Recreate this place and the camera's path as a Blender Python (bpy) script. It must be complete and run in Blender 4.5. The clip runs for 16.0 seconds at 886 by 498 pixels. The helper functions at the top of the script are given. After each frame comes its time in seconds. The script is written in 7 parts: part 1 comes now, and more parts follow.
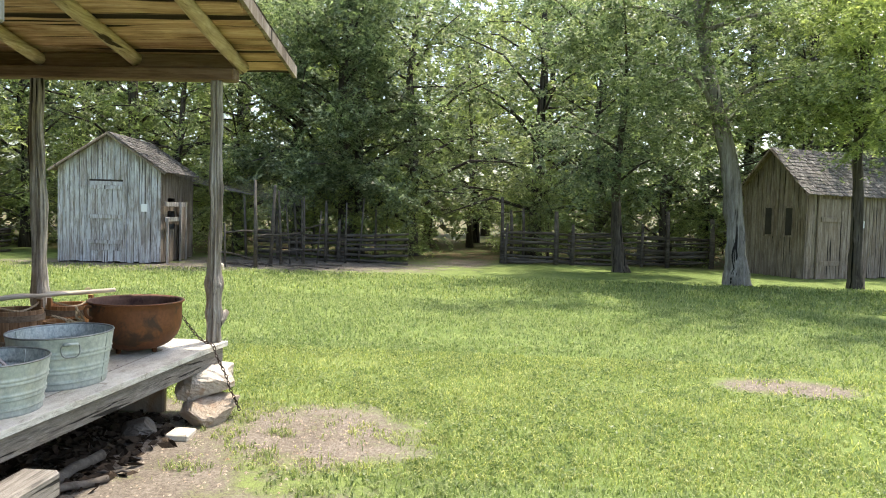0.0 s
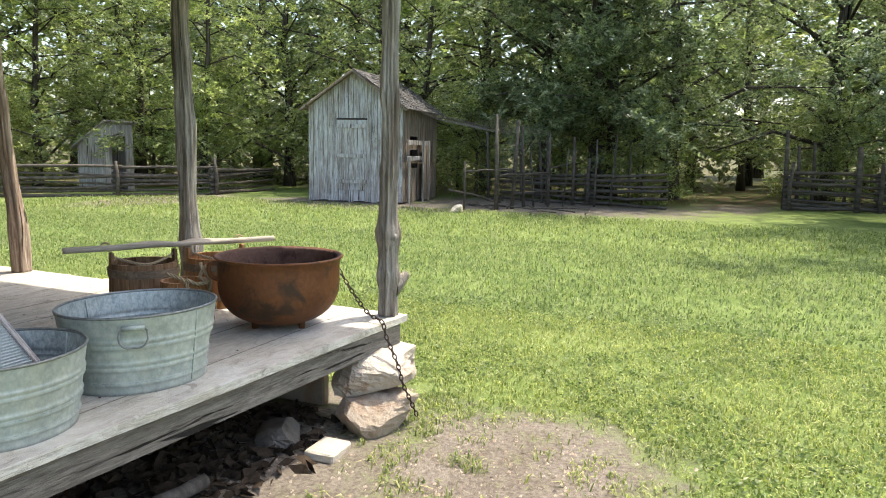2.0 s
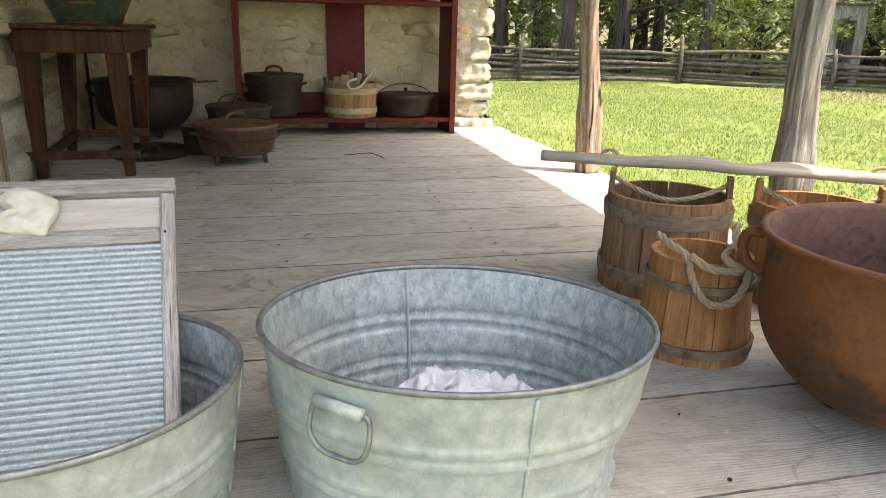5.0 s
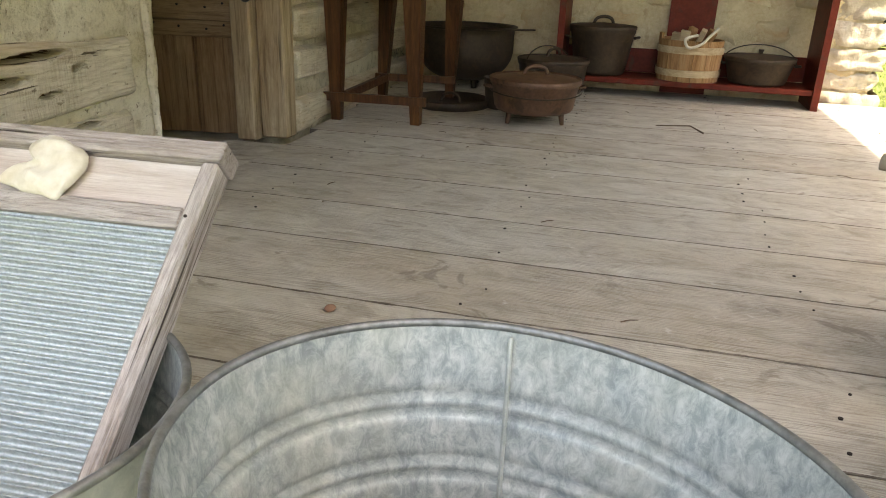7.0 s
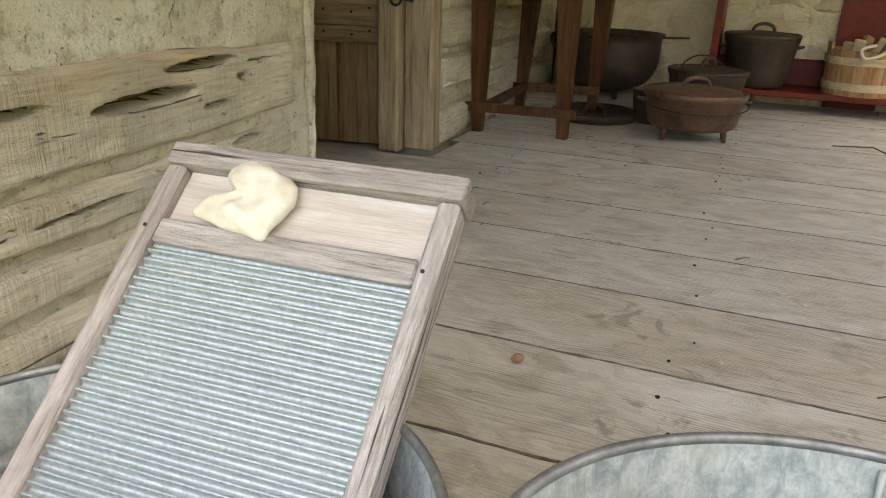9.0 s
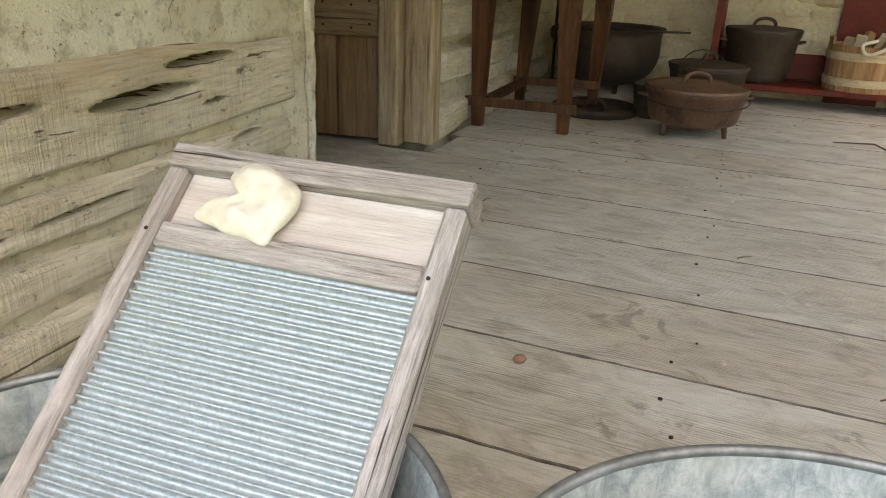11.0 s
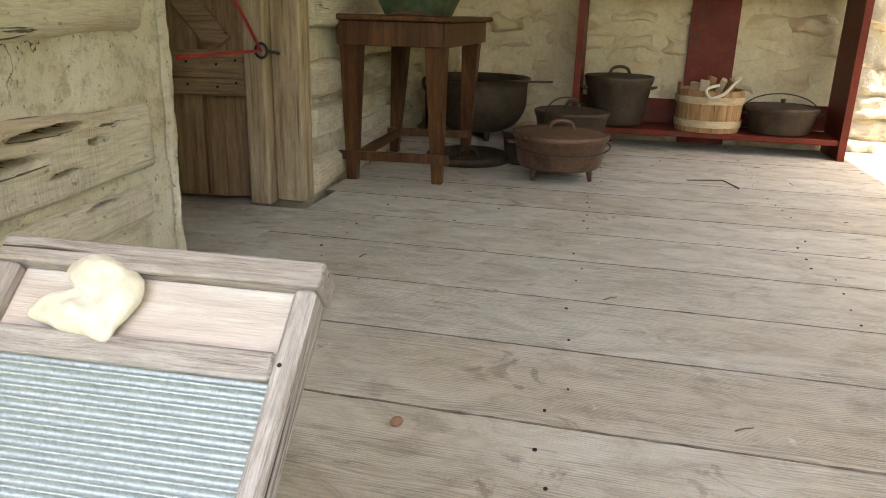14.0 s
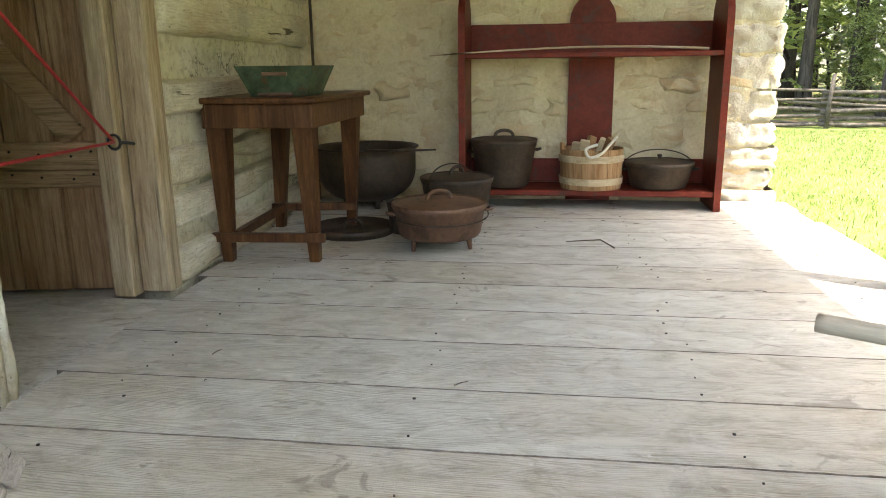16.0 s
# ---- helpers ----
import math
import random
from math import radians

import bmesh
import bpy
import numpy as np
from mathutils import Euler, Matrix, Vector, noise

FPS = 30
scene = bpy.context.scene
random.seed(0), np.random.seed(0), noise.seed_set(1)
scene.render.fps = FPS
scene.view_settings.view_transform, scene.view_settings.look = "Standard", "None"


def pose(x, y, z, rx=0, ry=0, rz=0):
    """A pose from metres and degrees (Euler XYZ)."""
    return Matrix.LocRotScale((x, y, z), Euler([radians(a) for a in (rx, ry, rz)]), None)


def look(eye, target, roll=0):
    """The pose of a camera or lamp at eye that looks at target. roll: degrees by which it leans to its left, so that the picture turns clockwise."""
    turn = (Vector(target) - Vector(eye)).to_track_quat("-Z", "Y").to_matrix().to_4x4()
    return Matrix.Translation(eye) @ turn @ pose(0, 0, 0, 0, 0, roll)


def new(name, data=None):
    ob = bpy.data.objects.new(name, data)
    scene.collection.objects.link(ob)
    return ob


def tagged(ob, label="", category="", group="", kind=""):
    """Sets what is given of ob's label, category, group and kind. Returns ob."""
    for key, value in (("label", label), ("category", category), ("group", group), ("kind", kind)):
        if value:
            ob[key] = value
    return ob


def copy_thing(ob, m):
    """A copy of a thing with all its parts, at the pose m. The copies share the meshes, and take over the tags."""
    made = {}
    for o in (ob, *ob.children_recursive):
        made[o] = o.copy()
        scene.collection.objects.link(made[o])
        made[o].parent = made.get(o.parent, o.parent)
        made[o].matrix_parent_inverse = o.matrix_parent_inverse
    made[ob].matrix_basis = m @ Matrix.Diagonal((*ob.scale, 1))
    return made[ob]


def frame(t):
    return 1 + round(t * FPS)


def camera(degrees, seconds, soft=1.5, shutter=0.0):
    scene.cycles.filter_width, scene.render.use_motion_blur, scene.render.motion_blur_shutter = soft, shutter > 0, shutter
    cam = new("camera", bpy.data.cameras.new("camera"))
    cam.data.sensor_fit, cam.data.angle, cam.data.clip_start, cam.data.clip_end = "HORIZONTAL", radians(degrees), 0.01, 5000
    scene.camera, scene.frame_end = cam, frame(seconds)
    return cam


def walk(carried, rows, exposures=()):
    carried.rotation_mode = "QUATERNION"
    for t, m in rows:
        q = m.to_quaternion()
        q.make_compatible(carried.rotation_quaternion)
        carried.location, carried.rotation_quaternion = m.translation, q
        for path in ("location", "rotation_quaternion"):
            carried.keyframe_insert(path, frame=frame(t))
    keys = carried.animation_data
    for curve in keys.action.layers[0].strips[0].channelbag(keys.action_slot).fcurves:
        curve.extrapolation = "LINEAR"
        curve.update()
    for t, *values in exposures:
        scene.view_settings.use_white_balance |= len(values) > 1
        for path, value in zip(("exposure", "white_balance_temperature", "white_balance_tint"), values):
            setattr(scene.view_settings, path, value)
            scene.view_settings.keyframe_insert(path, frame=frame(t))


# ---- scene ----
cam = camera(62.3, 16.0, 1.0)
PATH = [
    (0, (-2.634, -1.864, 0.979), (-0.641, -1.733, 0.879), 1.6),
    (0.5, (-2.139, -1.876, 0.975), (-0.16, -1.613, 0.855), 1.2),
    (1, (-1.679, -1.808, 0.95), (0.275, -1.419, 0.771), 0.4),
    (1.5, (-1.226, -1.744, 0.938), (0.667, -1.137, 0.716), 1.3),
    (2, (-0.814, -1.615, 0.862), (1.006, -0.832, 0.59), 1.1),
    (2.5, (-0.405, -1.429, 0.855), (1.331, -0.492, 0.522), 0.2),
    (3, (-0.03, -1.239, 0.812), (1.598, -0.146, 0.421), -0.1),
    (3.5, (0.269, -1.019, 0.795), (1.757, 0.254, 0.388), -0.6),
    (4, (0.512, -0.812, 0.749), (1.656, 0.771, 0.318), -0.2),
    (4.5, (0.713, -0.645, 0.715), (1.514, 1.117, 0.211), 0.7),
    (5, (0.903, -0.512, 0.688), (1.37, 1.343, 0.103), 1.4),
    (5.2, (0.977, -0.47, 0.686), (1.317, 1.402, 0.072), 1.4),
    (7.3, (1.244, 0.037, 0.641), (0.701, 1.823, -0.078), 1.4),
    (7.5, (1.193, 0.067, 0.653), (0.606, 1.842, -0.059), 0.9),
    (8, (1.058, 0.107, 0.637), (0.397, 1.859, -0.066), 0.9),
    (8.5, (1.002, 0.12, 0.619), (0.301, 1.855, -0.086), 1.5),
    (10.8, (0.995, 0.117, 0.632), (0.287, 1.844, -0.086), 2.2),
    (11, (0.986, 0.129, 0.63), (0.288, 1.855, -0.101), 2.1),
    (11.5, (0.979, 0.138, 0.634), (0.31, 1.871, -0.106), 2.2),
    (12, (0.995, 0.129, 0.647), (0.365, 1.885, -0.074), 2.3),
    (12.5, (1.006, 0.135, 0.656), (0.423, 1.92, -0.031), 2.3),
    (13, (1.017, 0.139, 0.664), (0.484, 1.954, 0.013), 2.2),
    (13.5, (1.015, 0.142, 0.661), (0.536, 1.98, 0.035), 1.9),
    (14, (1.02, 0.147, 0.664), (0.587, 2.001, 0.053), 1.5),
    (14.5, (1.072, 0.155, 0.674), (0.681, 2.025, 0.083), 0.7),
    (15, (1.163, 0.183, 0.696), (0.811, 2.069, 0.133), 0.0),
    (15.5, (1.231, 0.208, 0.728), (0.915, 2.111, 0.201), -0.5),
    (16, (1.236, 0.236, 0.755), (0.962, 2.158, 0.275), -0.7),
]
EXPOSURES = [(0, 1.72, 6700, 10), (3.2, 1.6, 6700, 10), (4.2, 1.95, 7000, 11), (5.2, 2.35, 7700, 12), (7.3, 2.63, 8500, 13), (11, 2.75, 8300, 13), (13, 2.84, 8300, 14), (14.5, 2.93, 8200, 13), (16, 3.1, 7200, 9)]
walk(cam, [(t, look(eye, target, roll)) for t, eye, target, roll in PATH], EXPOSURES)

# ---- world ----
SUN_DIR = Vector((0.34, -0.195, 1.0)).normalized()
world = bpy.data.worlds.new("sky")
scene.world = world
world.use_nodes = True
wn = world.node_tree.nodes
sky = wn.new("ShaderNodeTexSky")
sky.sky_type = "NISHITA"
sky.sun_disc = False
sky.sun_elevation = math.asin(SUN_DIR.z)
sky.sun_rotation = math.atan2(SUN_DIR.x, SUN_DIR.y)
sky.air_density, sky.dust_density, sky.ozone_density = 1.0, 3.0, 1.0
wn["Background"].inputs["Strength"].default_value = 0.15
world.node_tree.links.new(sky.outputs[0], wn["Background"].inputs[0])
sun_data = bpy.data.lights.new("sun", "SUN")
sun_data.energy, sun_data.angle, sun_data.color = 2.6, radians(0.6), (1.0, 0.94, 0.84)
sun = new("sun", sun_data)
sun.matrix_world = look(SUN_DIR * 60, (0, 0, 0))

# ---- materials ----


class Nodes:
    """A small wrapper to write node graphs briefly."""

    def __init__(self, name):
        self.mat = bpy.data.materials.new(name)
        self.mat.use_nodes = True
        self.n, self.l = self.mat.node_tree.nodes, self.mat.node_tree.links
        self.bsdf = self.n["Principled BSDF"]
        self.coord = self.n.new("ShaderNodeTexCoord").outputs["Object"]

    def put(self, socket, value):
        if isinstance(value, bpy.types.NodeSocket):
            self.l.new(value, socket)
        else:
            socket.default_value = value

    def shifted(self):
        info = self.n.new("ShaderNodeObjectInfo")
        mul = self.n.new("ShaderNodeVectorMath")
        mul.operation = "MULTIPLY_ADD"
        self.l.new(info.outputs["Random"], mul.inputs[0])
        mul.inputs[1].default_value = (37.0, 53.0, 29.0)
        self.l.new(self.coord, mul.inputs[2])
        self.coord = mul.outputs[0]

    def noise(self, scale, detail=5, rough=0.6, stretch=(1, 1, 1), distort=0.0):
        m = self.n.new("ShaderNodeMapping")
        m.inputs["Scale"].default_value = stretch
        self.l.new(self.coord, m.inputs[0])
        t = self.n.new("ShaderNodeTexNoise")
        t.inputs["Scale"].default_value, t.inputs["Detail"].default_value = scale, detail
        t.inputs["Roughness"].default_value, t.inputs["Distortion"].default_value = rough, distort
        self.l.new(m.outputs[0], t.inputs["Vector"])
        return t.outputs["Fac"]

    def voronoi(self, scale, feature="F1"):
        t = self.n.new("ShaderNodeTexVoronoi")
        t.feature = feature
        t.inputs["Scale"].default_value = scale
        self.l.new(self.coord, t.inputs["Vector"])
        return t.outputs["Distance"]

    def ramp(self, fac, stops):
        r = self.n.new("ShaderNodeValToRGB")
        e = r.color_ramp.elements
        while len(e) < len(stops):
            e.new(0.5)
        for s, (p, c) in zip(e, stops):
            s.position, s.color = p, (*c, 1) if len(c) == 3 else c
        self.l.new(fac, r.inputs[0])
        return r.outputs[0]

    def grey(self, fac, a, b):
        r = self.n.new("ShaderNodeMapRange")
        r.inputs["From Min"].default_value, r.inputs["From Max"].default_value = a, b
        self.l.new(fac, r.inputs["Value"])
        return r.outputs[0]

    def mix(self, fac, a, b, kind="MIX"):
        m = self.n.new("ShaderNodeMix")
        m.data_type, m.blend_type = "RGBA", kind
        self.put(m.inputs[0], fac)
        for s, v in ((m.inputs[6], a), (m.inputs[7], b)):
            self.put(s, (*v, 1) if isinstance(v, tuple) and len(v) == 3 else v)
        return m.outputs[2]

    def math(self, op, a, b=0.0):
        m = self.n.new("ShaderNodeMath")
        m.operation = op
        self.put(m.inputs[0], a), self.put(m.inputs[1], b)
        return m.outputs[0]

    def bump(self, height, strength=0.3, dist=0.01):
        b = self.n.new("ShaderNodeBump")
        b.inputs["Strength"].default_value, b.inputs["Distance"].default_value = strength, dist
        self.l.new(height, b.inputs["Height"])
        self.l.new(b.outputs[0], self.bsdf.inputs["Normal"])

    def done(self, color, rough=0.8, metal=0.0, spec=0.4):
        self.put(self.bsdf.inputs["Base Color"], color if not isinstance(color, tuple) else (*color, 1))
        self.put(self.bsdf.inputs["Roughness"], rough)
        self.put(self.bsdf.inputs["Metallic"], metal)
        self.bsdf.inputs["Specular IOR Level"].default_value = spec
        return self.mat


def wood(name, dark, mid, light, axis=2, grain=60, crack=0.5, stain=(0.5, 0.45, 0.4), stain_amount=0.4, bump=0.5, rough=0.85, split=0.33):
    """Weathered wood with its grain along one axis of the object."""
    k = Nodes(name)
    k.shifted()
    st = [1.0, 1.0, 1.0]
    st[axis] = 0.05
    st2 = [1.0, 1.0, 1.0]
    st2[axis] = 0.22
    g = k.noise(grain, 8, 0.7, st, 0.6)
    fine = k.noise(grain * 4, 4, 0.7, st)
    col = k.ramp(g, [(0.31, dark), (0.48, mid), (0.68, light)])
    col = k.mix(k.grey(fine, 0.36, 0.62), k.mix(0.28, col, dark, "MULTIPLY"), col)
    st3 = [1.0, 1.0, 1.0]
    st3[axis] = 0.3
    mott = k.noise(grain * 0.3, 8, 0.75, st3, 0.8)
    col = k.mix(k.math("MULTIPLY", k.grey(mott, 0.52, 0.36), 0.5), col, k.mix(0.7, col, dark))
    col = k.mix(k.math("MULTIPLY", k.grey(mott, 0.54, 0.7), 0.5), col, light)
    big = k.noise(4, 5, 0.65, st2, 0.4)
    col = k.mix(k.math("MULTIPLY", k.grey(big, 0.42, 0.72), stain_amount), col, k.mix(1.0, col, stain, "MULTIPLY"))
    tone = k.noise(1.7, 2, 0.5)
    col = k.mix(k.grey(tone, 0.3, 0.7), k.mix(0.3, col, mid), col)
    cr = k.noise(grain * 0.55, 3, 0.5, [s if i != axis else 0.025 for i, s in enumerate(st)], 0.3)
    line = k.grey(cr, split, split - 0.05)
    col = k.mix(k.math("MULTIPLY", line, crack), col, tuple(c * 0.25 for c in dark))
    h = k.math("SUBTRACT", k.math("ADD", g, k.math("MULTIPLY", fine, 0.4)), k.math("MULTIPLY", line, 1.2 * crack))
    k.bump(h, bump, 0.006)
    return k.done(col, rough, 0, 0.25)


def plain(name, a, b, scale=12, rough=0.8, metal=0.0, bump=0.3, dist=0.004, spots=None, spec=0.4, scale2=60):
    k = Nodes(name)
    k.shifted()
    big, fine = k.noise(scale, 6, 0.65), k.noise(scale2, 5, 0.7)
    col = k.mix(k.grey(big, 0.3, 0.7), a, b)
    col = k.mix(k.grey(fine, 0.35, 0.8), col, k.mix(0.45, col, a, "MULTIPLY"))
    if spots:
        s = k.noise(scale * 1.7, 4, 0.6, (1, 1, 1), 0.8)
        col = k.mix(k.math("MULTIPLY", k.grey(s, 0.55, 0.66), 0.8), col, spots)
    k.bump(k.math("ADD", big, k.math("MULTIPLY", fine, 0.5)), bump, dist)
    return k.done(col, rough, metal, spec)


def leafy(name, a, b, c):
    k = Nodes(name)
    g = k.n.new("ShaderNodeNewGeometry")
    info = k.n.new("ShaderNodeObjectInfo")
    col = k.ramp(g.outputs["Random Per Island"], [(0.0, a), (0.5, b), (1.0, c)])
    tone = k.ramp(info.outputs["Random"], [(0.0, (0.75, 0.8, 0.8)), (1.0, (1.15, 1.1, 0.9))])
    col = k.mix(1.0, col, tone, "MULTIPLY")
    k.put(k.bsdf.inputs["Base Color"], col)
    k.bsdf.inputs["Roughness"].default_value = 0.42
    k.bsdf.inputs["Specular IOR Level"].default_value = 0.5
    tr = k.n.new("ShaderNodeBsdfTranslucent")
    k.put(tr.inputs["Color"], k.mix(1.0, col, (1.25, 1.36, 0.9), "MULTIPLY"))
    mx = k.n.new("ShaderNodeMixShader")
    mx.inputs[0].default_value = 0.48
    k.l.new(k.bsdf.outputs[0], mx.inputs[1]), k.l.new(tr.outputs[0], mx.inputs[2])
    k.l.new(mx.outputs[0], k.n["Material Output"].inputs[0])
    return k.mat


def ground_material():
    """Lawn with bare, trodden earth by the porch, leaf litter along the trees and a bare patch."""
    k = Nodes("lawn_and_earth")
    big, mid, fine = k.noise(0.35, 4, 0.6), k.noise(3.0, 6, 0.65), k.noise(45, 6, 0.75)
    lawn = k.ramp(mid, [(0.3, (0.09, 0.135, 0.037)), (0.5, (0.163, 0.218, 0.062)), (0.72, (0.235, 0.282, 0.096))])
    lawn = k.mix(k.grey(fine, 0.3, 0.75), k.mix(0.6, lawn, (0.4, 0.45, 0.35), "MULTIPLY"), lawn)
    lawn = k.mix(k.math("MULTIPLY", k.grey(big, 0.45, 0.7), 0.35), lawn, (0.2, 0.235, 0.08))
    earth = k.ramp(fine, [(0.3, (0.085, 0.068, 0.05)), (0.5, (0.185, 0.158, 0.127)), (0.75, (0.34, 0.3, 0.25))])
    earth = k.mix(k.grey(mid, 0.4, 0.7), earth, k.mix(0.6, earth, (0.55, 0.5, 0.45), "MULTIPLY"))
    sep = k.n.new("ShaderNodeSeparateXYZ")
    k.l.new(k.coord, sep.inputs[0])
    x, y = sep.outputs[0], sep.outputs[1]

    def blob(cx, cy, rx, ry):
        a = k.math("POWER", k.math("DIVIDE", k.math("SUBTRACT", x, cx), rx), 2.0)
        b = k.math("POWER", k.math("DIVIDE", k.math("SUBTRACT", y, cy), ry), 2.0)
        d = k.math("ADD", k.math("ADD", a, b), k.math("ADD", k.math("MULTIPLY", k.math("SUBTRACT", mid, 0.5), 3.2), k.math("MULTIPLY", k.math("SUBTRACT", fine, 0.5), 2.6)))
        return k.grey(d, 1.4, 0.5)

    m = blob(0.6, 0.3, 2.1, 1.0)
    for c in ((2.0, -0.75, 0.75, 0.65), (0.9, 2.4, 1.8, 3.2), (4.0, -4.55, 0.36, 0.62), (15.3, 7.4, 1.4, 3.4), (17.6, 3.4, 2.6, 4.0), (20.5, -1.0, 2.6, 1.0), (13.3, 12.3, 2.6, 1.0)):
        m = k.math("MAXIMUM", m, blob(*c))
    far = k.grey(k.math("ADD", x, k.math("MULTIPLY", big, 3.0)), 21.0, 23.5)
    side = k.grey(k.math("ADD", k.math("ADD", y, k.math("MULTIPLY", x, 0.12)), k.math("MULTIPLY", big, 3.0)), 18.6, 20.5)
    litter = k.ramp(fine, [(0.3, (0.05, 0.035, 0.02)), (0.5, (0.12, 0.085, 0.05)), (0.75, (0.2, 0.15, 0.09))])
    litter = k.mix(k.grey(mid, 0.45, 0.6), litter, (0.06, 0.1, 0.025))
    col = k.mix(m, lawn, earth)
    col = k.mix(k.math("MAXIMUM", far, side), col, litter)
    k.bump(k.math("ADD", mid, fine), 0.6, 0.03)
    return k.done(col, 0.95, 0, 0.15)


def deck_material():
    """Foot-worn grey boards: fine dark grain lines, brown stains, scuffs and small dark spots."""
    k = Nodes("deck_planks")
    k.shifted()
    info = k.n.new("ShaderNodeObjectInfo")
    g1 = k.noise(230, 6, 0.75, (0.03, 1, 1), 0.5)
    g2 = k.noise(120, 5, 0.7, (0.05, 1, 1), 0.4)
    mott = k.noise(13, 9, 0.72, (0.55, 1, 1), 0.9)
    patch = k.grey(k.noise(4.5, 7, 0.68, (0.4, 1, 1), 0.8), 0.42, 0.62)
    sep = k.n.new("ShaderNodeSeparateXYZ")
    k.l.new(k.coord, sep.inputs[0])
    sway = k.math("ADD", k.math("MULTIPLY", k.noise(5, 3, 0.5, (0.2, 1, 1), 0.6), 130.0), k.math("MULTIPLY", g1, 9.0))
    figure = k.math("SINE", k.math("ADD", k.math("MULTIPLY", sep.outputs[1], 900.0), sway))
    wide = k.noise(1.9, 5, 0.65, (0.6, 1, 1), 0.5)
    col = k.ramp(mott, [(0.3, (0.38, 0.35, 0.295)), (0.5, (0.57, 0.555, 0.495)), (0.7, (0.69, 0.68, 0.63))])
    lines = k.grey(g1, 0.47, 0.39)
    col = k.mix(k.math("MULTIPLY", lines, k.math("ADD", k.math("MULTIPLY", patch, 0.38), 0.17)), col, (0.17, 0.14, 0.105))
    col = k.mix(k.math("MULTIPLY", k.grey(g1, 0.55, 0.72), 0.4), col, (0.72, 0.7, 0.65))
    col = k.mix(k.math("MULTIPLY", k.math("MULTIPLY", k.grey(figure, 0.1, 0.9), patch), 0.42), col, (0.2, 0.17, 0.13))
    tone = k.ramp(info.outputs["Random"], [(0.0, (0.95, 0.92, 0.89)), (0.5, (1.0, 0.985, 0.96)), (1.0, (1.05, 1.045, 1.04))])
    col = k.mix(1.0, col, tone, "MULTIPLY")
    col = k.mix(k.math("MULTIPLY", k.grey(wide, 0.45, 0.66), 0.55), col, k.mix(1.0, col, (0.84, 0.765, 0.65), "MULTIPLY"))
    dash = k.grey(g2, 0.35, 0.31)
    col = k.mix(k.math("MULTIPLY", dash, 0.6), col, (0.11, 0.088, 0.065))
    blot = k.noise(8, 5, 0.65, (0.7, 1, 1), 0.9)
    col = k.mix(k.math("MULTIPLY", k.grey(blot, 0.61, 0.67), 0.6), col, (0.21, 0.17, 0.13))
    pale = k.noise(24, 4, 0.6)
    col = k.mix(k.math("MULTIPLY", k.grey(pale, 0.66, 0.74), 0.55), col, (0.76, 0.74, 0.7))
    k.bump(k.math("SUBTRACT", k.math("ADD", g1, k.math("ADD", k.math("MULTIPLY", mott, 0.6), k.math("MULTIPLY", figure, -0.14))), dash), 0.65, 0.006)
    return k.done(col, 0.72, 0, 0.3)


m_deck = deck_material()
m_rim = wood("rim_wood", (0.07, 0.062, 0.054), (0.21, 0.19, 0.165), (0.36, 0.335, 0.3), 0, 70, 1.0, (0.55, 0.52, 0.48), 0.7, 0.9, split=0.38)
m_post = wood("post_wood", (0.06, 0.048, 0.038), (0.31, 0.28, 0.24), (0.6, 0.56, 0.5), 2, 52, 1.0, (0.45, 0.33, 0.25), 0.9, 1.0, split=0.385)
m_post_red = wood("post_wood_reddish", (0.09, 0.052, 0.034), (0.42, 0.31, 0.23), (0.66, 0.56, 0.46), 2, 52, 1.0, (0.55, 0.33, 0.23), 0.9, 1.0, split=0.375)
m_pole = wood("peeled_pole", (0.16, 0.1, 0.055), (0.56, 0.44, 0.31), (0.76, 0.65, 0.5), 0, 30, 1.0, (0.5, 0.37, 0.27), 0.8, 0.9, split=0.37)
m_sheath = wood("sheathing", (0.07, 0.032, 0.016), (0.56, 0.36, 0.225), (0.86, 0.68, 0.5), 1, 24, 1.0, (0.36, 0.21, 0.13), 0.9, 1.0, split=0.42)
m_beam = wood("beam_wood", (0.08, 0.05, 0.032), (0.19, 0.12, 0.08), (0.3, 0.215, 0.15), 1, 30, 0.8)


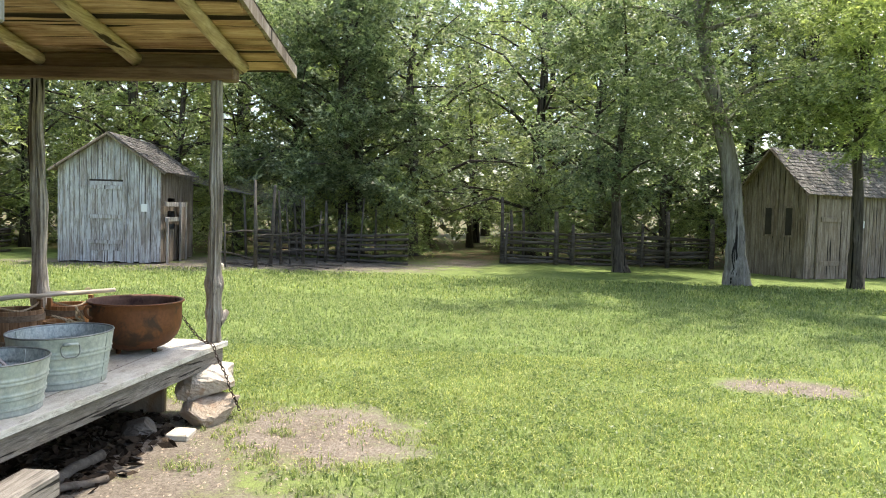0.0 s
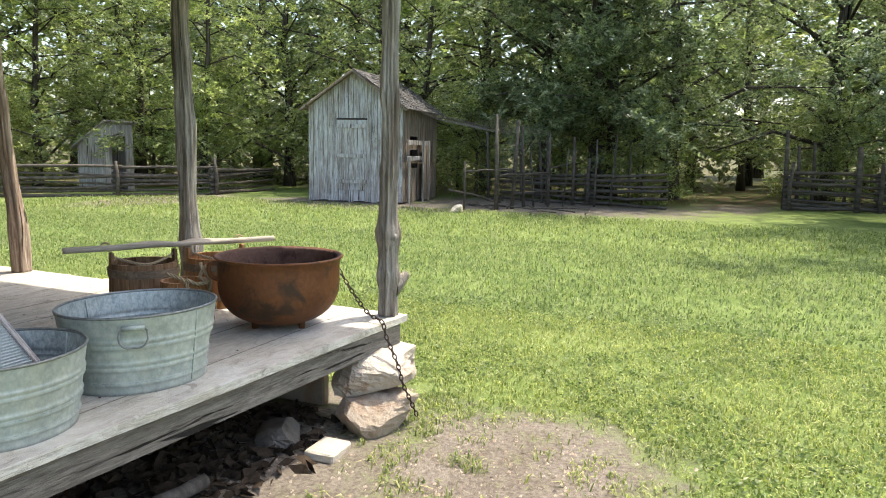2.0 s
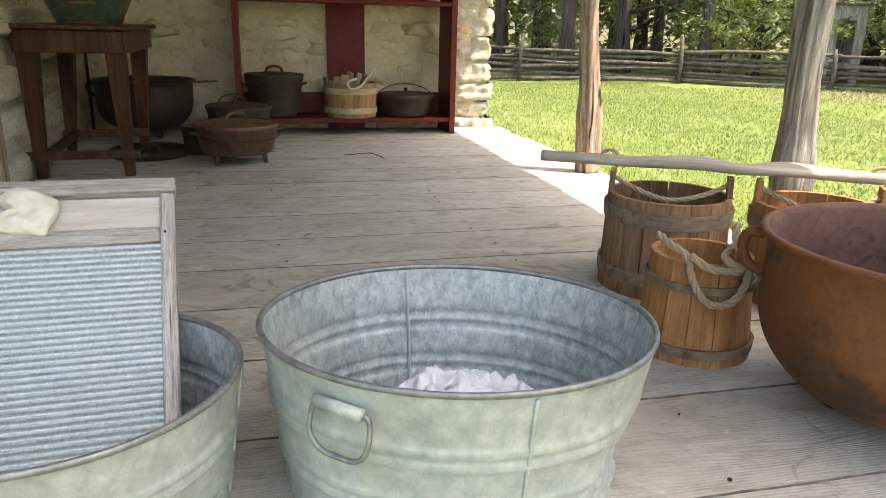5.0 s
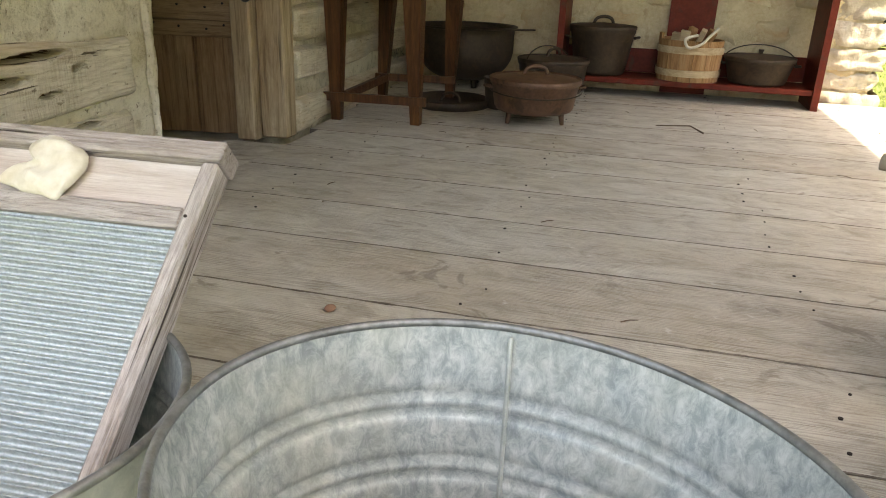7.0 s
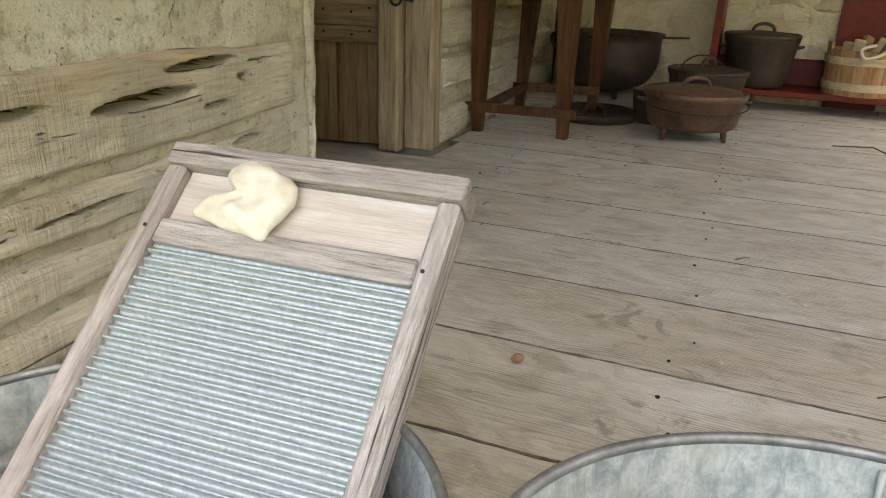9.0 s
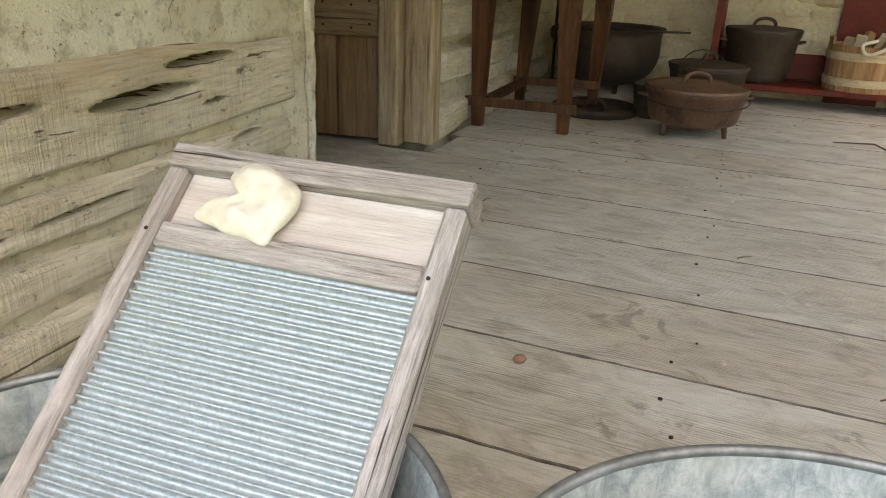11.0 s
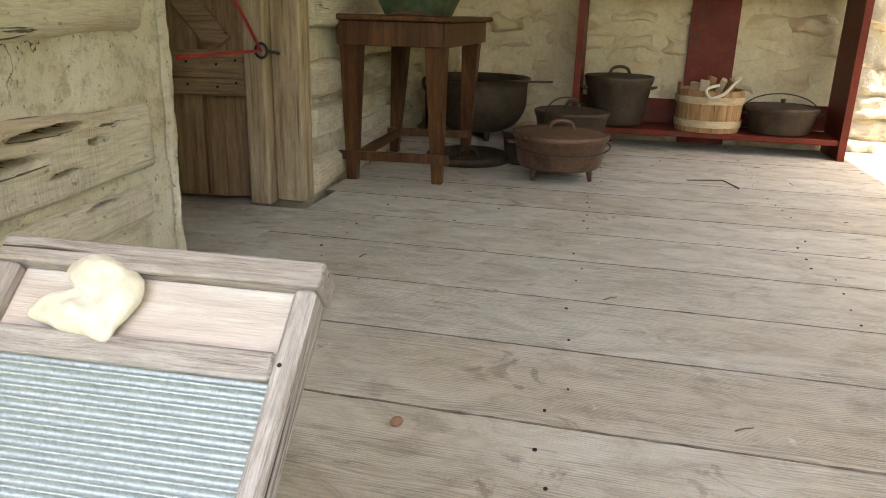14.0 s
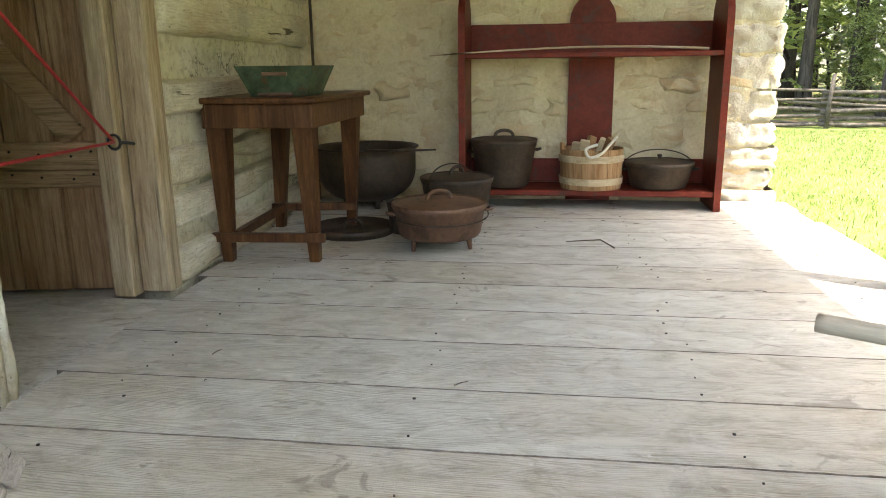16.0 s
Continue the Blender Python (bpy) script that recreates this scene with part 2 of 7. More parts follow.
def hewn_material():
    """Sawn and hewn log faces: pale tan, crossed by fine upright saw marks, with long dark checks and grey stains."""
    k = Nodes("hewn_log")
    k.shifted()
    g = k.noise(150, 7, 0.7, (1, 0.05, 1), 0.5)
    saw = k.noise(190, 3, 0.55, (1, 1, 0.035), 0.25)
    mark = k.math("MULTIPLY", k.grey(saw, 0.42, 0.62), k.grey(k.noise(5, 3, 0.5), 0.42, 0.6))
    big = k.noise(3.2, 5, 0.65, (1, 0.4, 1), 0.6)
    col = k.ramp(g, [(0.3, (0.46, 0.395, 0.29)), (0.5, (0.66, 0.595, 0.46)), (0.7, (0.77, 0.715, 0.585))])
    col = k.mix(k.math("MULTIPLY", k.grey(big, 0.46, 0.68), 0.75), col, k.mix(1.0, col, (0.72, 0.6, 0.46), "MULTIPLY"))
    col = k.mix(k.math("MULTIPLY", k.grey(k.noise(6, 5, 0.7, (1, 0.5, 1), 0.4), 0.52, 0.68), 0.6), col, (0.42, 0.4, 0.34))
    col = k.mix(k.math("MULTIPLY", mark, 0.3), col, (0.3, 0.25, 0.17))
    pit = k.noise(75, 3, 0.6, (1, 0.45, 1))
    col = k.mix(k.math("MULTIPLY", k.grey(pit, 0.64, 0.72), 0.7), col, (0.22, 0.17, 0.11))
    check = k.grey(k.noise(34, 4, 0.55, (1, 0.035, 1), 0.5), 0.335, 0.315)
    col = k.mix(k.math("MULTIPLY", check, 0.85), col, (0.07, 0.052, 0.033))
    h = k.math("SUBTRACT", k.math("ADD", g, k.math("MULTIPLY", mark, -0.5)), k.math("ADD", check, k.math("MULTIPLY", k.grey(pit, 0.62, 0.72), 0.6)))
    k.bump(h, 0.8, 0.006)
    return k.done(col, 0.88, 0, 0.2)


m_log = hewn_material()
m_rot = wood("rotten_hollow", (0.07, 0.042, 0.022), (0.2, 0.125, 0.068), (0.36, 0.26, 0.16), 1, 90, 0.9)
m_jamb = wood("jamb_wood", (0.17, 0.115, 0.065), (0.43, 0.33, 0.21), (0.6, 0.49, 0.345), 2, 60, 0.8, (0.6, 0.45, 0.32), 0.7, 0.7)
m_door = wood("door_wood", (0.14, 0.08, 0.042), (0.38, 0.25, 0.14), (0.55, 0.4, 0.25), 2, 50, 0.9, (0.6, 0.38, 0.24), 0.8, 0.9)
m_batten = wood("batten_wood", (0.15, 0.095, 0.05), (0.4, 0.275, 0.16), (0.54, 0.41, 0.265), 0, 60, 0.8, (0.6, 0.45, 0.33), 0.7, 0.8)
m_table = wood("stained_table", (0.025, 0.01, 0.004), (0.085, 0.034, 0.012), (0.165, 0.072, 0.027), 2, 40, 0.4, (0.55, 0.4, 0.32), 0.8, 0.35, 0.42)
m_wboard = wood("washboard_wood", (0.2, 0.16, 0.13), (0.58, 0.535, 0.49), (0.78, 0.755, 0.72), 2, 170, 0.9, (0.55, 0.4, 0.32), 0.8, 1.0, split=0.365)
m_wboard_x = wood("washboard_rail", (0.2, 0.16, 0.13), (0.58, 0.535, 0.49), (0.78, 0.755, 0.72), 0, 170, 0.9, (0.55, 0.4, 0.32), 0.8, 1.0, split=0.365)
m_soap_panel = wood("bleached_panel", (0.38, 0.31, 0.25), (0.6, 0.555, 0.5), (0.72, 0.69, 0.65), 0, 60, 0.7, (0.8, 0.64, 0.52), 0.8, 0.6, split=0.34)
m_stave = wood("stave_wood", (0.11, 0.06, 0.032), (0.27, 0.155, 0.08), (0.4, 0.25, 0.14), 2, 40, 0.6, (0.55, 0.5, 0.45), 0.6, 0.5, 0.7)
m_stave_new = wood("stave_orange", (0.18, 0.075, 0.028), (0.4, 0.19, 0.072), (0.55, 0.31, 0.14), 2, 40, 0.5, (0.6, 0.5, 0.42), 0.6, 0.5, 0.6)
m_hoop = wood("hoop_wood", (0.1, 0.07, 0.045), (0.25, 0.18, 0.12), (0.36, 0.28, 0.2), 0, 30, 0.4)
m_stave_pale = wood("stave_pale", (0.2, 0.1, 0.045), (0.38, 0.22, 0.105), (0.5, 0.34, 0.19), 2, 40, 0.6)
m_hoop_pale = wood("hoop_pale", (0.35, 0.25, 0.15), (0.5, 0.4, 0.26), (0.62, 0.52, 0.37), 0, 30, 0.3)
m_yoke = wood("yoke_wood", (0.2, 0.165, 0.125), (0.4, 0.345, 0.27), (0.54, 0.48, 0.39), 0, 30, 0.3, (0.8, 0.75, 0.68), 0.5, 0.3, 0.6)
m_shed = wood("shed_boards", (0.1, 0.084, 0.07), (0.44, 0.42, 0.39), (0.72, 0.7, 0.67), 2, 22, 1.0, (0.4, 0.3, 0.23), 1.0, 0.7, split=0.385)


def flaked_material():
    """Old pale paint flaking off grey-brown boards in upright patches."""
    k = Nodes("flaked_boards")
    k.shifted()
    g = k.noise(40, 7, 0.7, (1, 1, 0.05), 0.5)
    bare_wood = k.ramp(g, [(0.3, (0.1, 0.084, 0.07)), (0.5, (0.29, 0.26, 0.23)), (0.7, (0.46, 0.43, 0.395))])
    paint = k.ramp(k.noise(18, 5, 0.7, (1, 1, 0.2)), [(0.3, (0.38, 0.385, 0.38)), (0.7, (0.62, 0.625, 0.62))])
    patch = k.math("ADD", k.noise(7, 8, 0.75, (1, 1, 0.16), 0.3), k.math("MULTIPLY", k.math("SUBTRACT", g, 0.5), 0.45))
    mask = k.grey(patch, 0.44, 0.58)
    col = k.mix(mask, bare_wood, paint)
    split = k.grey(k.noise(26, 3, 0.5, (1, 1, 0.02), 0.3), 0.36, 0.33)
    col = k.mix(k.math("MULTIPLY", split, 0.9), col, (0.03, 0.024, 0.02))
    k.bump(k.math("SUBTRACT", k.math("ADD", g, k.math("MULTIPLY", mask, 0.4)), split), 0.7, 0.01)
    return k.done(col, 0.85, 0, 0.2)


m_flaked = flaked_material()
m_shed_b = wood("shed_boards_brown", (0.06, 0.045, 0.034), (0.26, 0.21, 0.165), (0.46, 0.4, 0.335), 2, 26, 1.0, (0.5, 0.4, 0.33), 0.8, 0.6, split=0.38)
m_shingle = wood("shingle", (0.026, 0.023, 0.021), (0.1, 0.093, 0.085), (0.4, 0.385, 0.36), 1, 14, 0.6, (0.3, 0.26, 0.23), 1.0, 0.6)
m_rail = wood("fence_rail", (0.035, 0.028, 0.023), (0.1, 0.085, 0.07), (0.21, 0.19, 0.16), 1, 12, 0.3, (0.5, 0.45, 0.4), 0.7, 0.5)
m_bark = wood("bark", (0.02, 0.016, 0.013), (0.085, 0.07, 0.056), (0.18, 0.16, 0.135), 2, 20, 1.0, (0.5, 0.48, 0.4), 0.7, 1.0, 0.95, 0.4)
m_bark_pale = wood("bark_pale", (0.06, 0.05, 0.042), (0.25, 0.23, 0.2), (0.43, 0.41, 0.375), 2, 16, 1.0, (0.4, 0.36, 0.3), 0.9, 1.0, 0.95, 0.39)


def chinking_material():
    """Chalky pale daub, pitted, stained and crossed by thin cracks."""
    k = Nodes("chinking")
    big, mid, fine = k.noise(3, 5, 0.65, (1, 1, 1), 0.6), k.noise(26, 6, 0.7), k.noise(120, 4, 0.7)
    col = k.ramp(big, [(0.3, (0.55, 0.475, 0.335)), (0.5, (0.72, 0.655, 0.5)), (0.7, (0.81, 0.765, 0.63))])
    col = k.mix(k.math("MULTIPLY", k.grey(mid, 0.5, 0.36), 0.55), col, (0.36, 0.3, 0.19))
    vein = k.math("ABSOLUTE", k.math("SUBTRACT", k.noise(1.7, 7, 0.62, (1, 1, 0.7), 0.2), 0.5))
    crack = k.math("MULTIPLY", k.grey(vein, 0.0034, 0.0012), k.grey(k.noise(2.3, 2, 0.5), 0.5, 0.56))
    pits = k.grey(k.noise(95, 3, 0.6, (1, 1, 1), 0.4), 0.635, 0.7)
    col = k.mix(k.math("MULTIPLY", pits, 0.75), col, (0.25, 0.19, 0.12))
    col = k.mix(k.math("MULTIPLY", crack, 0.9), col, (0.07, 0.055, 0.035))
    k.bump(k.math("SUBTRACT", k.math("ADD", mid, k.math("MULTIPLY", fine, 0.5)), k.math("ADD", crack, pits)), 1.0, 0.012)
    return k.done(col, 0.95, 0, 0.1)


m_chink = chinking_material()
# Very dark leaf colour that carries the shade under the porch.
m_shade_leaf = plain("shade_leaf", (0.03, 0.022, 0.015), (0.085, 0.06, 0.04), 30, 0.95, 0, 0.5, 0.004, None, 0.1, 90)
m_mortar = plain("mortar", (0.6, 0.51, 0.34), (0.73, 0.65, 0.47), 5, 0.95, 0, 1.0, 0.02, (0.5, 0.38, 0.24), 0.1, 55)
m_red = plain("red_paint", (0.105, 0.013, 0.007), (0.19, 0.028, 0.014), 6, 0.5, 0, 0.3, 0.003, (0.075, 0.03, 0.02), 0.2, 40)
m_rust = plain("rusty_iron", (0.115, 0.042, 0.014), (0.235, 0.09, 0.03), 4, 0.62, 0.2, 0.35, 0.004, (0.035, 0.024, 0.015), 0.4, 45)
m_rust_in = plain("rusty_inside", (0.1, 0.05, 0.034), (0.21, 0.12, 0.085), 8, 0.85, 0.1, 0.7, 0.006, (0.04, 0.015, 0.012), 0.3, 40)
m_iron = plain("cast_iron", (0.034, 0.024, 0.016), (0.085, 0.06, 0.042), 8, 0.6, 0.3, 0.4, 0.003, (0.08, 0.05, 0.032), 0.4, 60)
m_iron_b = plain("cast_iron_brown", (0.1, 0.052, 0.032), (0.19, 0.105, 0.066), 7, 0.55, 0.2, 0.4, 0.003, (0.05, 0.03, 0.02), 0.4, 60)
m_chain = plain("chain_iron", (0.035, 0.025, 0.02), (0.08, 0.055, 0.04), 30, 0.6, 0.5, 0.3)
m_rope = plain("rope_fibre", (0.3, 0.22, 0.13), (0.5, 0.4, 0.26), 60, 0.95, 0, 0.8, 0.003)
m_rope_w = plain("pale_rope", (0.5, 0.45, 0.36), (0.7, 0.65, 0.55), 60, 0.95, 0, 0.8, 0.003)
m_redrope = plain("red_cord", (0.35, 0.02, 0.025), (0.5, 0.04, 0.04), 80, 0.6, 0, 0.3)
m_black = plain("black_plastic", (0.012, 0.012, 0.012), (0.03, 0.03, 0.03), 30, 0.4)
m_cloth = plain("white_cloth", (0.62, 0.63, 0.64), (0.82, 0.83, 0.84), 25, 0.95, 0, 0.5, 0.004, None, 0.1, 200)
m_soap = plain("soap", (0.62, 0.575, 0.43), (0.72, 0.695, 0.6), 22, 0.5, 0, 0.3, 0.004)
m_patina = plain("green_patina", (0.03, 0.042, 0.022), (0.12, 0.17, 0.1), 11, 0.55, 0.3, 0.4, 0.003, (0.13, 0.06, 0.03), 0.4, 50)
m_nail = plain("nail_head", (0.02, 0.017, 0.015), (0.05, 0.04, 0.035), 60, 0.6, 0.5)
m_paper = plain("notice", (0.75, 0.75, 0.73), (0.82, 0.82, 0.8), 12, 0.7)
# Near-black for interiors and openings: their shade sits in the colour.
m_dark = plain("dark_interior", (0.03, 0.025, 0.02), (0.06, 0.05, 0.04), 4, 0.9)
m_dry = plain("dry_leaf", (0.08, 0.055, 0.035), (0.17, 0.12, 0.08), 40, 0.9)
m_nut = plain("nut_shell", (0.25, 0.13, 0.08), (0.4, 0.24, 0.16), 60, 0.7)
m_seam = plain("grimy_edge", (0.1, 0.082, 0.062), (0.3, 0.26, 0.21), 22, 0.95, 0, 0.5, 0.003)
m_ground = ground_material()
m_leaf = leafy("oak_leaves", (0.07, 0.1, 0.055), (0.2, 0.245, 0.145), (0.42, 0.46, 0.31))
m_leaf_y = leafy("light_leaves", (0.12, 0.16, 0.07), (0.26, 0.315, 0.135), (0.48, 0.52, 0.27))
m_clover = leafy("clover_leaves", (0.085, 0.125, 0.042), (0.19, 0.245, 0.085), (0.42, 0.44, 0.22))
m_blade = leafy("grass_blades", (0.095, 0.135, 0.042), (0.22, 0.27, 0.088), (0.44, 0.44, 0.23))


def stone_material(name, a, b, c, spots):
    k = Nodes(name)
    info = k.n.new("ShaderNodeObjectInfo")
    k.shifted()
    base = k.ramp(info.outputs["Random"], [(0.0, a), (0.5, b), (1.0, c)])
    big, fine = k.noise(9, 7, 0.7), k.noise(70, 5, 0.7)
    col = k.mix(k.grey(big, 0.35, 0.65), k.mix(0.5, base, (0.88, 0.8, 0.66), "MULTIPLY"), base)
    col = k.mix(k.math("MULTIPLY", k.grey(k.noise(5, 4, 0.6, (1, 1, 1), 1.0), 0.52, 0.68), 0.7), col, spots)
    col = k.mix(k.grey(fine, 0.3, 0.7), k.mix(0.3, col, (0.6, 0.55, 0.48), "MULTIPLY"), col)
    k.bump(k.math("ADD", big, k.math("MULTIPLY", fine, 0.4)), 0.9, 0.02)
    return k.done(col, 0.92, 0, 0.15)


m_stone = stone_material("limestone", (0.6, 0.5, 0.33), (0.68, 0.59, 0.41), (0.74, 0.66, 0.48), (0.58, 0.39, 0.22))
m_stone_w = stone_material("limestone_pale", (0.5, 0.455, 0.375), (0.6, 0.565, 0.49), (0.68, 0.655, 0.59), (0.48, 0.39, 0.29))
# Darker copy of the fieldstone, with the porch's shade in its colour.
m_rock_shaded = stone_material("shaded_fieldstone", (0.13, 0.115, 0.1), (0.18, 0.16, 0.14), (0.22, 0.2, 0.175), (0.1, 0.075, 0.055))
m_rock = stone_material("fieldstone", (0.36, 0.3, 0.24), (0.46, 0.39, 0.31), (0.55, 0.5, 0.44), (0.33, 0.2, 0.12))


def galvanised(name, tint, wet):
    k = Nodes(name)
    v = k.voronoi(38)
    big, fine = k.noise(5, 6, 0.7), k.noise(30, 6, 0.7)
    col = k.ramp(big, [(0.25, tuple(c * 0.62 for c in tint)), (0.5, tint), (0.75, tuple(min(1, c * 1.22) for c in tint))])
    col = k.mix(k.grey(v, 0.1, 0.8), col, k.mix(0.8, col, (0.7, 0.74, 0.76), "MULTIPLY"))
    mott = k.noise(75 if wet else 110, 6, 0.75, (1, 1, 0.6), 0.5)
    col = k.mix(k.grey(mott, 0.4, 0.62), k.mix(0.9 if wet else 0.35, col, (0.5, 0.54, 0.56), "MULTIPLY"), col)
    rub = k.noise(3.5, 4, 0.6, (1, 1, 0.5), 1.2)
    col = k.mix(k.math("MULTIPLY", k.grey(rub, 0.5, 0.68), 0.5), col, (0.5, 0.5, 0.4))
    k.bump(k.math("ADD", big, k.math("MULTIPLY", fine, 0.3)), 0.25, 0.006)
    return k.done(col, 0.5 if wet else 0.55, 0.35, 0.5)


m_zinc = galvanised("galvanised_outside", (0.52, 0.55, 0.5), False)
m_zinc_rim = plain("worn_rim", (0.18, 0.19, 0.18), (0.34, 0.35, 0.34), 40, 0.45, 0.6)
m_zinc_in = galvanised("galvanised_inside", (0.6, 0.63, 0.59), True)


def zinc_sheet():
    k = Nodes("ribbed_zinc")
    fine = k.noise(170, 6, 0.8)
    col = k.ramp(fine, [(0.28, (0.22, 0.255, 0.25)), (0.5, (0.42, 0.47, 0.46)), (0.72, (0.6, 0.65, 0.64))])
    k.bump(fine, 0.25, 0.002)
    return k.done(col, 0.4, 0.6, 0.5)


m_ribbed = zinc_sheet()


def netting():
    k = Nodes("wire_net")
    return k.done(k.mix(k.grey(k.noise(20), 0.3, 0.7), (0.07, 0.06, 0.05), (0.17, 0.15, 0.13)), 0.8, 0.1)


m_wire = netting()

# ---- building helpers ----


class Mesh:
    """Collects vertices and faces, and links them as one object."""

    def __init__(self):
        self.v, self.f = [], []

    def add(self, verts, faces, m=None):
        o = len(self.v)
        self.v += [tuple(m @ Vector(p)) for p in verts] if m is not None else [tuple(p) for p in verts]
        self.f += [tuple(i + o for i in f) for f in faces]
        return self

    def box(self, x0, x1, y0, y1, z0, z1, b=0.004, m=None):
        c = ((x0 + x1) / 2, (y0 + y1) / 2, (z0 + z1) / 2)
        h = (abs(x1 - x0) / 2, abs(y1 - y0) / 2, abs(z1 - z0) / 2)
        b = min(b, min(h) * 0.6)
        verts, idx = [], {}
        for sx in (-1, 1):
            for sy in (-1, 1):
                for sz in (-1, 1):
                    s = (sx, sy, sz)
                    for a in range(3):
                        idx[s, a] = len(verts)
                        verts.append(tuple(c[i] + s[i] * (h[i] - (0 if i == a else b)) for i in range(3)))
        faces = []
        for a in range(3):
            p, q = [i for i in range(3) if i != a]
            for sg in (-1, 1):
                ring = []
                for u, w in ((-1, -1), (1, -1), (1, 1), (-1, 1)):
                    s = [0, 0, 0]
                    s[a], s[p], s[q] = sg, u, w
                    ring.append(idx[tuple(s), a])
                faces.append(tuple(ring))
            for u in (-1, 1):
                for w in (-1, 1):
                    s0, s1 = [0, 0, 0], [0, 0, 0]
                    s0[a], s1[a] = -1, 1
                    s0[p] = s1[p] = u
                    s0[q] = s1[q] = w
                    s0, s1 = tuple(s0), tuple(s1)
                    faces.append((idx[s0, p], idx[s1, p], idx[s1, q], idx[s0, q]))
        for sx in (-1, 1):
            for sy in (-1, 1):
                for sz in (-1, 1):
                    faces.append(tuple(idx[(sx, sy, sz), a] for a in range(3)))
        return self.add(verts, faces, m)

    def tube(self, pts, radii, seg=8, rough=0.0, seed=0, ridge=0.0):
        pts = [Vector(p) for p in pts]
        if not hasattr(radii, "__len__"):
            radii = [radii] * len(pts)
        o, rings = len(self.v), len(pts)
        side = None
        for i, p in enumerate(pts):
            d = (pts[min(i + 1, rings - 1)] - pts[max(i - 1, 0)]).normalized()
            if side is None:
                side = d.orthogonal().normalized()
            side = (side - d * side.dot(d)).normalized()
            up = d.cross(side)
            for k in range(seg):
                a = 2 * math.pi * k / seg
                r = radii[i]
                if rough:
                    q = p * 3 + Vector((math.cos(a) * 1.3 + seed * 7, math.sin(a) * 1.3, seed * 3.1))
                    r *= 1 + rough * noise.noise(q * 1.6) + ridge * (noise.noise(Vector((math.cos(a) * 2.5 + seed, math.sin(a) * 2.5, p.z * 1.1 + seed * 5))) + 0.45 * noise.noise(Vector((math.cos(a) * 6 + seed, math.sin(a) * 6, p.z * 1.6 + seed * 5))))
                self.v.append(tuple(p + (side * math.cos(a) + up * math.sin(a)) * r))
        for i in range(rings - 1):
            for k in range(seg):
                a, b = o + i * seg + k, o + i * seg + (k + 1) % seg
                self.f.append((a, b, b + seg, a + seg))
        self.f.append(tuple(o + k for k in reversed(range(seg))))
        self.f.append(tuple(o + (rings - 1) * seg + k for k in range(seg)))
        return self

    def lathe(self, prof, seg=48, sx=1.0, sy=1.0, c=(0, 0, 0), wobble=0.0, seed=0, closed=False, a0=0.0, a1=2 * math.pi):
        o, n = len(self.v), len(prof)
        full = abs(a1 - a0 - 2 * math.pi) < 1e-6
        cols = seg if full else seg + 1
        for k in range(cols):
            a = a0 + (a1 - a0) * k / seg
            for r, z in prof:
                w = 1 + wobble * noise.noise(Vector((math.cos(a) * 1.2 + seed, math.sin(a) * 1.2, z * 4)))
                self.v.append((c[0] + r * w * sx * math.cos(a), c[1] + r * w * sy * math.sin(a), c[2] + z))
        for k in range(seg):
            k2 = (k + 1) % cols
            for i in range(n - 1 if not closed else n):
                j = (i + 1) % n
                self.f.append((o + k * n + i, o + k2 * n + i, o + k2 * n + j, o + k * n + j))
        return self

    def obj(self, name, material, parent=None, label="", smooth=False, m=None):
        me = bpy.data.meshes.new(name)
        me.from_pydata(self.v, [], self.f)
        bm = bmesh.new()
        bm.from_mesh(me)
        bmesh.ops.recalc_face_normals(bm, faces=bm.faces)
        bm.to_mesh(me)
        bm.free()
        me.materials.append(material)
        if smooth:
            me.shade_smooth()
        ob = new(name, me)
        if parent is not None:
            ob.parent = parent
        if m is not None:
            ob.matrix_basis = m
        if label:
            tagged(ob, label)
        return ob


def thing(name, label, category, at=(0, 0, 0), rz=0, group="", kind="", m=None):
    ob = new(name)
    ob.matrix_basis = m if m is not None else pose(*at, 0, 0, rz)
    return tagged(ob, label, category, group, kind)


def raw(name, verts, faces, material, parent=None, smooth=False):
    me = bpy.data.meshes.new(name)
    me.from_pydata(verts, [], faces)
    me.materials.append(material)
    if smooth:
        me.shade_smooth()
    ob = new(name, me)
    if parent is not None:
        ob.parent = parent
    return ob


rng = random.Random(5)


def smooth01(t):
    t = max(0.0, min(1.0, t))
    return t * t * (3 - 2 * t)


def ground_z(x, y):
    d = math.hypot(x - 1.5, y)
    return -0.495 - 0.065 * smooth01((d - 3) / 12) + 0.02 * noise.noise(Vector((x * 0.5, y * 0.5, 0))) * smooth01((d - 2) / 4)


def wall_x(y):
    return 0.07 - 0.055 * y


def strand(pts, n):
    """A smooth line through the points (Catmull-Rom), n steps a stretch."""
    P = [Vector(p) for p in pts]
    out = []
    for i in range(len(P) - 1):
        a, b, c, d = P[max(i - 1, 0)], P[i], P[i + 1], P[min(i + 2, len(P) - 1)]
        for k in range(n):
            t = k / n
            out.append(0.5 * ((2 * b) + (c - a) * t + (2 * a - 5 * b + 4 * c - d) * t * t + (3 * b - a - 3 * c + d) * t ** 3))
    return out + [P[-1]]


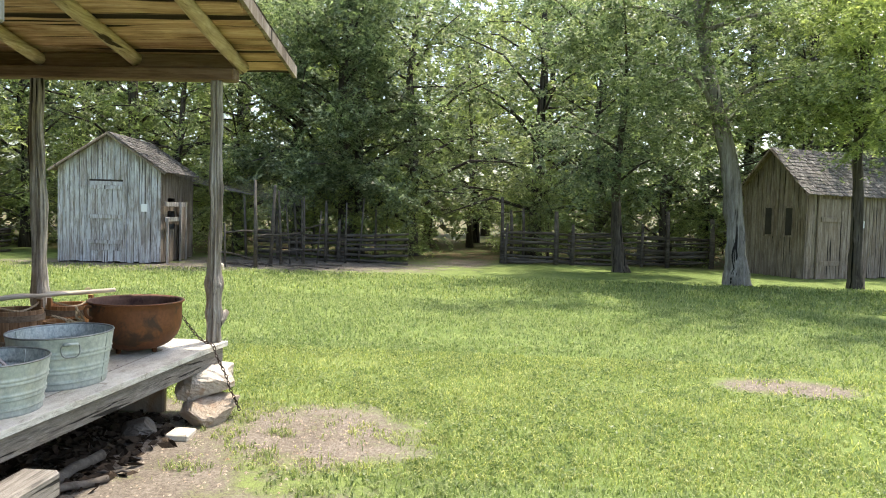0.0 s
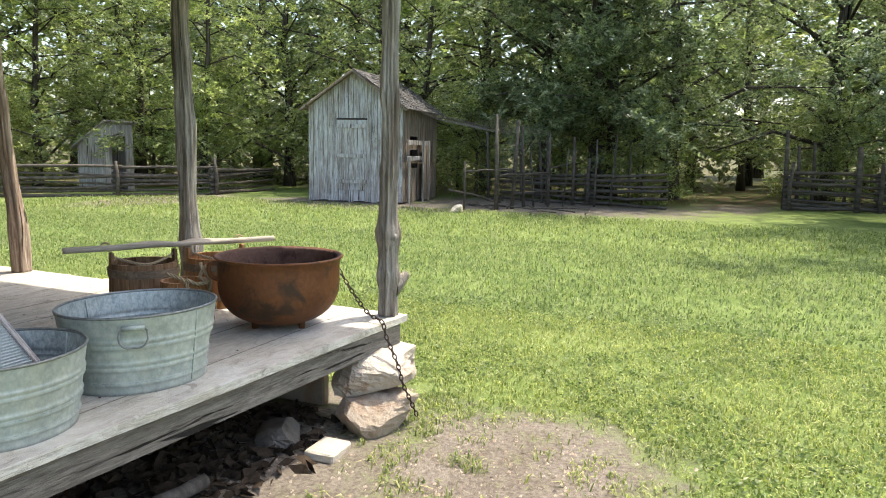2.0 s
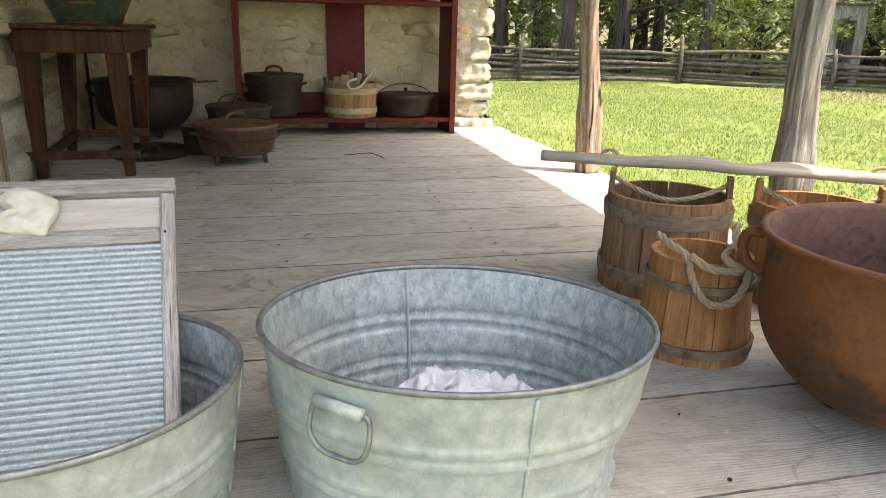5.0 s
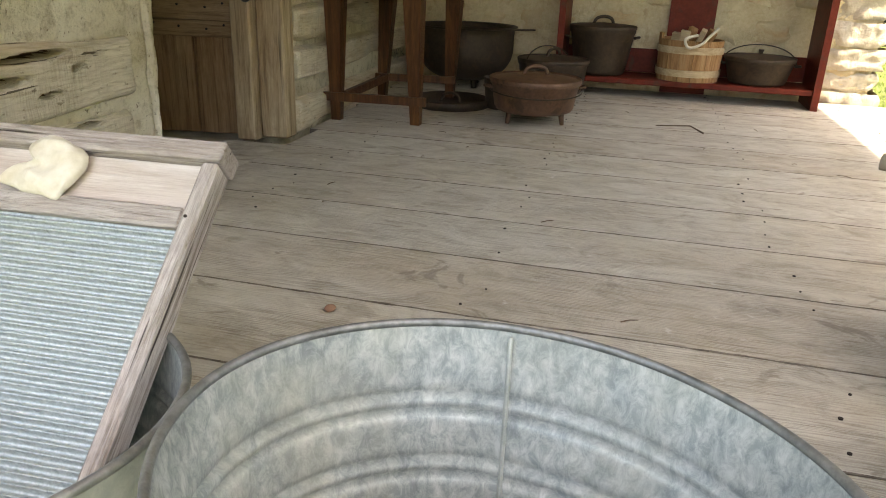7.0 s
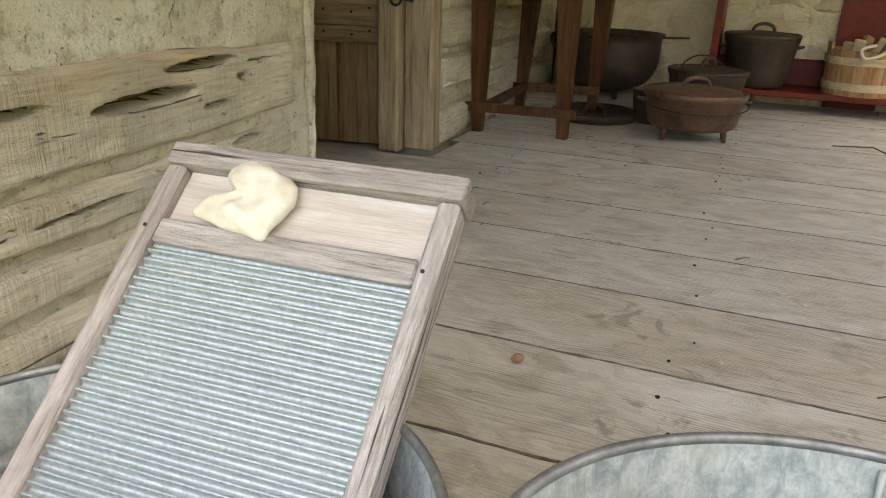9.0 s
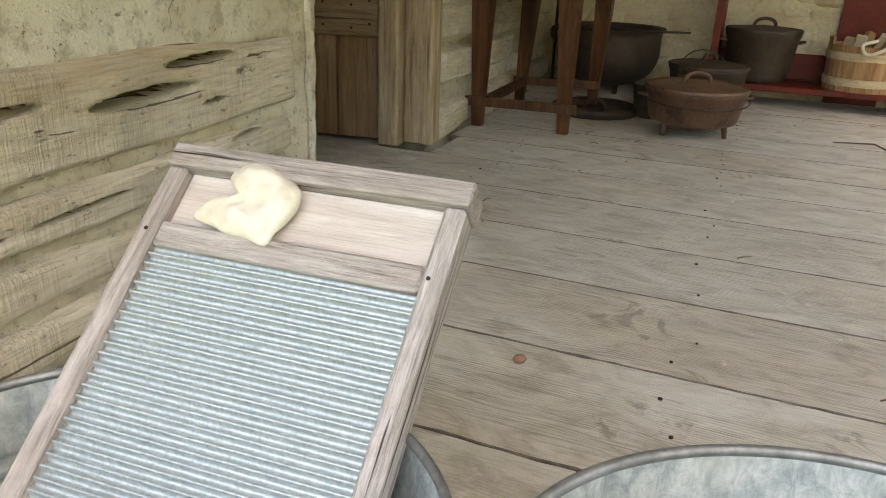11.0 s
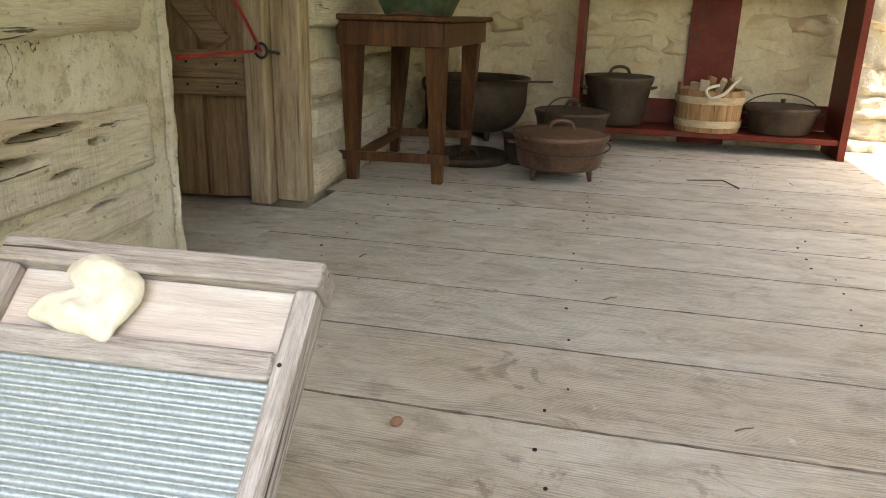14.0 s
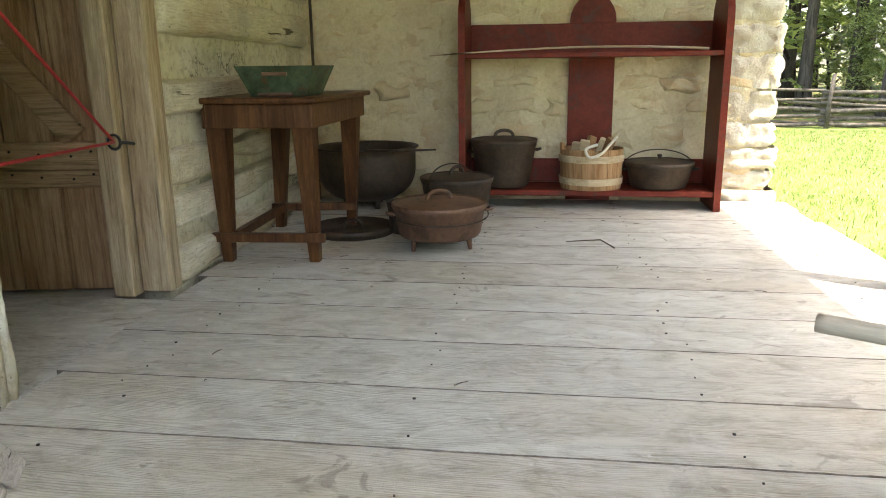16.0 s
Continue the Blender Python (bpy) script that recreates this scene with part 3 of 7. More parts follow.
def rock_mesh(sx, sy, sz, seed, rough=0.22):
    """A broken block of stone: a cube with random flats and noise."""
    rs_ = random.Random(seed * 17)
    cuts_ = [(Vector((rs_.gauss(0, 1), rs_.gauss(0, 1), rs_.gauss(0, 0.6))).normalized(), rs_.uniform(0.4, 0.56)) for _ in range(13)]
    bm = bmesh.new()
    bmesh.ops.create_cube(bm, size=1.0)
    bmesh.ops.subdivide_edges(bm, edges=bm.edges, cuts=10, use_grid_fill=True)
    for v in bm.verts:
        p = v.co.copy()
        q = p.normalized() * 0.62
        p = p.lerp(q, 0.25)
        p += p.normalized() * rough * 0.6 * (noise.noise(p * 2.2 + Vector((seed * 3.7, seed, 0))) + 0.35 * noise.noise(p * 5 + Vector((seed, 0, 0))) + 0.15 * noise.noise(p * 13 + Vector((seed, 0, 0))))
        for n_, o_ in cuts_:
            p -= n_ * max(0.0, p.dot(n_) - o_) * 0.92
        p += p.normalized() * 0.03 * noise.noise(p * 11 + Vector((seed, 0, 0)))
        v.co = Vector((p.x * sx, p.y * sy, p.z * sz))
    me = bpy.data.meshes.new("rock")
    bm.to_mesh(me)
    bm.free()
    return me

# ---- ground ----
def axis_lines(lo, hi, mid0, mid1, step, grow=1.35):
    out = list(np.arange(mid0, mid1 + 1e-6, step))
    s, p = step, mid1
    while p < hi:
        s *= grow
        p += s
        out.append(p)
    s, p = step, mid0
    while p > lo:
        s *= grow
        p -= s
        out.insert(0, p)
    return out


gx, gy = axis_lines(-600, 900, -4, 24, 0.35), axis_lines(-700, 700, -14, 18, 0.35)
gv = [(x, y, ground_z(x, y)) for y in gy for x in gx]
nxg = len(gx)
gf = [(j * nxg + i, j * nxg + i + 1, (j + 1) * nxg + i + 1, (j + 1) * nxg + i) for j in range(len(gy) - 1) for i in range(nxg - 1)]
ground = raw("ground", gv, gf, m_ground, None, True)
tagged(ground, "mown green lawn with bare trodden earth and leaf litter", "ground", kind="structure")

# ---- porch ----
EDGE_A, EDGE_B = (2.56, 0.03), (0.0, 0.205)
XF = 2.56


def edge_y(x):
    t = (EDGE_A[0] - x) / (EDGE_A[0] - EDGE_B[0])
    return EDGE_A[1] + t * (EDGE_B[1] - EDGE_A[1])


porch = thing("porch_floor", "raised porch deck of wide worn grey planks", "deck", kind="structure")
mb = Mesh()
mb.v = [(0.06, edge_y(0.06) + 0.026, -0.15), (2.53, edge_y(2.53) + 0.026, -0.15), (2.53, edge_y(2.53) + 0.06, -0.15), (0.06, edge_y(0.06) + 0.06, -0.15)]
mb.v += [(x, y, -0.036) for x, y, z in mb.v]
mb.f = [(0, 1, 2, 3), (4, 5, 6, 7), (0, 1, 5, 4), (1, 2, 6, 5), (2, 3, 7, 6), (3, 0, 4, 7)]
mb.obj("rim_joist", m_rim, porch, "grey weathered rim joist with splits")
Mesh().box(2.46, 2.52, 0.1, 4.6, -0.17, -0.037).obj("front_joist", m_rim, porch)
# Two boxes added below the deck to keep light out from under it.
Mesh().box(2.36, 2.42, 0.42, 4.6, -0.6, -0.175, 0.01).obj("sill_wall", m_rock, porch, "stone-coloured box added to block light under the porch's front")
Mesh().box(-0.1, 0.03, 0.3, 4.6, -0.6, -0.175, 0.01).obj("house_footing", m_rock, porch)
for yj in (1.2, 2.4, 3.6):
    Mesh().box(0.0, 2.45, yj, yj + 0.07, -0.17, -0.037).obj("joist", m_beam, porch)

# ---- porch roof ----
ROOF_S = math.tan(radians(11))
EAVE_X, EAVE_Z = 2.86, 2.02


def roof_z(x):
    return EAVE_Z + (EAVE_X - x) * ROOF_S


roof = thing("porch_roof", "pole-raftered porch roof with rough brown sheathing boards", "roof", kind="structure")
mb = Mesh()
mb.box(2.44, 2.56, -0.03, 4.7, 1.862, 1.948, 0.01)
mb.obj("eave_beam", m_beam, roof, "long squared eave beam of brown wood")
Mesh().box(2.50, 2.54, -0.02, 4.7, 1.951, 2.05, 0.004).obj("fascia_board", m_beam, roof, "dark brown board above the beam")
for i, yr in enumerate((-0.02, 0.72, 1.42, 2.15, 2.9, 3.65)):
    pts = [(x, yr + 0.03 * noise.noise(Vector((x, yr, 1))), roof_z(x) - 0.082 + 0.012 * noise.noise(Vector((x * 1.5, yr * 3, 4)))) for x in np.linspace(2.62, -0.15, 14)]
    Mesh().tube(pts, [0.046 + 0.010 * j / 14 for j in range(14)], 10, 0.25, i).obj("rafter_pole", m_pole, roof, "peeled cedar pole rafter", True)
xs = EAVE_X
while xs > -0.3:
    w = rng.uniform(0.15, 0.25)
    tilt = rng.uniform(-0.01, 0.01)
    drop = rng.choice((0.0, 0.006, 0.02, 0.034))
    mb = Mesh()
    n = 60
    lo, hi = [], []
    for j in range(n + 1):
        y = -0.32 + rng.uniform(-0.004, 0.004) + j * (5.06 / n)
        e = 0.03 * noise.noise(Vector((xs * 9, y * 1.7, 0))) + 0.008 * noise.noise(Vector((xs * 9, y * 9, 0)))
        e2 = 0.03 * noise.noise(Vector((xs * 9 + 5, y * 1.7, 0))) + 0.008 * noise.noise(Vector((xs * 9, y * 9, 5)))
        d = 0.008 * noise.noise(Vector((xs * 7, y * 3, 2)))
        xa, xb = xs - 0.004 + e, xs - w + 0.006 + e2
        lo += [(xa, y, roof_z(xa) - 0.03 + d + tilt - drop), (xb, y, roof_z(xb) - 0.024 + d - tilt - drop)]
        hi += [(xa, y, roof_z(xa) + d), (xb, y, roof_z(xb) + 0.02 + d)]
    mb.v = lo + hi
    o = len(lo)
    for j in range(n):
        a = 2 * j
        mb.f += [(a, a + 1, a + 3, a + 2), (o + a, o + a + 1, o + a + 3, o + a + 2), (a, a + 2, o + a + 2, o + a), (a + 1, a + 3, o + a + 3, o + a + 1)]
    mb.f += [(0, 1, o + 1, o), (2 * n, 2 * n + 1, o + 2 * n + 1, o + 2 * n)]
    mb.obj("sheathing_board", m_sheath, roof)
    xs -= w
Mesh().add([(EAVE_X + 0.02, -0.34, roof_z(EAVE_X) + 0.03), (-0.4, -0.34, roof_z(-0.4) + 0.05), (-0.4, 4.9, roof_z(-0.4) + 0.05), (EAVE_X + 0.02, 4.9, roof_z(EAVE_X) + 0.03)],
           [(0, 1, 2, 3)]).add([(EAVE_X + 0.02, -0.34, roof_z(EAVE_X) + 0.06), (-0.4, -0.34, roof_z(-0.4) + 0.08), (-0.4, 4.9, roof_z(-0.4) + 0.08), (EAVE_X + 0.02, 4.9, roof_z(EAVE_X) + 0.06)],
           [(0, 1, 2, 3)]).obj("roof_cover", m_shingle, roof)
mb = Mesh()
for dz in (-0.05, 0.03):
    mb.v += [(x, y, roof_z(x) + dz * (1 + 0.25 * noise.noise(Vector((x * 3, dz, 1))))) for y in (-0.355, -0.328) for x in np.linspace(EAVE_X + 0.03, -0.1, 13)]
for a, b in ((0, 13), (13, 39), (39, 26), (26, 0)):
    mb.f += [(a + i, a + i + 1, b + i + 1, b + i) for i in range(12)]
mb.f += [(0, 13, 39, 26), (12, 25, 51, 38)]
mb.obj("barge_board", m_shed_b, roof, "rough pale board along the roof's end")


# ---- posts ----
def cedar_post(x, y, r, lean, label, material, seed, stubs=()):
    post = thing("porch_post", label, "post", (x, y, 0), group="porch posts")
    n, seg = 110, 48
    mb = Mesh()
    pts, rad = [], []
    for i in range(n):
        z = 1.861 * i / (n - 1)
        wob = 0.022 * noise.noise(Vector((seed * 5, 0, z * 1.7))), 0.022 * noise.noise(Vector((0, seed * 5, z * 1.7 + 4)))
        k = smooth01(z / 0.3) * smooth01((1.861 - z) / 0.25)
        pts.append((lean[0] * z / 1.9 + wob[0] * k, lean[1] * z / 1.9 + wob[1] * k, z))
        rr = r * (1.12 - 0.3 * z / 1.9)
        for zz, amount, width in stubs:
            rr += amount * math.exp(-((z - zz) / width) ** 2)
        rad.append(rr)
    mb.tube(pts, rad, seg, 0.2, seed, 0.5)
    mb.obj("trunk", material, post, smooth=True)
    return post


p1 = cedar_post(2.49, 0.105, 0.040, (-0.01, 0.0), "gnarled grey cedar post with a knotty bulge near its foot", m_post, 1, ((0.42, 0.014, 0.06), (0.2, 0.012, 0.05), (0.75, 0.004, 0.05), (1.1, 0.006, 0.05)))
mb = Mesh().tube([(0.0, -0.008, 0.12), (0.045, -0.03, 0.165), (0.075, -0.052, 0.205), (0.085, -0.06, 0.218)], [0.045, 0.034, 0.024, 0.017], 10, 0.3, 3)
mb.obj("branch_stub", m_post, p1, "broken branch stub", True)
Mesh().tube([(-0.02, -0.03, 0.41), (-0.025, -0.052, 0.412), (-0.025, -0.058, 0.412)], [0.026, 0.017, 0.008], 12, 0.3, 6).obj("knot", m_post, p1, smooth=True)
p2 = cedar_post(2.50, 1.42, 0.044, (0.0, 0.02), "grey cedar porch post with deep splits", m_post, 2, ((0.27, 0.01, 0.07), (0.95, 0.006, 0.2)))
p3 = cedar_post(2.475, 2.83, 0.043, (-0.10, 0.05), "leaning reddish cedar post with peeled bark streaks", m_post_red, 4, ((0.3, 0.008, 0.1),))

# ---- log house ----
DOOR_Y0, DOOR_Y1, ROOF_TOP = 1.73, 2.63, 2.56
log_house = thing("wall_log", "hewn log wall with broad pale chinking", "wall", kind="structure")


near_logs = [(0.0, 0.09), (0.1, 0.185), (0.195, 0.285), (0.297, 0.472), (0.597, 0.84), (0.93, 1.16), (1.25, 1.47), (1.56, 1.8), (1.9, 2.15), (2.25, 2.5), (2.6, 2.9)]


def slab(x_front, y0, y1, z0, z1, thick, material, name, parent, amp, seed, ny, nz, behind=()):
    """A wall slab whose front, towards the porch, is uneven."""
    mb = Mesh()
    for j in range(nz + 1):
        for i in range(ny + 1):
            y, z = y0 + (y1 - y0) * i / ny, z0 + (z1 - z0) * j / nz
            d = amp * (noise.noise(Vector((seed, y * 7, z * 7))) + 0.5 * noise.noise(Vector((seed, y * 19, z * 19))))
            if any(a + 0.022 < z < b - 0.022 for a, b in behind) and y < 1.58:
                d -= 0.06
            mb.v.append((wall_x(y) + x_front + d, y, z))
    w = ny + 1
    mb.f = [(j * w + i, j * w + i + 1, (j + 1) * w + i + 1, (j + 1) * w + i) for j in range(nz) for i in range(ny)]
    a, b = wall_x(y0) + x_front - thick, wall_x(y1) + x_front - thick
    o = len(mb.v)
    mb.v += [(a, y0, z0), (b, y1, z0), (b, y1, z1), (a, y0, z1)]
    mb.f += [(o, o + 1, o + 2, o + 3), (*range(w), o + 1, o), (*[nz * w + i for i in range(w)], o + 2, o + 3)]
    mb.f += [(*[j * w for j in range(nz + 1)], o + 3, o), (*[j * w + ny for j in range(nz + 1)], o + 2, o + 1)]
    return mb.obj(name, material, parent, smooth=True)


slab(-0.006, 0.22, 1.702, -0.1, ROOF_TOP, 0.2, m_chink, "chinking", log_house, 0.007, 1, 90, 220, near_logs)
slab(-0.016, DOOR_Y1, 4.62, -0.1, ROOF_TOP, 0.2, m_chink, "chinking", log_house, 0.008, 2, 60, 90)
slab(-0.016, 1.704, DOOR_Y1, 1.86, ROOF_TOP, 0.2, m_log, "lintel_log", log_house, 0.006, 3, 30, 30)


def hewn_log(y0, y1, za, zb, seed, gouges=()):
    rot = set()
    ny, nz = int((y1 - y0) / (0.008 if gouges else 0.022)), 48 if gouges else 12
    mb = Mesh()
    for j in range(nz + 1):
        v = j / nz
        for i in range(ny + 1):
            y = y0 + (y1 - y0) * i / ny
            lo = za + (0.018 if seed < 20 else 0.035) * noise.noise(Vector((seed * 3, y * 2.3, 0)))
            hi = zb + (0.018 if seed < 20 else 0.035) * noise.noise(Vector((seed * 3 + 9, y * 2.3, 0)))
            z = lo + (hi - lo) * v
            rim = min(v, 1 - v) * (hi - lo)
            d = (0.016 if seed < 20 else 0.026) * smooth01(rim / 0.02) - 0.012 * (1 - smooth01(rim / 0.012))
            d += (0.0025 if seed < 20 else 0.007) * noise.noise(Vector((seed, y * 3, z * 14))) + 0.003 * noise.noise(Vector((seed, y * 18, z * 40)))
            for gy_, gz_, gl, gh, gd in gouges:
                u = ((y - gy_) / gl) ** 2 + ((z - gz_ - 0.02 * (y - gy_)) / gh) ** 2
                if u < 0.95:
                    rot.add(len(mb.v))
                d -= 1.9 * gd * smooth01((1.2 - u) * 1.9)
            end = smooth01(min(y - y0, y1 - y) / 0.035)
            mb.v.append((wall_x(y) + d * end - 0.026 * (1 - end), y, z))
    w = ny + 1
    mb.f = [(j * w + i, j * w + i + 1, (j + 1) * w + i + 1, (j + 1) * w + i) for j in range(nz) for i in range(ny)]
    ob = mb.obj("log", m_log, log_house, smooth=True)
    if rot:
        ob.data.materials.append(m_rot)
        for p in ob.data.polygons:
            if all(v in rot for v in p.vertices):
                p.material_index = 1
    return ob


for i, (za, zb) in enumerate(near_logs):
    g = ()
    if i == 3:
        g = ((1.275, 0.440, 0.10, 0.010, 0.034), (1.12, 0.394, 0.13, 0.014, 0.04), (1.405, 0.404, 0.022, 0.007, 0.03), (1.31, 0.357, 0.04, 0.006, 0.018), (0.8, 0.41, 0.1, 0.01, 0.03))
    if i == 2:
        g = ((1.41, 0.268, 0.055, 0.006, 0.025), (0.95, 0.24, 0.1, 0.006, 0.02))
    hewn_log(0.22, 1.625 + 0.02 * math.sin(i * 5), za, zb, i + 1, g)
far_logs = [(0.0, 0.13), (0.2, 0.33), (0.37, 0.48), (0.6, 0.73), (0.88, 1.05), (1.12, 1.3), (1.45, 1.65), (1.78, 2.0), (2.1, 2.35), (2.45, 2.75)]
for i, (za, zb) in enumerate(far_logs):
    hewn_log(DOOR_Y1, 4.55, za, zb, i + 21, ((3.9, za + 0.08, 0.09, 0.016, 0.02),) if i % 2 else ())

# The house's end wall beyond the porch, and the log end that sticks out under the eaves
Mesh().box(-4.6, -0.22, 0.22, 0.42, -0.55, ROOF_TOP, 0.01).obj("end_wall", m_log, log_house)
Mesh().box(-0.21, 0.055, 0.225, 0.4, -0.55, -0.11, 0.02).obj("sill_log", m_log, log_house)
Mesh().box(-4.6, -4.4, 0.42, 4.7, -0.55, ROOF_TOP, 0.01).obj("back_wall", m_log, log_house)
# Inner wall and attic floor close the room; near-black paints its shade.
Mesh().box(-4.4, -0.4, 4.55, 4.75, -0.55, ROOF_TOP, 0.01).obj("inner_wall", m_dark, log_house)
Mesh().box(0.0, 0.39, 0.13, 0.31, 1.95, 2.19, 0.012).obj("plate_end", m_shed, log_house, "grey end of the wall plate")
Mesh().box(0.2, 0.36, 0.2, 0.24, 1.72, 1.945, 0.01).obj("bracket", m_shed, log_house)
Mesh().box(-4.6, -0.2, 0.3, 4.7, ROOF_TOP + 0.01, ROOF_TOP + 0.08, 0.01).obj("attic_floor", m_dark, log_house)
gable = Mesh()
gable.v = [(x, y, z) for y in (0.3, 4.7) for x, z in ((-4.6, ROOF_TOP + 0.09), (-0.2, ROOF_TOP + 0.09), (-2.4, 3.95))]
gable.f = [(0, 1, 2), (3, 4, 5)]
gable.obj("gable", m_log, log_house)
for sx in (-1, 1):
    slope = Mesh()
    for k in range(9):
        for j in range(22):
            a, b = k * 0.29, (k + 1) * 0.29 + 0.03
            y0 = 0.0 + j * 0.225
            pa = [(-2.4 + sx * a * 0.87, 4.02 - a * 0.56 + 0.012), (-2.4 + sx * b * 0.87, 4.02 - b * 0.56 + 0.03)]
            o = len(slope.v)
            slope.v += [(pa[0][0], y0, pa[0][1]), (pa[1][0], y0, pa[1][1]), (pa[1][0], y0 + 0.22, pa[1][1]), (pa[0][0], y0 + 0.22, pa[0][1])]
            slope.v += [(x, y, z - 0.03) for x, y, z in slope.v[o:o + 4]]
            slope.f += [tuple(o + q for q in f) for f in ((0, 1, 2, 3), (7, 6, 5, 4), (0, 4, 5, 1), (1, 5, 6, 2), (2, 6, 7, 3), (3, 7, 4, 0))]
    slope.obj("roof_slope", m_shingle, log_house)
house_floor = Mesh().box(-4.4, -0.3, 0.42, 4.55, -0.12, -0.035, 0.004).obj("floor", m_deck)
tagged(house_floor, "worn plank floor inside the dark house", "floor", kind="structure")
Mesh().box(-0.295, -0.015, DOOR_Y0 - 0.05, 2.5, -0.1, -0.012, 0.006).obj("threshold", m_deck, log_house, "worn wooden door sill")

# ---- doorway ----
frame_thing = thing("door_frame", "weathered grey wooden door casing", "door frame", kind="structure")
mb = Mesh()
NZ = 120
ring_xy = [(-0.2, 1.704), (-0.13, 1.704), (-0.06, 1.704), (-0.02, 1.704), (0.006, 1.704), (0.006, 1.712), (0.004, 1.722), (-0.002, DOOR_Y0), (-0.03, DOOR_Y0), (-0.08, DOOR_Y0), (-0.14, DOOR_Y0), (-0.2, DOOR_Y0)]
for j in range(NZ + 1):
    z = -0.01 + 1.86 * j / NZ
    for k, (dx, y) in enumerate(ring_xy):
        edge = 1.0 if 3 <= k <= 9 else 0.25
        q = Vector((dx * 12, y * 12 + k * 0.4, z * 9))
        n1, n2 = noise.noise(q) + 0.5 * noise.noise(q * 2.7), noise.noise(q + Vector((9, 0, 4)))
        mb.v.append((wall_x(1.7) + dx + 0.012 * n1 * edge, y + (0.009 * n2 * edge if k > 4 else 0.0), z))
kr = len(ring_xy)
mb.f = [(j * kr + k, j * kr + (k + 1) % kr, (j + 1) * kr + (k + 1) % kr, (j + 1) * kr + k) for j in range(NZ) for k in range(kr)]
mb.f += [tuple(range(kr)), tuple(NZ * kr + k for k in range(kr))]
mb.obj("near_jamb", m_chink, frame_thing, "crumbling daub over the log ends", True)
Mesh().box(-0.165, wall_x(2.5) + 0.012, 2.54, 2.625, 0.0, 1.85, 0.006).obj("far_jamb", m_jamb, frame_thing)
Mesh().box(-0.25, -0.17, 2.50, 2.60, -0.01, 1.85, 0.006).obj("door_stop", m_jamb, frame_thing, "grey board with a notched edge")
Mesh().box(-0.27, -0.251, 2.545, 2.62, -0.01, 1.85, 0.004).obj("stop_edge", m_door, frame_thing)
Mesh().box(-0.25, wall_x(2) + 0.012, DOOR_Y0, 2.5, 1.8, 1.855, 0.006).obj("head_jamb", m_jamb, frame_thing)

door = thing("door_1", "open ledged plank door of weathered brown boards", "door", m=pose(-0.285, 2.665, 0.0, 0, 0, 190), kind="structure")
xd = 0.0
for i, w in enumerate((0.2, 0.17, 0.22, 0.19)):
    Mesh().box(xd + 0.003, xd + w - 0.003, 0, 0.028, -0.02, 1.78, 0.003).obj("board", m_door, door)
    xd += w
for za, zb in ((0.36, 0.52), (1.3, 1.46)):
    Mesh().box(0.02, 0.76, 0.0285, 0.056, za, zb, 0.004).obj("ledge", m_batten, door)
b0, b1 = Vector((0.1, 0.043, 0.52)), Vector((0.72, 0.043, 1.3))
L = (b1 - b0).length
brm = Matrix.Translation(b0) @ Matrix.Rotation(-math.atan2(b1.z - b0.z, b1.x - b0.x), 4, "Y")
Mesh().box(0.02, L - 0.03, -0.0135, 0.013, -0.045, 0.045, 0.004, brm).obj("brace", m_batten, door)
for z in (0.4, 0.48, 1.34, 1.42):
    for x in (0.06, 0.13, 0.24, 0.34, 0.43, 0.55, 0.64, 0.72):
        Mesh().tube([(x, 0.055, z + 0.01 * math.sin(x * 40)), (x, 0.0585, z + 0.01 * math.sin(x * 40))], 0.005, 6).obj("nail", m_nail, door)

cord = thing("barrier_cord", "bright red elastic cord hooked across the open doorway", "cord")
hook = Vector((-0.175, 2.49, 0.53))
for i, e in enumerate(((-0.01, DOOR_Y0 + 0.012, 0.55), (-0.01, DOOR_Y0 + 0.012, 0.97))):
    pts = [hook.lerp(Vector(e), t / 8) for t in range(9)]
    Mesh().tube(pts, 0.005, 8).obj("cord_strand", m_redrope, cord, smooth=True)
mb = Mesh()
ring = [hook + Vector((0.0, 0.003 * math.cos(a), 0)) + Vector((0.02 * math.cos(a), 0, 0.024 * math.sin(a))) for a in np.linspace(0, 2 * math.pi, 17)]
mb.tube(ring, 0.005, 6)
mb.tube([hook + Vector((0.02, 0.0, 0.0)), hook + Vector((0.035, 0.03, -0.005)), hook + Vector((0.04, 0.05, -0.01))], 0.006, 6)
mb.obj("clip_hook", m_black, cord, "black plastic hook")

# ---- stone wall ----
WY = 4.56
stone_wall = thing("wall_stone", "rubble limestone wall with smeared cream mortar", "wall", kind="structure")
mb = Mesh()
nx, nz = 170, 210
for j in range(nz + 1):
    for i in range(nx + 1):
        x, z = -0.3 + 2.76 * i / nx, -0.55 + 3.8 * j / nz
        d = 0.014 * noise.noise(Vector((x * 5, z * 5, 0))) + 0.028 * abs(noise.noise(Vector((x * 6, z * 11, 3)))) + 0.012 * abs(noise.noise(Vector((x * 17, z * 25, 5))))
        mb.v.append((x, WY + d, z))
w = nx + 1
mb.f = [(j * w + i, j * w + i + 1, (j + 1) * w + i + 1, (j + 1) * w + i) for j in range(nz) for i in range(nx)]
o = len(mb.v)
mb.v += [(-0.3, WY + 0.5, -0.55), (2.46, WY + 0.5, -0.55), (2.46, WY + 0.5, 3.25), (-0.3, WY + 0.5, 3.25)]
mb.f += [(o, o + 1, o + 2, o + 3), (*range(w), o + 1, o), (*[nz * w + i for i in range(w)], o + 2, o + 3),
         (*[j * w for j in range(nz + 1)], o + 3, o), (*[j * w + nx for j in range(nz + 1)], o + 2, o + 1)]
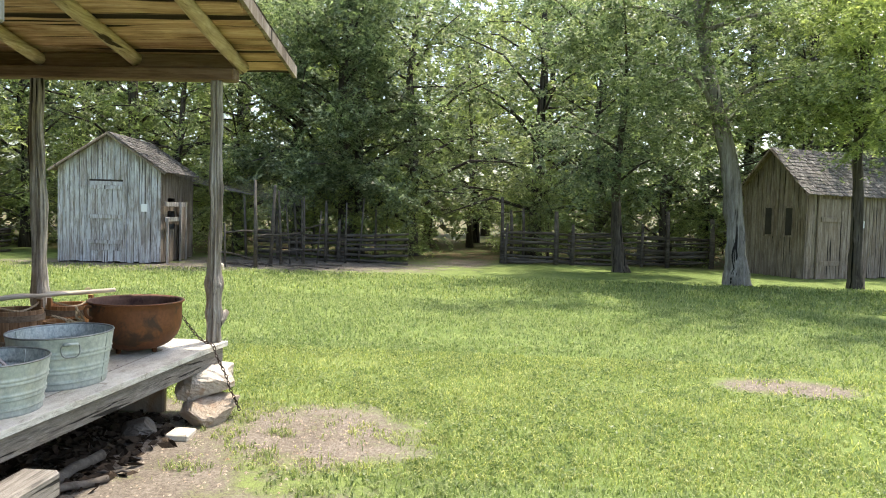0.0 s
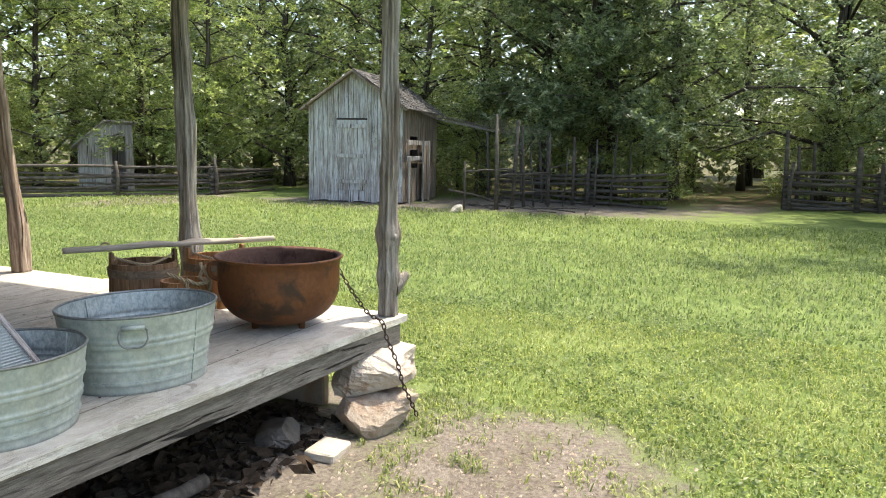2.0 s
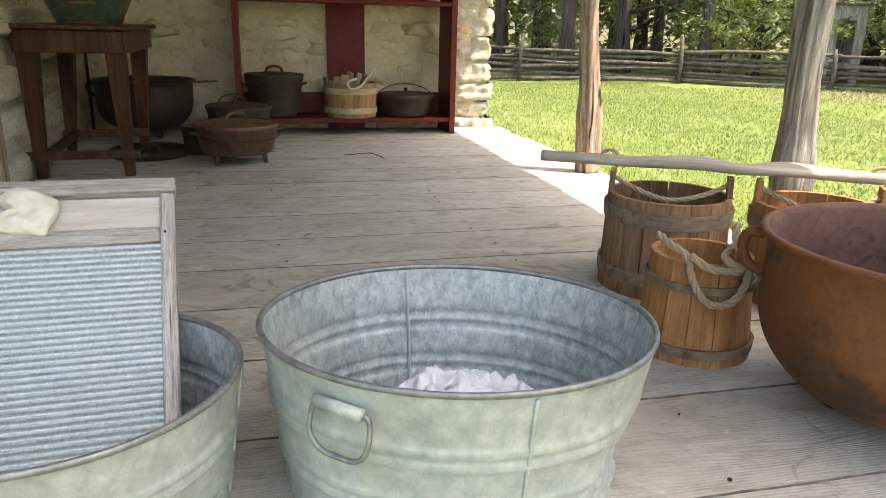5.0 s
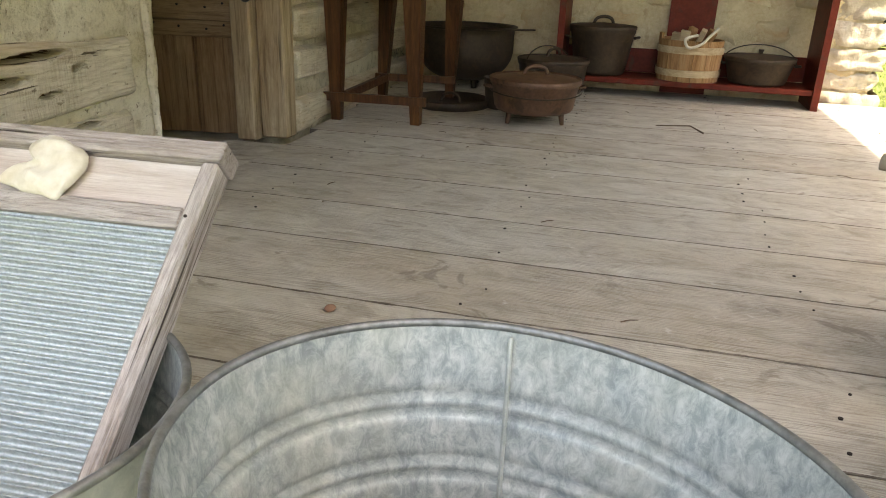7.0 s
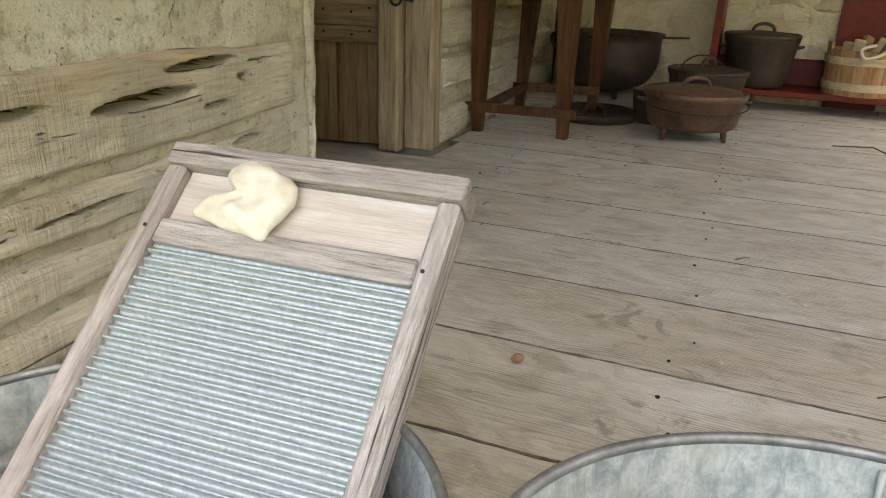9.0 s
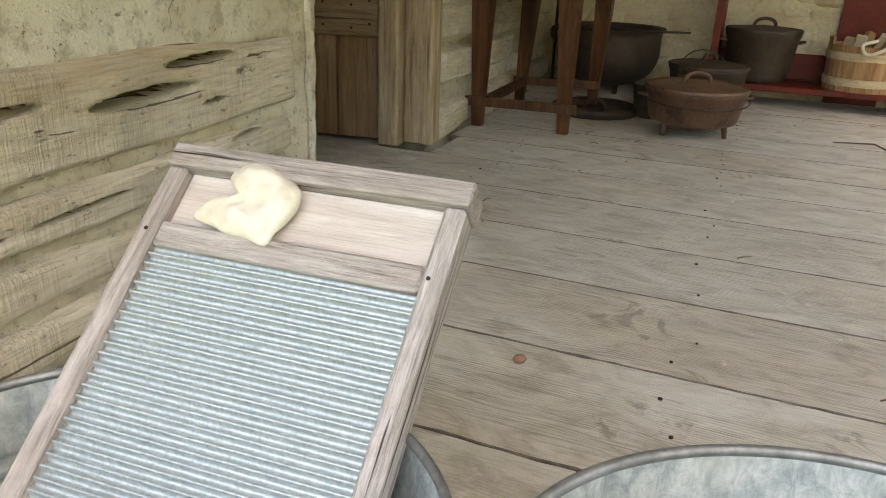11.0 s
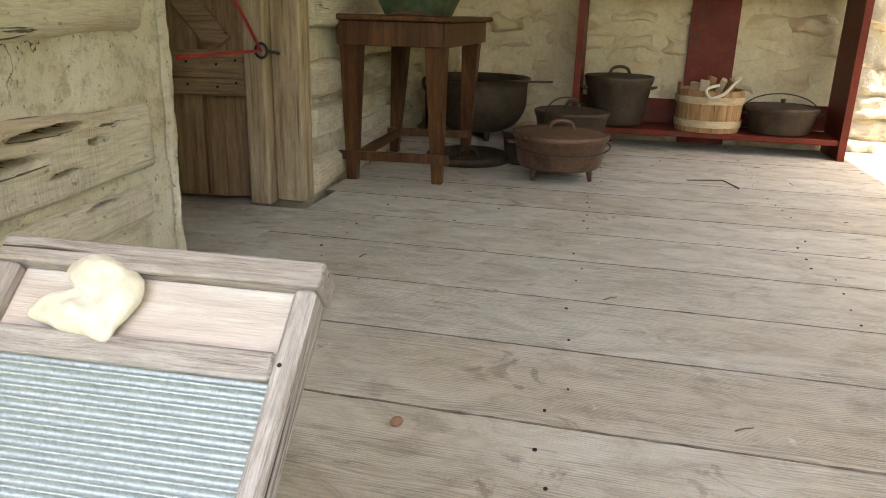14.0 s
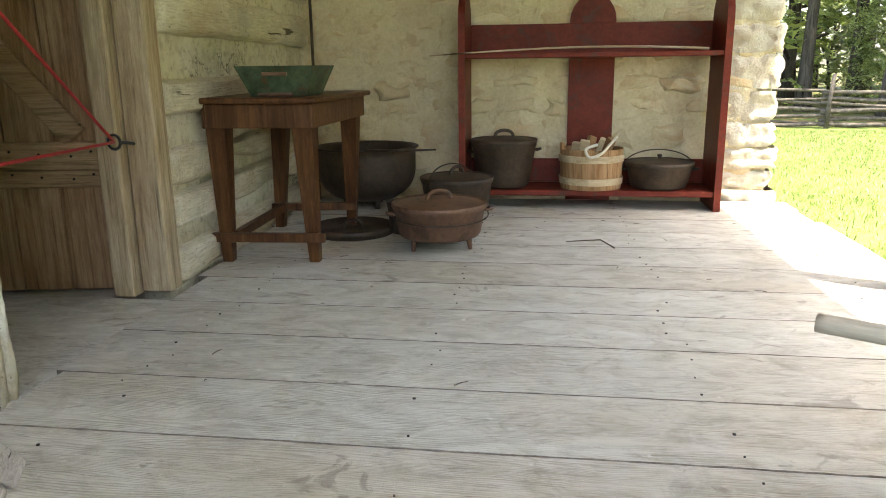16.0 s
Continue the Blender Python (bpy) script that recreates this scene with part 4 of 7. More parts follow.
mb.obj("mortar", m_mortar, stone_wall, smooth=True)


def add_stone(name, verts_of, nx_, nz_, material):
    """A stone with an uneven face: verts_of(u, v) gives the point, the skirt closes it towards the wall."""
    mb = Mesh()
    for j in range(nz_ + 1):
        for i in range(nx_ + 1):
            mb.v.append(verts_of(i / nx_, j / nz_))
    w_ = nx_ + 1
    mb.f = [(j * w_ + i, j * w_ + i + 1, (j + 1) * w_ + i + 1, (j + 1) * w_ + i) for j in range(nz_) for i in range(nx_)]
    return mb.obj(name, material, stone_wall, smooth=True)


def face_stone(x0, x1, z0, z1, proud, seed, material):
    def at(u, v):
        n1 = 0.05 * noise.noise(Vector((seed, u * 2.4, v * 2.4)))
        n2 = 0.035 * noise.noise(Vector((u * 2.4, seed, v * 2.4)))
        e = min(u, 1 - u, v, 1 - v)
        k = smooth01(e / 0.33)
        r = 0.9 if (u in (0, 1) and v in (0, 1)) else 1.0
        x = (x0 + x1) / 2 + (u - 0.5) * (x1 - x0) * r + n1
        z = (z0 + z1) / 2 + (v - 0.5) * (z1 - z0) * r + n2
        d = -0.026 + k * (proud + 0.026) + (0.02 * noise.noise(Vector((x * 8, z * 8, seed))) + 0.006 - 0.02 * abs(noise.noise(Vector((x * 7, z * 12, seed + 3)))) - 0.008 * abs(noise.noise(Vector((x * 19, z * 27, seed))))) * k
        return (x, WY - d, z)
    return add_stone("stone", at, 20, 14, material)


z = -0.05
row = 0
while z < 2.3:
    h = rng.uniform(0.12, 0.24)
    x = -0.15 - rng.uniform(0, 0.1)
    while x < 2.4:
        w_ = rng.uniform(0.16, 0.42)
        x1 = min(x + w_, 2.44)
        if x1 - x > 0.08:
            hh = h * rng.uniform(0.75, 1.05)
            face_stone(x + 0.012, x1 - 0.012, z + 0.012, z + hh - 0.01, rng.choice((0.0, 0.002, 0.005, 0.009, 0.014)), row * 31 + x * 7, m_stone)
        x = x1
    z += h
    row += 1
face_stone(0.2, 0.47, 0.57, 0.68, 0.05, 77, m_stone)
face_stone(1.83, 2.1, 0.61, 0.7, 0.06, 91, m_stone)


def end_stone(z0, z1, seed):
    y0, y1 = WY + rng.uniform(-0.02, 0.015), WY + 0.5 + rng.uniform(-0.02, 0.03)
    out = rng.uniform(0.0, 0.035)

    def at(u, v):
        # wraps from the porch face round the end to the back
        s = u * 3.0
        k = smooth01(min(v, 1 - v) / 0.12)
        b = 0.035 * noise.noise(Vector((seed, s * 3.5, v * 2.5))) + 0.03 * abs(noise.noise(Vector((seed, s * 7, v * 3)))) + 0.014 * noise.noise(Vector((seed, s * 15, v * 9)))
        r = 0.05
        inset = 0.012 * (1 - k)
        if s < 1:
            x, y = 2.22 + s * 0.25, y0 - 0.012 * smooth01(s * 4) + inset
        elif s < 2:
            x, y = 2.47 + out - inset + r * math.sin((s - 1) * math.pi) * 0.5, y0 + (s - 1) * (y1 - y0)
        else:
            x, y = 2.47 - (s - 2) * 0.25, y1 - inset
        return (x + b * (1 if s >= 0.8 else 0.2), y + b * 0.6, z0 + v * (z1 - z0) + 0.012 * noise.noise(Vector((seed * 2, s * 2, v))))
    return add_stone("end_stone", at, 44, 9, m_stone_w)


z = -0.5
i = 0
while z < 2.35:
    h = rng.uniform(0.09, 0.22)
    end_stone(z + 0.006, z + h - 0.006, i * 3.3 + 0.7)
    z += h
    i += 1
mb = Mesh().box(-0.6, 2.3, WY + 0.52, WY + 3.0, -0.55, 3.2, 0.02)
mb.obj("building_beyond", m_mortar, stone_wall)

# ---- washtubs ----
def washtub(name, x, y, r, h, label, seed, rz=0, squash=1.0, dent=None):
    tub = thing(name, label, "washtub", (x, y, 0), rz, "washtubs")
    rb = r * 0.86
    prof_out, prof_in = [], []
    n = 40
    for i in range(n + 1):
        t = i / n
        rr = rb + (r - rb) * t
        bead = sum(math.exp(-((t - c) / 0.018) ** 2) for c in (0.10, 0.30, 0.38, 0.60, 0.68)) * 0.0062
        prof_out.append((rr + bead, 0.012 + (h - 0.012) * t))
        prof_in.append((rr + bead - 0.003, 0.018 + (h - 0.018) * t))
    foot = [(0.001, 0.012), (rb - 0.012, 0.012), (rb - 0.010, 0.0), (rb, 0.0)]
    seg = 96

    def warp(mb):
        out = []
        for px, py, pz in mb.v:
            a = math.atan2(py, px)
            k = 1 + 0.012 * noise.noise(Vector((math.cos(a) * 1.5, math.sin(a) * 1.5, pz * 3 + seed)))
            if dent:
                da = math.atan2(math.sin(a - dent[0]), math.cos(a - dent[0]))
                k -= dent[2] * math.exp(-(da / dent[1]) ** 2) * math.exp(-((pz - 0.1) / 0.07) ** 2)
            out.append((px * k, py * k * squash, pz))
        mb.v = out
        return mb
    warp(Mesh().lathe(foot + prof_out, seg)).obj("shell", m_zinc, tub, smooth=True)
    warp(Mesh().lathe([(0.001, 0.018)] + prof_in, seg)).obj("lining", m_zinc_in, tub, smooth=True)
    rim = [(r + 0.005 * math.cos(a) - 0.001, h + 0.005 * math.sin(a)) for a in np.linspace(0, 2 * math.pi, 9)[:-1]]
    warp(Mesh().lathe(rim, seg, closed=True)).obj("rolled_rim", m_zinc_rim, tub, smooth=True)
    for sa in (seed * 1.1 + 0.8, seed * 1.1 + 3.95):
        mb = Mesh()
        for side in (0.002, -0.006):
            mb.tube([((rb + (r - rb) * t + side) * math.cos(sa), (rb + (r - rb) * t + side) * math.sin(sa) * squash, h * t) for t in np.linspace(0.04, 0.97, 12)], 0.003, 6)
        mb.obj("side_seam", m_zinc, tub, smooth=True)
    return tub


def tub_handle(tub, r, h, a, squash):
    mb = Mesh()
    ca, sa = math.cos(a), math.sin(a)
    out, tan = Vector((ca, sa * squash, 0)).normalized(), Vector((-sa, ca, 0))
    base = Vector((r * 0.965 * ca, r * 0.965 * sa * squash, h * 0.84))
    pts = [base + tan * dx + out * (0.012 + 0.006 * (dz < -0.02)) + Vector((0, 0, dz)) for dx, dz in
           ((-0.035, 0.008), (0, 0.008), (0.035, 0.008), (0.044, -0.004), (0.044, -0.034), (0.028, -0.054), (0, -0.057), (-0.028, -0.054), (-0.044, -0.034), (-0.044, -0.004), (-0.035, 0.008))]
    mb.tube(strand(pts, 3), 0.0037, 8)
    mb.obj("handle", m_zinc_rim, tub, "thick wire drop handle", True)
    Mesh().tube([base + tan * -0.036 + out * 0.0155 + Vector((0, 0, 0.01)), base + tan * 0.036 + out * 0.0155 + Vector((0, 0, 0.01))], 0.0085, 10).obj("handle_strap", m_zinc, tub, smooth=True)


SQ = 0.83
tub_a = washtub("washtub", 1.17, 0.45, 0.287, 0.278, "dented galvanised washtub with wet washing inside", 1, -15, SQ, (-0.35, 0.3, 0.13))
tub_handle(tub_a, 0.286, 0.279, radians(226 + 15), SQ)
tub_handle(tub_a, 0.286, 0.279, radians(46 + 15), SQ)
tub_b = washtub("washtub", 0.612, 0.43, 0.25, 0.245, "galvanised washtub holding a leaning washboard", 2, 10, 0.9)
tub_handle(tub_b, 0.25, 0.245, radians(100), 0.9)

wash = Mesh()
nx = 80
for j in range(nx + 1):
    for i in range(nx + 1):
        u, v = i / nx * 2 - 1, j / nx * 2 - 1
        d = max(abs(u), abs(v))
        k = d / max(1e-6, math.hypot(u, v))
        u, v = u * k, v * k
        px = Vector((u * 2.6, v * 2.6, 1.0))
        zz = 0.35 + noise.noise(px * 0.9) * 0.5 - math.sqrt(noise.noise(px * 1.7 + Vector((3, 1, 0))) ** 2 + 0.004) * 0.9 - math.sqrt(noise.noise(px * 3.6) ** 2 + 0.006) * 0.3
        wash.v.append((u * 0.18 + 0.02 * noise.noise(px * 2), v * 0.135 + 0.02 * noise.noise(px * 2 + Vector((7, 0, 0))), 0.06 + max(0.0, 1 - d ** 4) * (0.07 + 0.075 * zz) + 0.012 * zz))
wash.f = [(j * (nx + 1) + i, j * (nx + 1) + i + 1, (j + 1) * (nx + 1) + i + 1, (j + 1) * (nx + 1) + i) for j in range(nx) for i in range(nx)]
washing = wash.obj("wet_cloth", m_cloth, smooth=True, m=pose(1.19, 0.47, 0.0, 0, 0, -10))
tagged(washing, "crumpled white wet cloth lying in the washtub", "cloth")


# ---- washboard ----
WB = Matrix(((1, 0, 0, 0), (0, 1, 0, 0), (0, 0, 1, 0), (0, 0, 0, 1)))
top_l, top_r = Vector((0.417, 0.75, 0.435)), Vector((0.756, 0.772, 0.432))
xa = (top_r - top_l).normalized()
down = Vector((0.122, -0.745, -0.656))
down = (down - xa * down.dot(xa)).normalized()
nrm = xa.cross(-down).normalized()
WB = Matrix.Translation(top_l) @ Matrix((xa, nrm * -1, -down)).transposed().to_4x4()
# local x: along the top rail, z: up the board, y: into the board (front face at y = 0)
WW, WL, WT = 0.34, 0.56, 0.04
board = thing("washboard", "weathered washboard with a ribbed zinc rubbing face", "washboard", m=WB)
Mesh().box(0.002, 0.026, 0.0, WT, -WL, -0.0285, 0.004).obj("stile", m_wboard, board)
Mesh().box(WW - 0.022, WW, 0.0, WT, -WL, -0.0285, 0.004).obj("stile", m_wboard, board)
Mesh().box(0.0, WW + 0.003, -0.003, WT + 0.003, -0.028, 0.0, 0.0022).obj("top_rail", m_wboard_x, board)
Mesh().box(0.0265, WW - 0.0225, 0.002, WT - 0.003, -0.1225, -0.0945, 0.003).obj("middle_rail", m_wboard_x, board)
Mesh().box(0.0265, WW - 0.0225, 0.002, WT - 0.003, -0.525, -0.4855, 0.005).obj("bottom_rail", m_wboard_x, board)
Mesh().box(0.0265, WW - 0.0225, 0.014, 0.022, -0.094, -0.0285, 0.001).obj("soap_panel", m_soap_panel, board, "bleached wooden panel above the ribs")
mb = Mesh()
nr, cols = 33, 4
za, zb = -0.485, -0.123
steps = nr * 8
for i in range(steps + 1):
    z = za + (zb - za) * i / steps
    yv = 0.013 - 0.0072 * (0.5 + 0.5 * math.sin(2 * math.pi * i / 8)) ** 1.6
    for c in range(cols + 1):
        x = 0.0265 + (WW - 0.049) * c / cols
        mb.v.append((x, yv + 0.0006 * noise.noise(Vector((x * 30, z * 20, 0))), z))
w = cols + 1
mb.f = [(i * w + c, i * w + c + 1, (i + 1) * w + c + 1, (i + 1) * w + c) for i in range(steps) for c in range(cols)]
o = len(mb.v)
mb.v += [(0.0265, 0.02, za), (WW - 0.0225, 0.02, za), (WW - 0.0225, 0.02, zb), (0.0265, 0.02, zb)]
mb.f.append((o, o + 1, o + 2, o + 3))
mb.obj("ribbed_sheet", m_ribbed, board, "pale ribbed zinc sheet", True)
for x, z in ((WW - 0.015, -0.108), (0.015, -0.108), (WW - 0.015, -0.505), (0.015, -0.505)):
    Mesh().tube([(x, 0.001, z), (x, -0.001, z)], 0.0022, 8).obj("nail", m_nail, board)

bm = bmesh.new()
bmesh.ops.create_uvsphere(bm, u_segments=72, v_segments=36, radius=1)
for v in bm.verts:
    p = v.co.copy()
    a = math.atan2(p.z, p.x)

    def near(b, w):
        return math.exp(-(math.atan2(math.sin(a - b), math.cos(a - b)) / w) ** 2)

    # lobes above, to the side and below, a deep notch between the upper and the lower one
    k = 0.96 + 0.1 * near(1.9, 0.5) + 0.12 * near(0.35, 0.4) - 0.62 * near(2.85, 0.26) + 0.3 * near(3.55, 0.28) + 0.22 * near(-0.95, 0.2) - 0.12 * near(-1.75, 0.5)
    k += 0.05 * noise.noise(p * 2.2 + Vector((3, 0, 1))) + 0.03 * noise.noise(p * 6)
    rad = math.hypot(p.x, p.z)
    swirl = 0.35 * math.exp(-((rad - 0.62 - 0.2 * math.cos(a - 0.6)) / 0.16) ** 2) - 0.3 * math.exp(-((p.x - 0.15) ** 2 + (p.z - 0.05) ** 2) / 0.06)
    thick = 0.011 * (1 + swirl + 0.35 * noise.noise(p * 2.5) + 0.12 * noise.noise(p * 7)) * (1.25 - 0.75 * near(3.5, 0.5))
    v.co = Vector((p.x * 0.05 * k, p.y * thick, p.z * 0.046 * k))
me = bpy.data.meshes.new("soap_cake")
bm.to_mesh(me)
bm.free()
me.materials.append(m_soap)
me.shade_smooth()
soap = new("soap_cake", me)
soap.matrix_basis = WB @ pose(0.118, 0.002, -0.06)
tagged(soap, "cream cake of homemade soap stuck on the washboard", "soap")


# ---- cauldron and chain ----
def kettle_profile(r, h, belly=0.985):
    out = []
    for i in range(25):
        a = i / 24 * math.pi / 2
        out.append((max(0.001, r * belly * math.sin(a) ** 0.7), h * 0.60 * (1 - math.cos(a))))
    out += [(r * 0.985, h * 0.72), (r * 0.985, h * 0.86), (r * 0.992, h * 0.95), (r * 1.02, h * 0.975), (r * 1.025, h)]
    return out


def cauldron(name, x, y, r, h, label, leg, mat, mat_in, rz=0, tilt=(0, 0), seed=0):
    pot = thing(name, label, "cauldron", m=pose(x, y, leg, tilt[0], tilt[1], rz))
    prof = kettle_profile(r, h)
    Mesh().lathe(prof, 72, wobble=0.008, seed=seed).obj("bowl", mat, pot, smooth=True)
    inner = [(max(0.001, pr - 0.012), pz + 0.012) for pr, pz in prof[:-1]] + [(r * 1.005, h + 0.003)]
    Mesh().lathe(inner, 72, wobble=0.008, seed=seed).obj("inside", mat_in, pot, "pitted rusty inside", True)
    Mesh().lathe([(r * 1.02 + 0.009 * math.cos(a), h + 0.006 * math.sin(a)) for a in np.linspace(0, 2 * math.pi, 9)[:-1]], 72, closed=True, wobble=0.008, seed=seed).obj("rim", mat, pot, smooth=True)
    for k in range(3):
        a = 2 * math.pi * k / 3 + 0.5
        rr = r * 0.42
        Mesh().tube([(rr * math.cos(a), rr * math.sin(a), 0.05), (rr * 1.05 * math.cos(a), rr * 1.05 * math.sin(a), -leg)], [0.022, 0.014], 10).obj("leg", mat, pot, smooth=True)
    for a in (2.45,):
        d, zz = Vector((math.cos(a), math.sin(a), 0)), Vector((0, 0, 1))
        pts = [d * (r * 1.0) + zz * (h * 0.93), d * (r * 1.1) + zz * (h * 0.93), d * (r * 1.13) + zz * (h * 0.84), d * (r * 1.08) + zz * (h * 0.74), d * (r * 0.985) + zz * (h * 0.70)]
        Mesh().tube(strand(pts, 4), 0.0105, 8).obj("ear", mat, pot, smooth=True)
    return pot


KX, KY, KR, KH = 2.06, 0.472, 0.29, 0.322
cauldron("cauldron", KX, KY, KR, KH, "large rusty cast iron wash cauldron on three stub legs", 0.018, m_rust, m_rust_in, 0, (0, 0), 3)

chain = thing("chain", "dark iron chain hanging from the cauldron over the deck", "chain")
cpts = strand([(KX + 0.285, KY - 0.10, 0.325), (2.335, 0.24, 0.15), (2.315, 0.13, 0.045), (2.3, 0.044, 0.012), (2.29, 0.012, -0.06), (2.27, -0.06, -0.18), (2.26, -0.095, -0.27), (2.28, -0.13, -0.36), (2.31, -0.15, -0.44)], 24)
dist = 0.0
link_i = 0
for a, b in zip(cpts, cpts[1:]):
    dist += (b - a).length
    if dist >= 0.024:
        dist = 0.0
        d = (b - a).normalized()
        side = d.orthogonal().normalized()
        if link_i % 2:
            side = d.cross(side)
        ringp = [b + d * (0.017 * math.cos(t)) + side * (0.0085 * math.sin(t)) for t in np.linspace(0, 2 * math.pi, 11)]
        Mesh().tube(ringp, 0.0032, 5).obj("link", m_chain, chain)
        link_i += 1


# ---- wooden buckets and yoke ----
def laid_rope(pts, r, turn=0.011, n=6):
    """Three strands laid round one another along the line."""
    P = strand(pts, n * 3)
    mb, run = Mesh(), [0.0]
    for a, b in zip(P, P[1:]):
        run.append(run[-1] + (b - a).length)
    side, frames = None, []
    for i, p in enumerate(P):
        d = (P[min(i + 1, len(P) - 1)] - P[max(i - 1, 0)]).normalized()
        side = d.orthogonal().normalized() if side is None else (side - d * side.dot(d)).normalized()
        frames.append((p, side.copy(), d.cross(side)))
    for k in range(3):
        mb.tube([p + (u * math.cos(q / turn + k * 2.094) + w * math.sin(q / turn + k * 2.094)) * r * 0.52 for (p, u, w), q in zip(frames, run)], r * 0.56, 6)
    return mb



def bucket(name, x, y, r0, r1, h, label, rz, ears, stave_mat, hoop_mat, hoops, n=14, ear_h=0.09, ear_w=2):
    b = thing(name, label, "bucket", (x, y, 0), rz, "wooden buckets")
    for k in range(n):
        a0, a1 = 2 * math.pi * k / n, 2 * math.pi * (k + 1) / n
        top = h
        for ea in ears:
            mid = (a0 + a1) / 2
            if abs(math.atan2(math.sin(mid - ea), math.cos(mid - ea))) < math.pi / n * (ear_w * 0.5 + 0.05):
                top = h + ear_h
        mb = Mesh()
        vs = []
        for t, zz in ((0, 0.0), (1, top)):
            rr = r0 + (r1 - r0) * (zz / h)
            for ri in (0.0, -0.014):
                for a in (a0 + 0.008, (a0 + a1) / 2, a1 - 0.008):
                    vs.append(((rr + ri) * math.cos(a), (rr + ri) * math.sin(a), zz))
        fs = [(0, 1, 7, 6), (1, 2, 8, 7), (3, 4, 10, 9), (4, 5, 11, 10), (0, 3, 9, 6), (2, 5, 11, 8), (6, 7, 10, 9), (7, 8, 11, 10), (0, 1, 4, 3), (1, 2, 5, 4)]
        mb.add(vs, fs).obj("stave", stave_mat, b)
    Mesh().lathe([(0.001, 0.02), (r0 - 0.013, 0.02)], 24).obj("bottom", stave_mat, b)
    for zc, hw in hoops:
        rr = r0 + (r1 - r0) * (zc / h)
        Mesh().lathe([(rr + 0.001, zc - hw), (rr + 0.006, zc - hw), (rr + 0.006 + 0.002, zc + hw), (rr + 0.001, zc + hw)], 40, closed=True).obj("hoop", hoop_mat, b, smooth=False)
    return b


YD = Vector((0.945, -0.55, 0)).normalized()
B1, B3 = (1.985, 1.255), (2.315, 1.075)
ea = math.atan2(YD.y, YD.x)
bk1 = bucket("bucket", *B1, 0.172, 0.164, 0.262, "brown staved wooden bucket with tall ears under the yoke", 0, (ea, ea + math.pi), m_stave, m_hoop, ((0.055, 0.018), (0.215, 0.02)), 18, 0.053, 1)
bk3 = bucket("bucket", *B3, 0.165, 0.158, 0.262, "orange-brown staved wooden bucket behind the rusty cauldron", 0, (ea, ea + math.pi), m_stave_new, m_hoop, ((0.055, 0.018), (0.215, 0.02)), 18, 0.053, 1)
bk2 = bucket("small_bucket", 1.835, 0.85, 0.126, 0.108, 0.224, "small orange-brown wooden bucket with a rope handle", 0, (radians(175), radians(-5)), m_stave_new, m_hoop, ((0.03, 0.011), (0.17, 0.009)), 14, 0.085, 1)
c2 = Vector((1.835, 0.85, 0))
ur, uf = Vector((0.8, -0.6, 0)), Vector((-0.6, -0.8, 0))
for line in (((-0.088, 0.07, 0.245), (-0.06, 0.1, 0.235), (-0.02, 0.118, 0.215), (-0.005, 0.127, 0.17), (0.03, 0.126, 0.125), (0.075, 0.109, 0.13), (0.098, 0.09, 0.175), (0.09, 0.092, 0.22), (0.068, 0.09, 0.255), (0.062, 0.06, 0.285)),
             ((0.1, -0.02, 0.255), (0.05, 0.1, 0.225), (0.085, 0.104, 0.2), (0.03, 0.128, 0.2), (-0.015, 0.126, 0.222))):
    ob = laid_rope([c2 + ur * a + uf * b + Vector((0, 0, z + 0.024)) for a, b, z in line], 0.0085).obj("rope_handle", m_rope, smooth=True)
    ob.parent, ob.matrix_parent_inverse = bk2, bk2.matrix_basis.inverted()
for bk, cc in ((bk1, Vector((*B1, 0))), (bk3, Vector((*B3, 0)))):
    e0, e1 = cc - YD * 0.15, cc + YD * 0.15
    pts = strand([e0 + Vector((0, 0, 0.295)), e0.lerp(e1, 0.25) + Vector((-0.02, -0.03, 0.268)), e0.lerp(e1, 0.5) + Vector((-0.02, -0.04, 0.25)), e0.lerp(e1, 0.75) + Vector((0, -0.03, 0.268)), e1 + Vector((0, 0, 0.295))], 6)
    ob = laid_rope(pts[::3] + [pts[-1]], 0.007, n=2).obj("rope_bail", m_rope, smooth=True)
    ob.parent, ob.matrix_parent_inverse = bk, bk.matrix_basis.inverted()

yoke = thing("shoulder_yoke", "carved grey wooden shoulder yoke lying across two buckets", "yoke", m=Matrix.Translation((2.162, 1.2, 0.332)) @ Matrix.Rotation(ea, 4, "Z"))
mb = Mesh()
NS = 60
for i in range(NS + 1):
    x = -0.545 + 1.09 * i / NS
    k = abs(x)
    pad = smooth01((0.30 - k) / 0.2)
    notch = math.exp(-(x / 0.07) ** 2)
    hy = 0.017 + 0.062 * pad
    cy = 0.035 * pad
    y0_, y1_ = cy - hy, cy + hy - 0.105 * notch
    zt = 0.017 + 0.003 * pad - 0.003 * notch
    zb_ = -0.015 + 0.004 * pad
    for u in range(12):
        a = 2 * math.pi * u / 12
        cyy, hyy = (y0_ + y1_) / 2, (y1_ - y0_) / 2
        mb.v.append((x, cyy + hyy * math.cos(a), (zt + zb_) / 2 + (zt - zb_) / 2 * math.copysign(abs(math.sin(a)) ** 0.7, math.sin(a))))
for i in range(NS):
    for u in range(12):
        a, b = i * 12 + u, i * 12 + (u + 1) % 12
        mb.f.append((a, b, b + 12, a + 12))
mb.f += [tuple(range(12)), tuple(NS * 12 + u for u in range(12))]
mb.obj("beam", m_yoke, yoke, smooth=True)
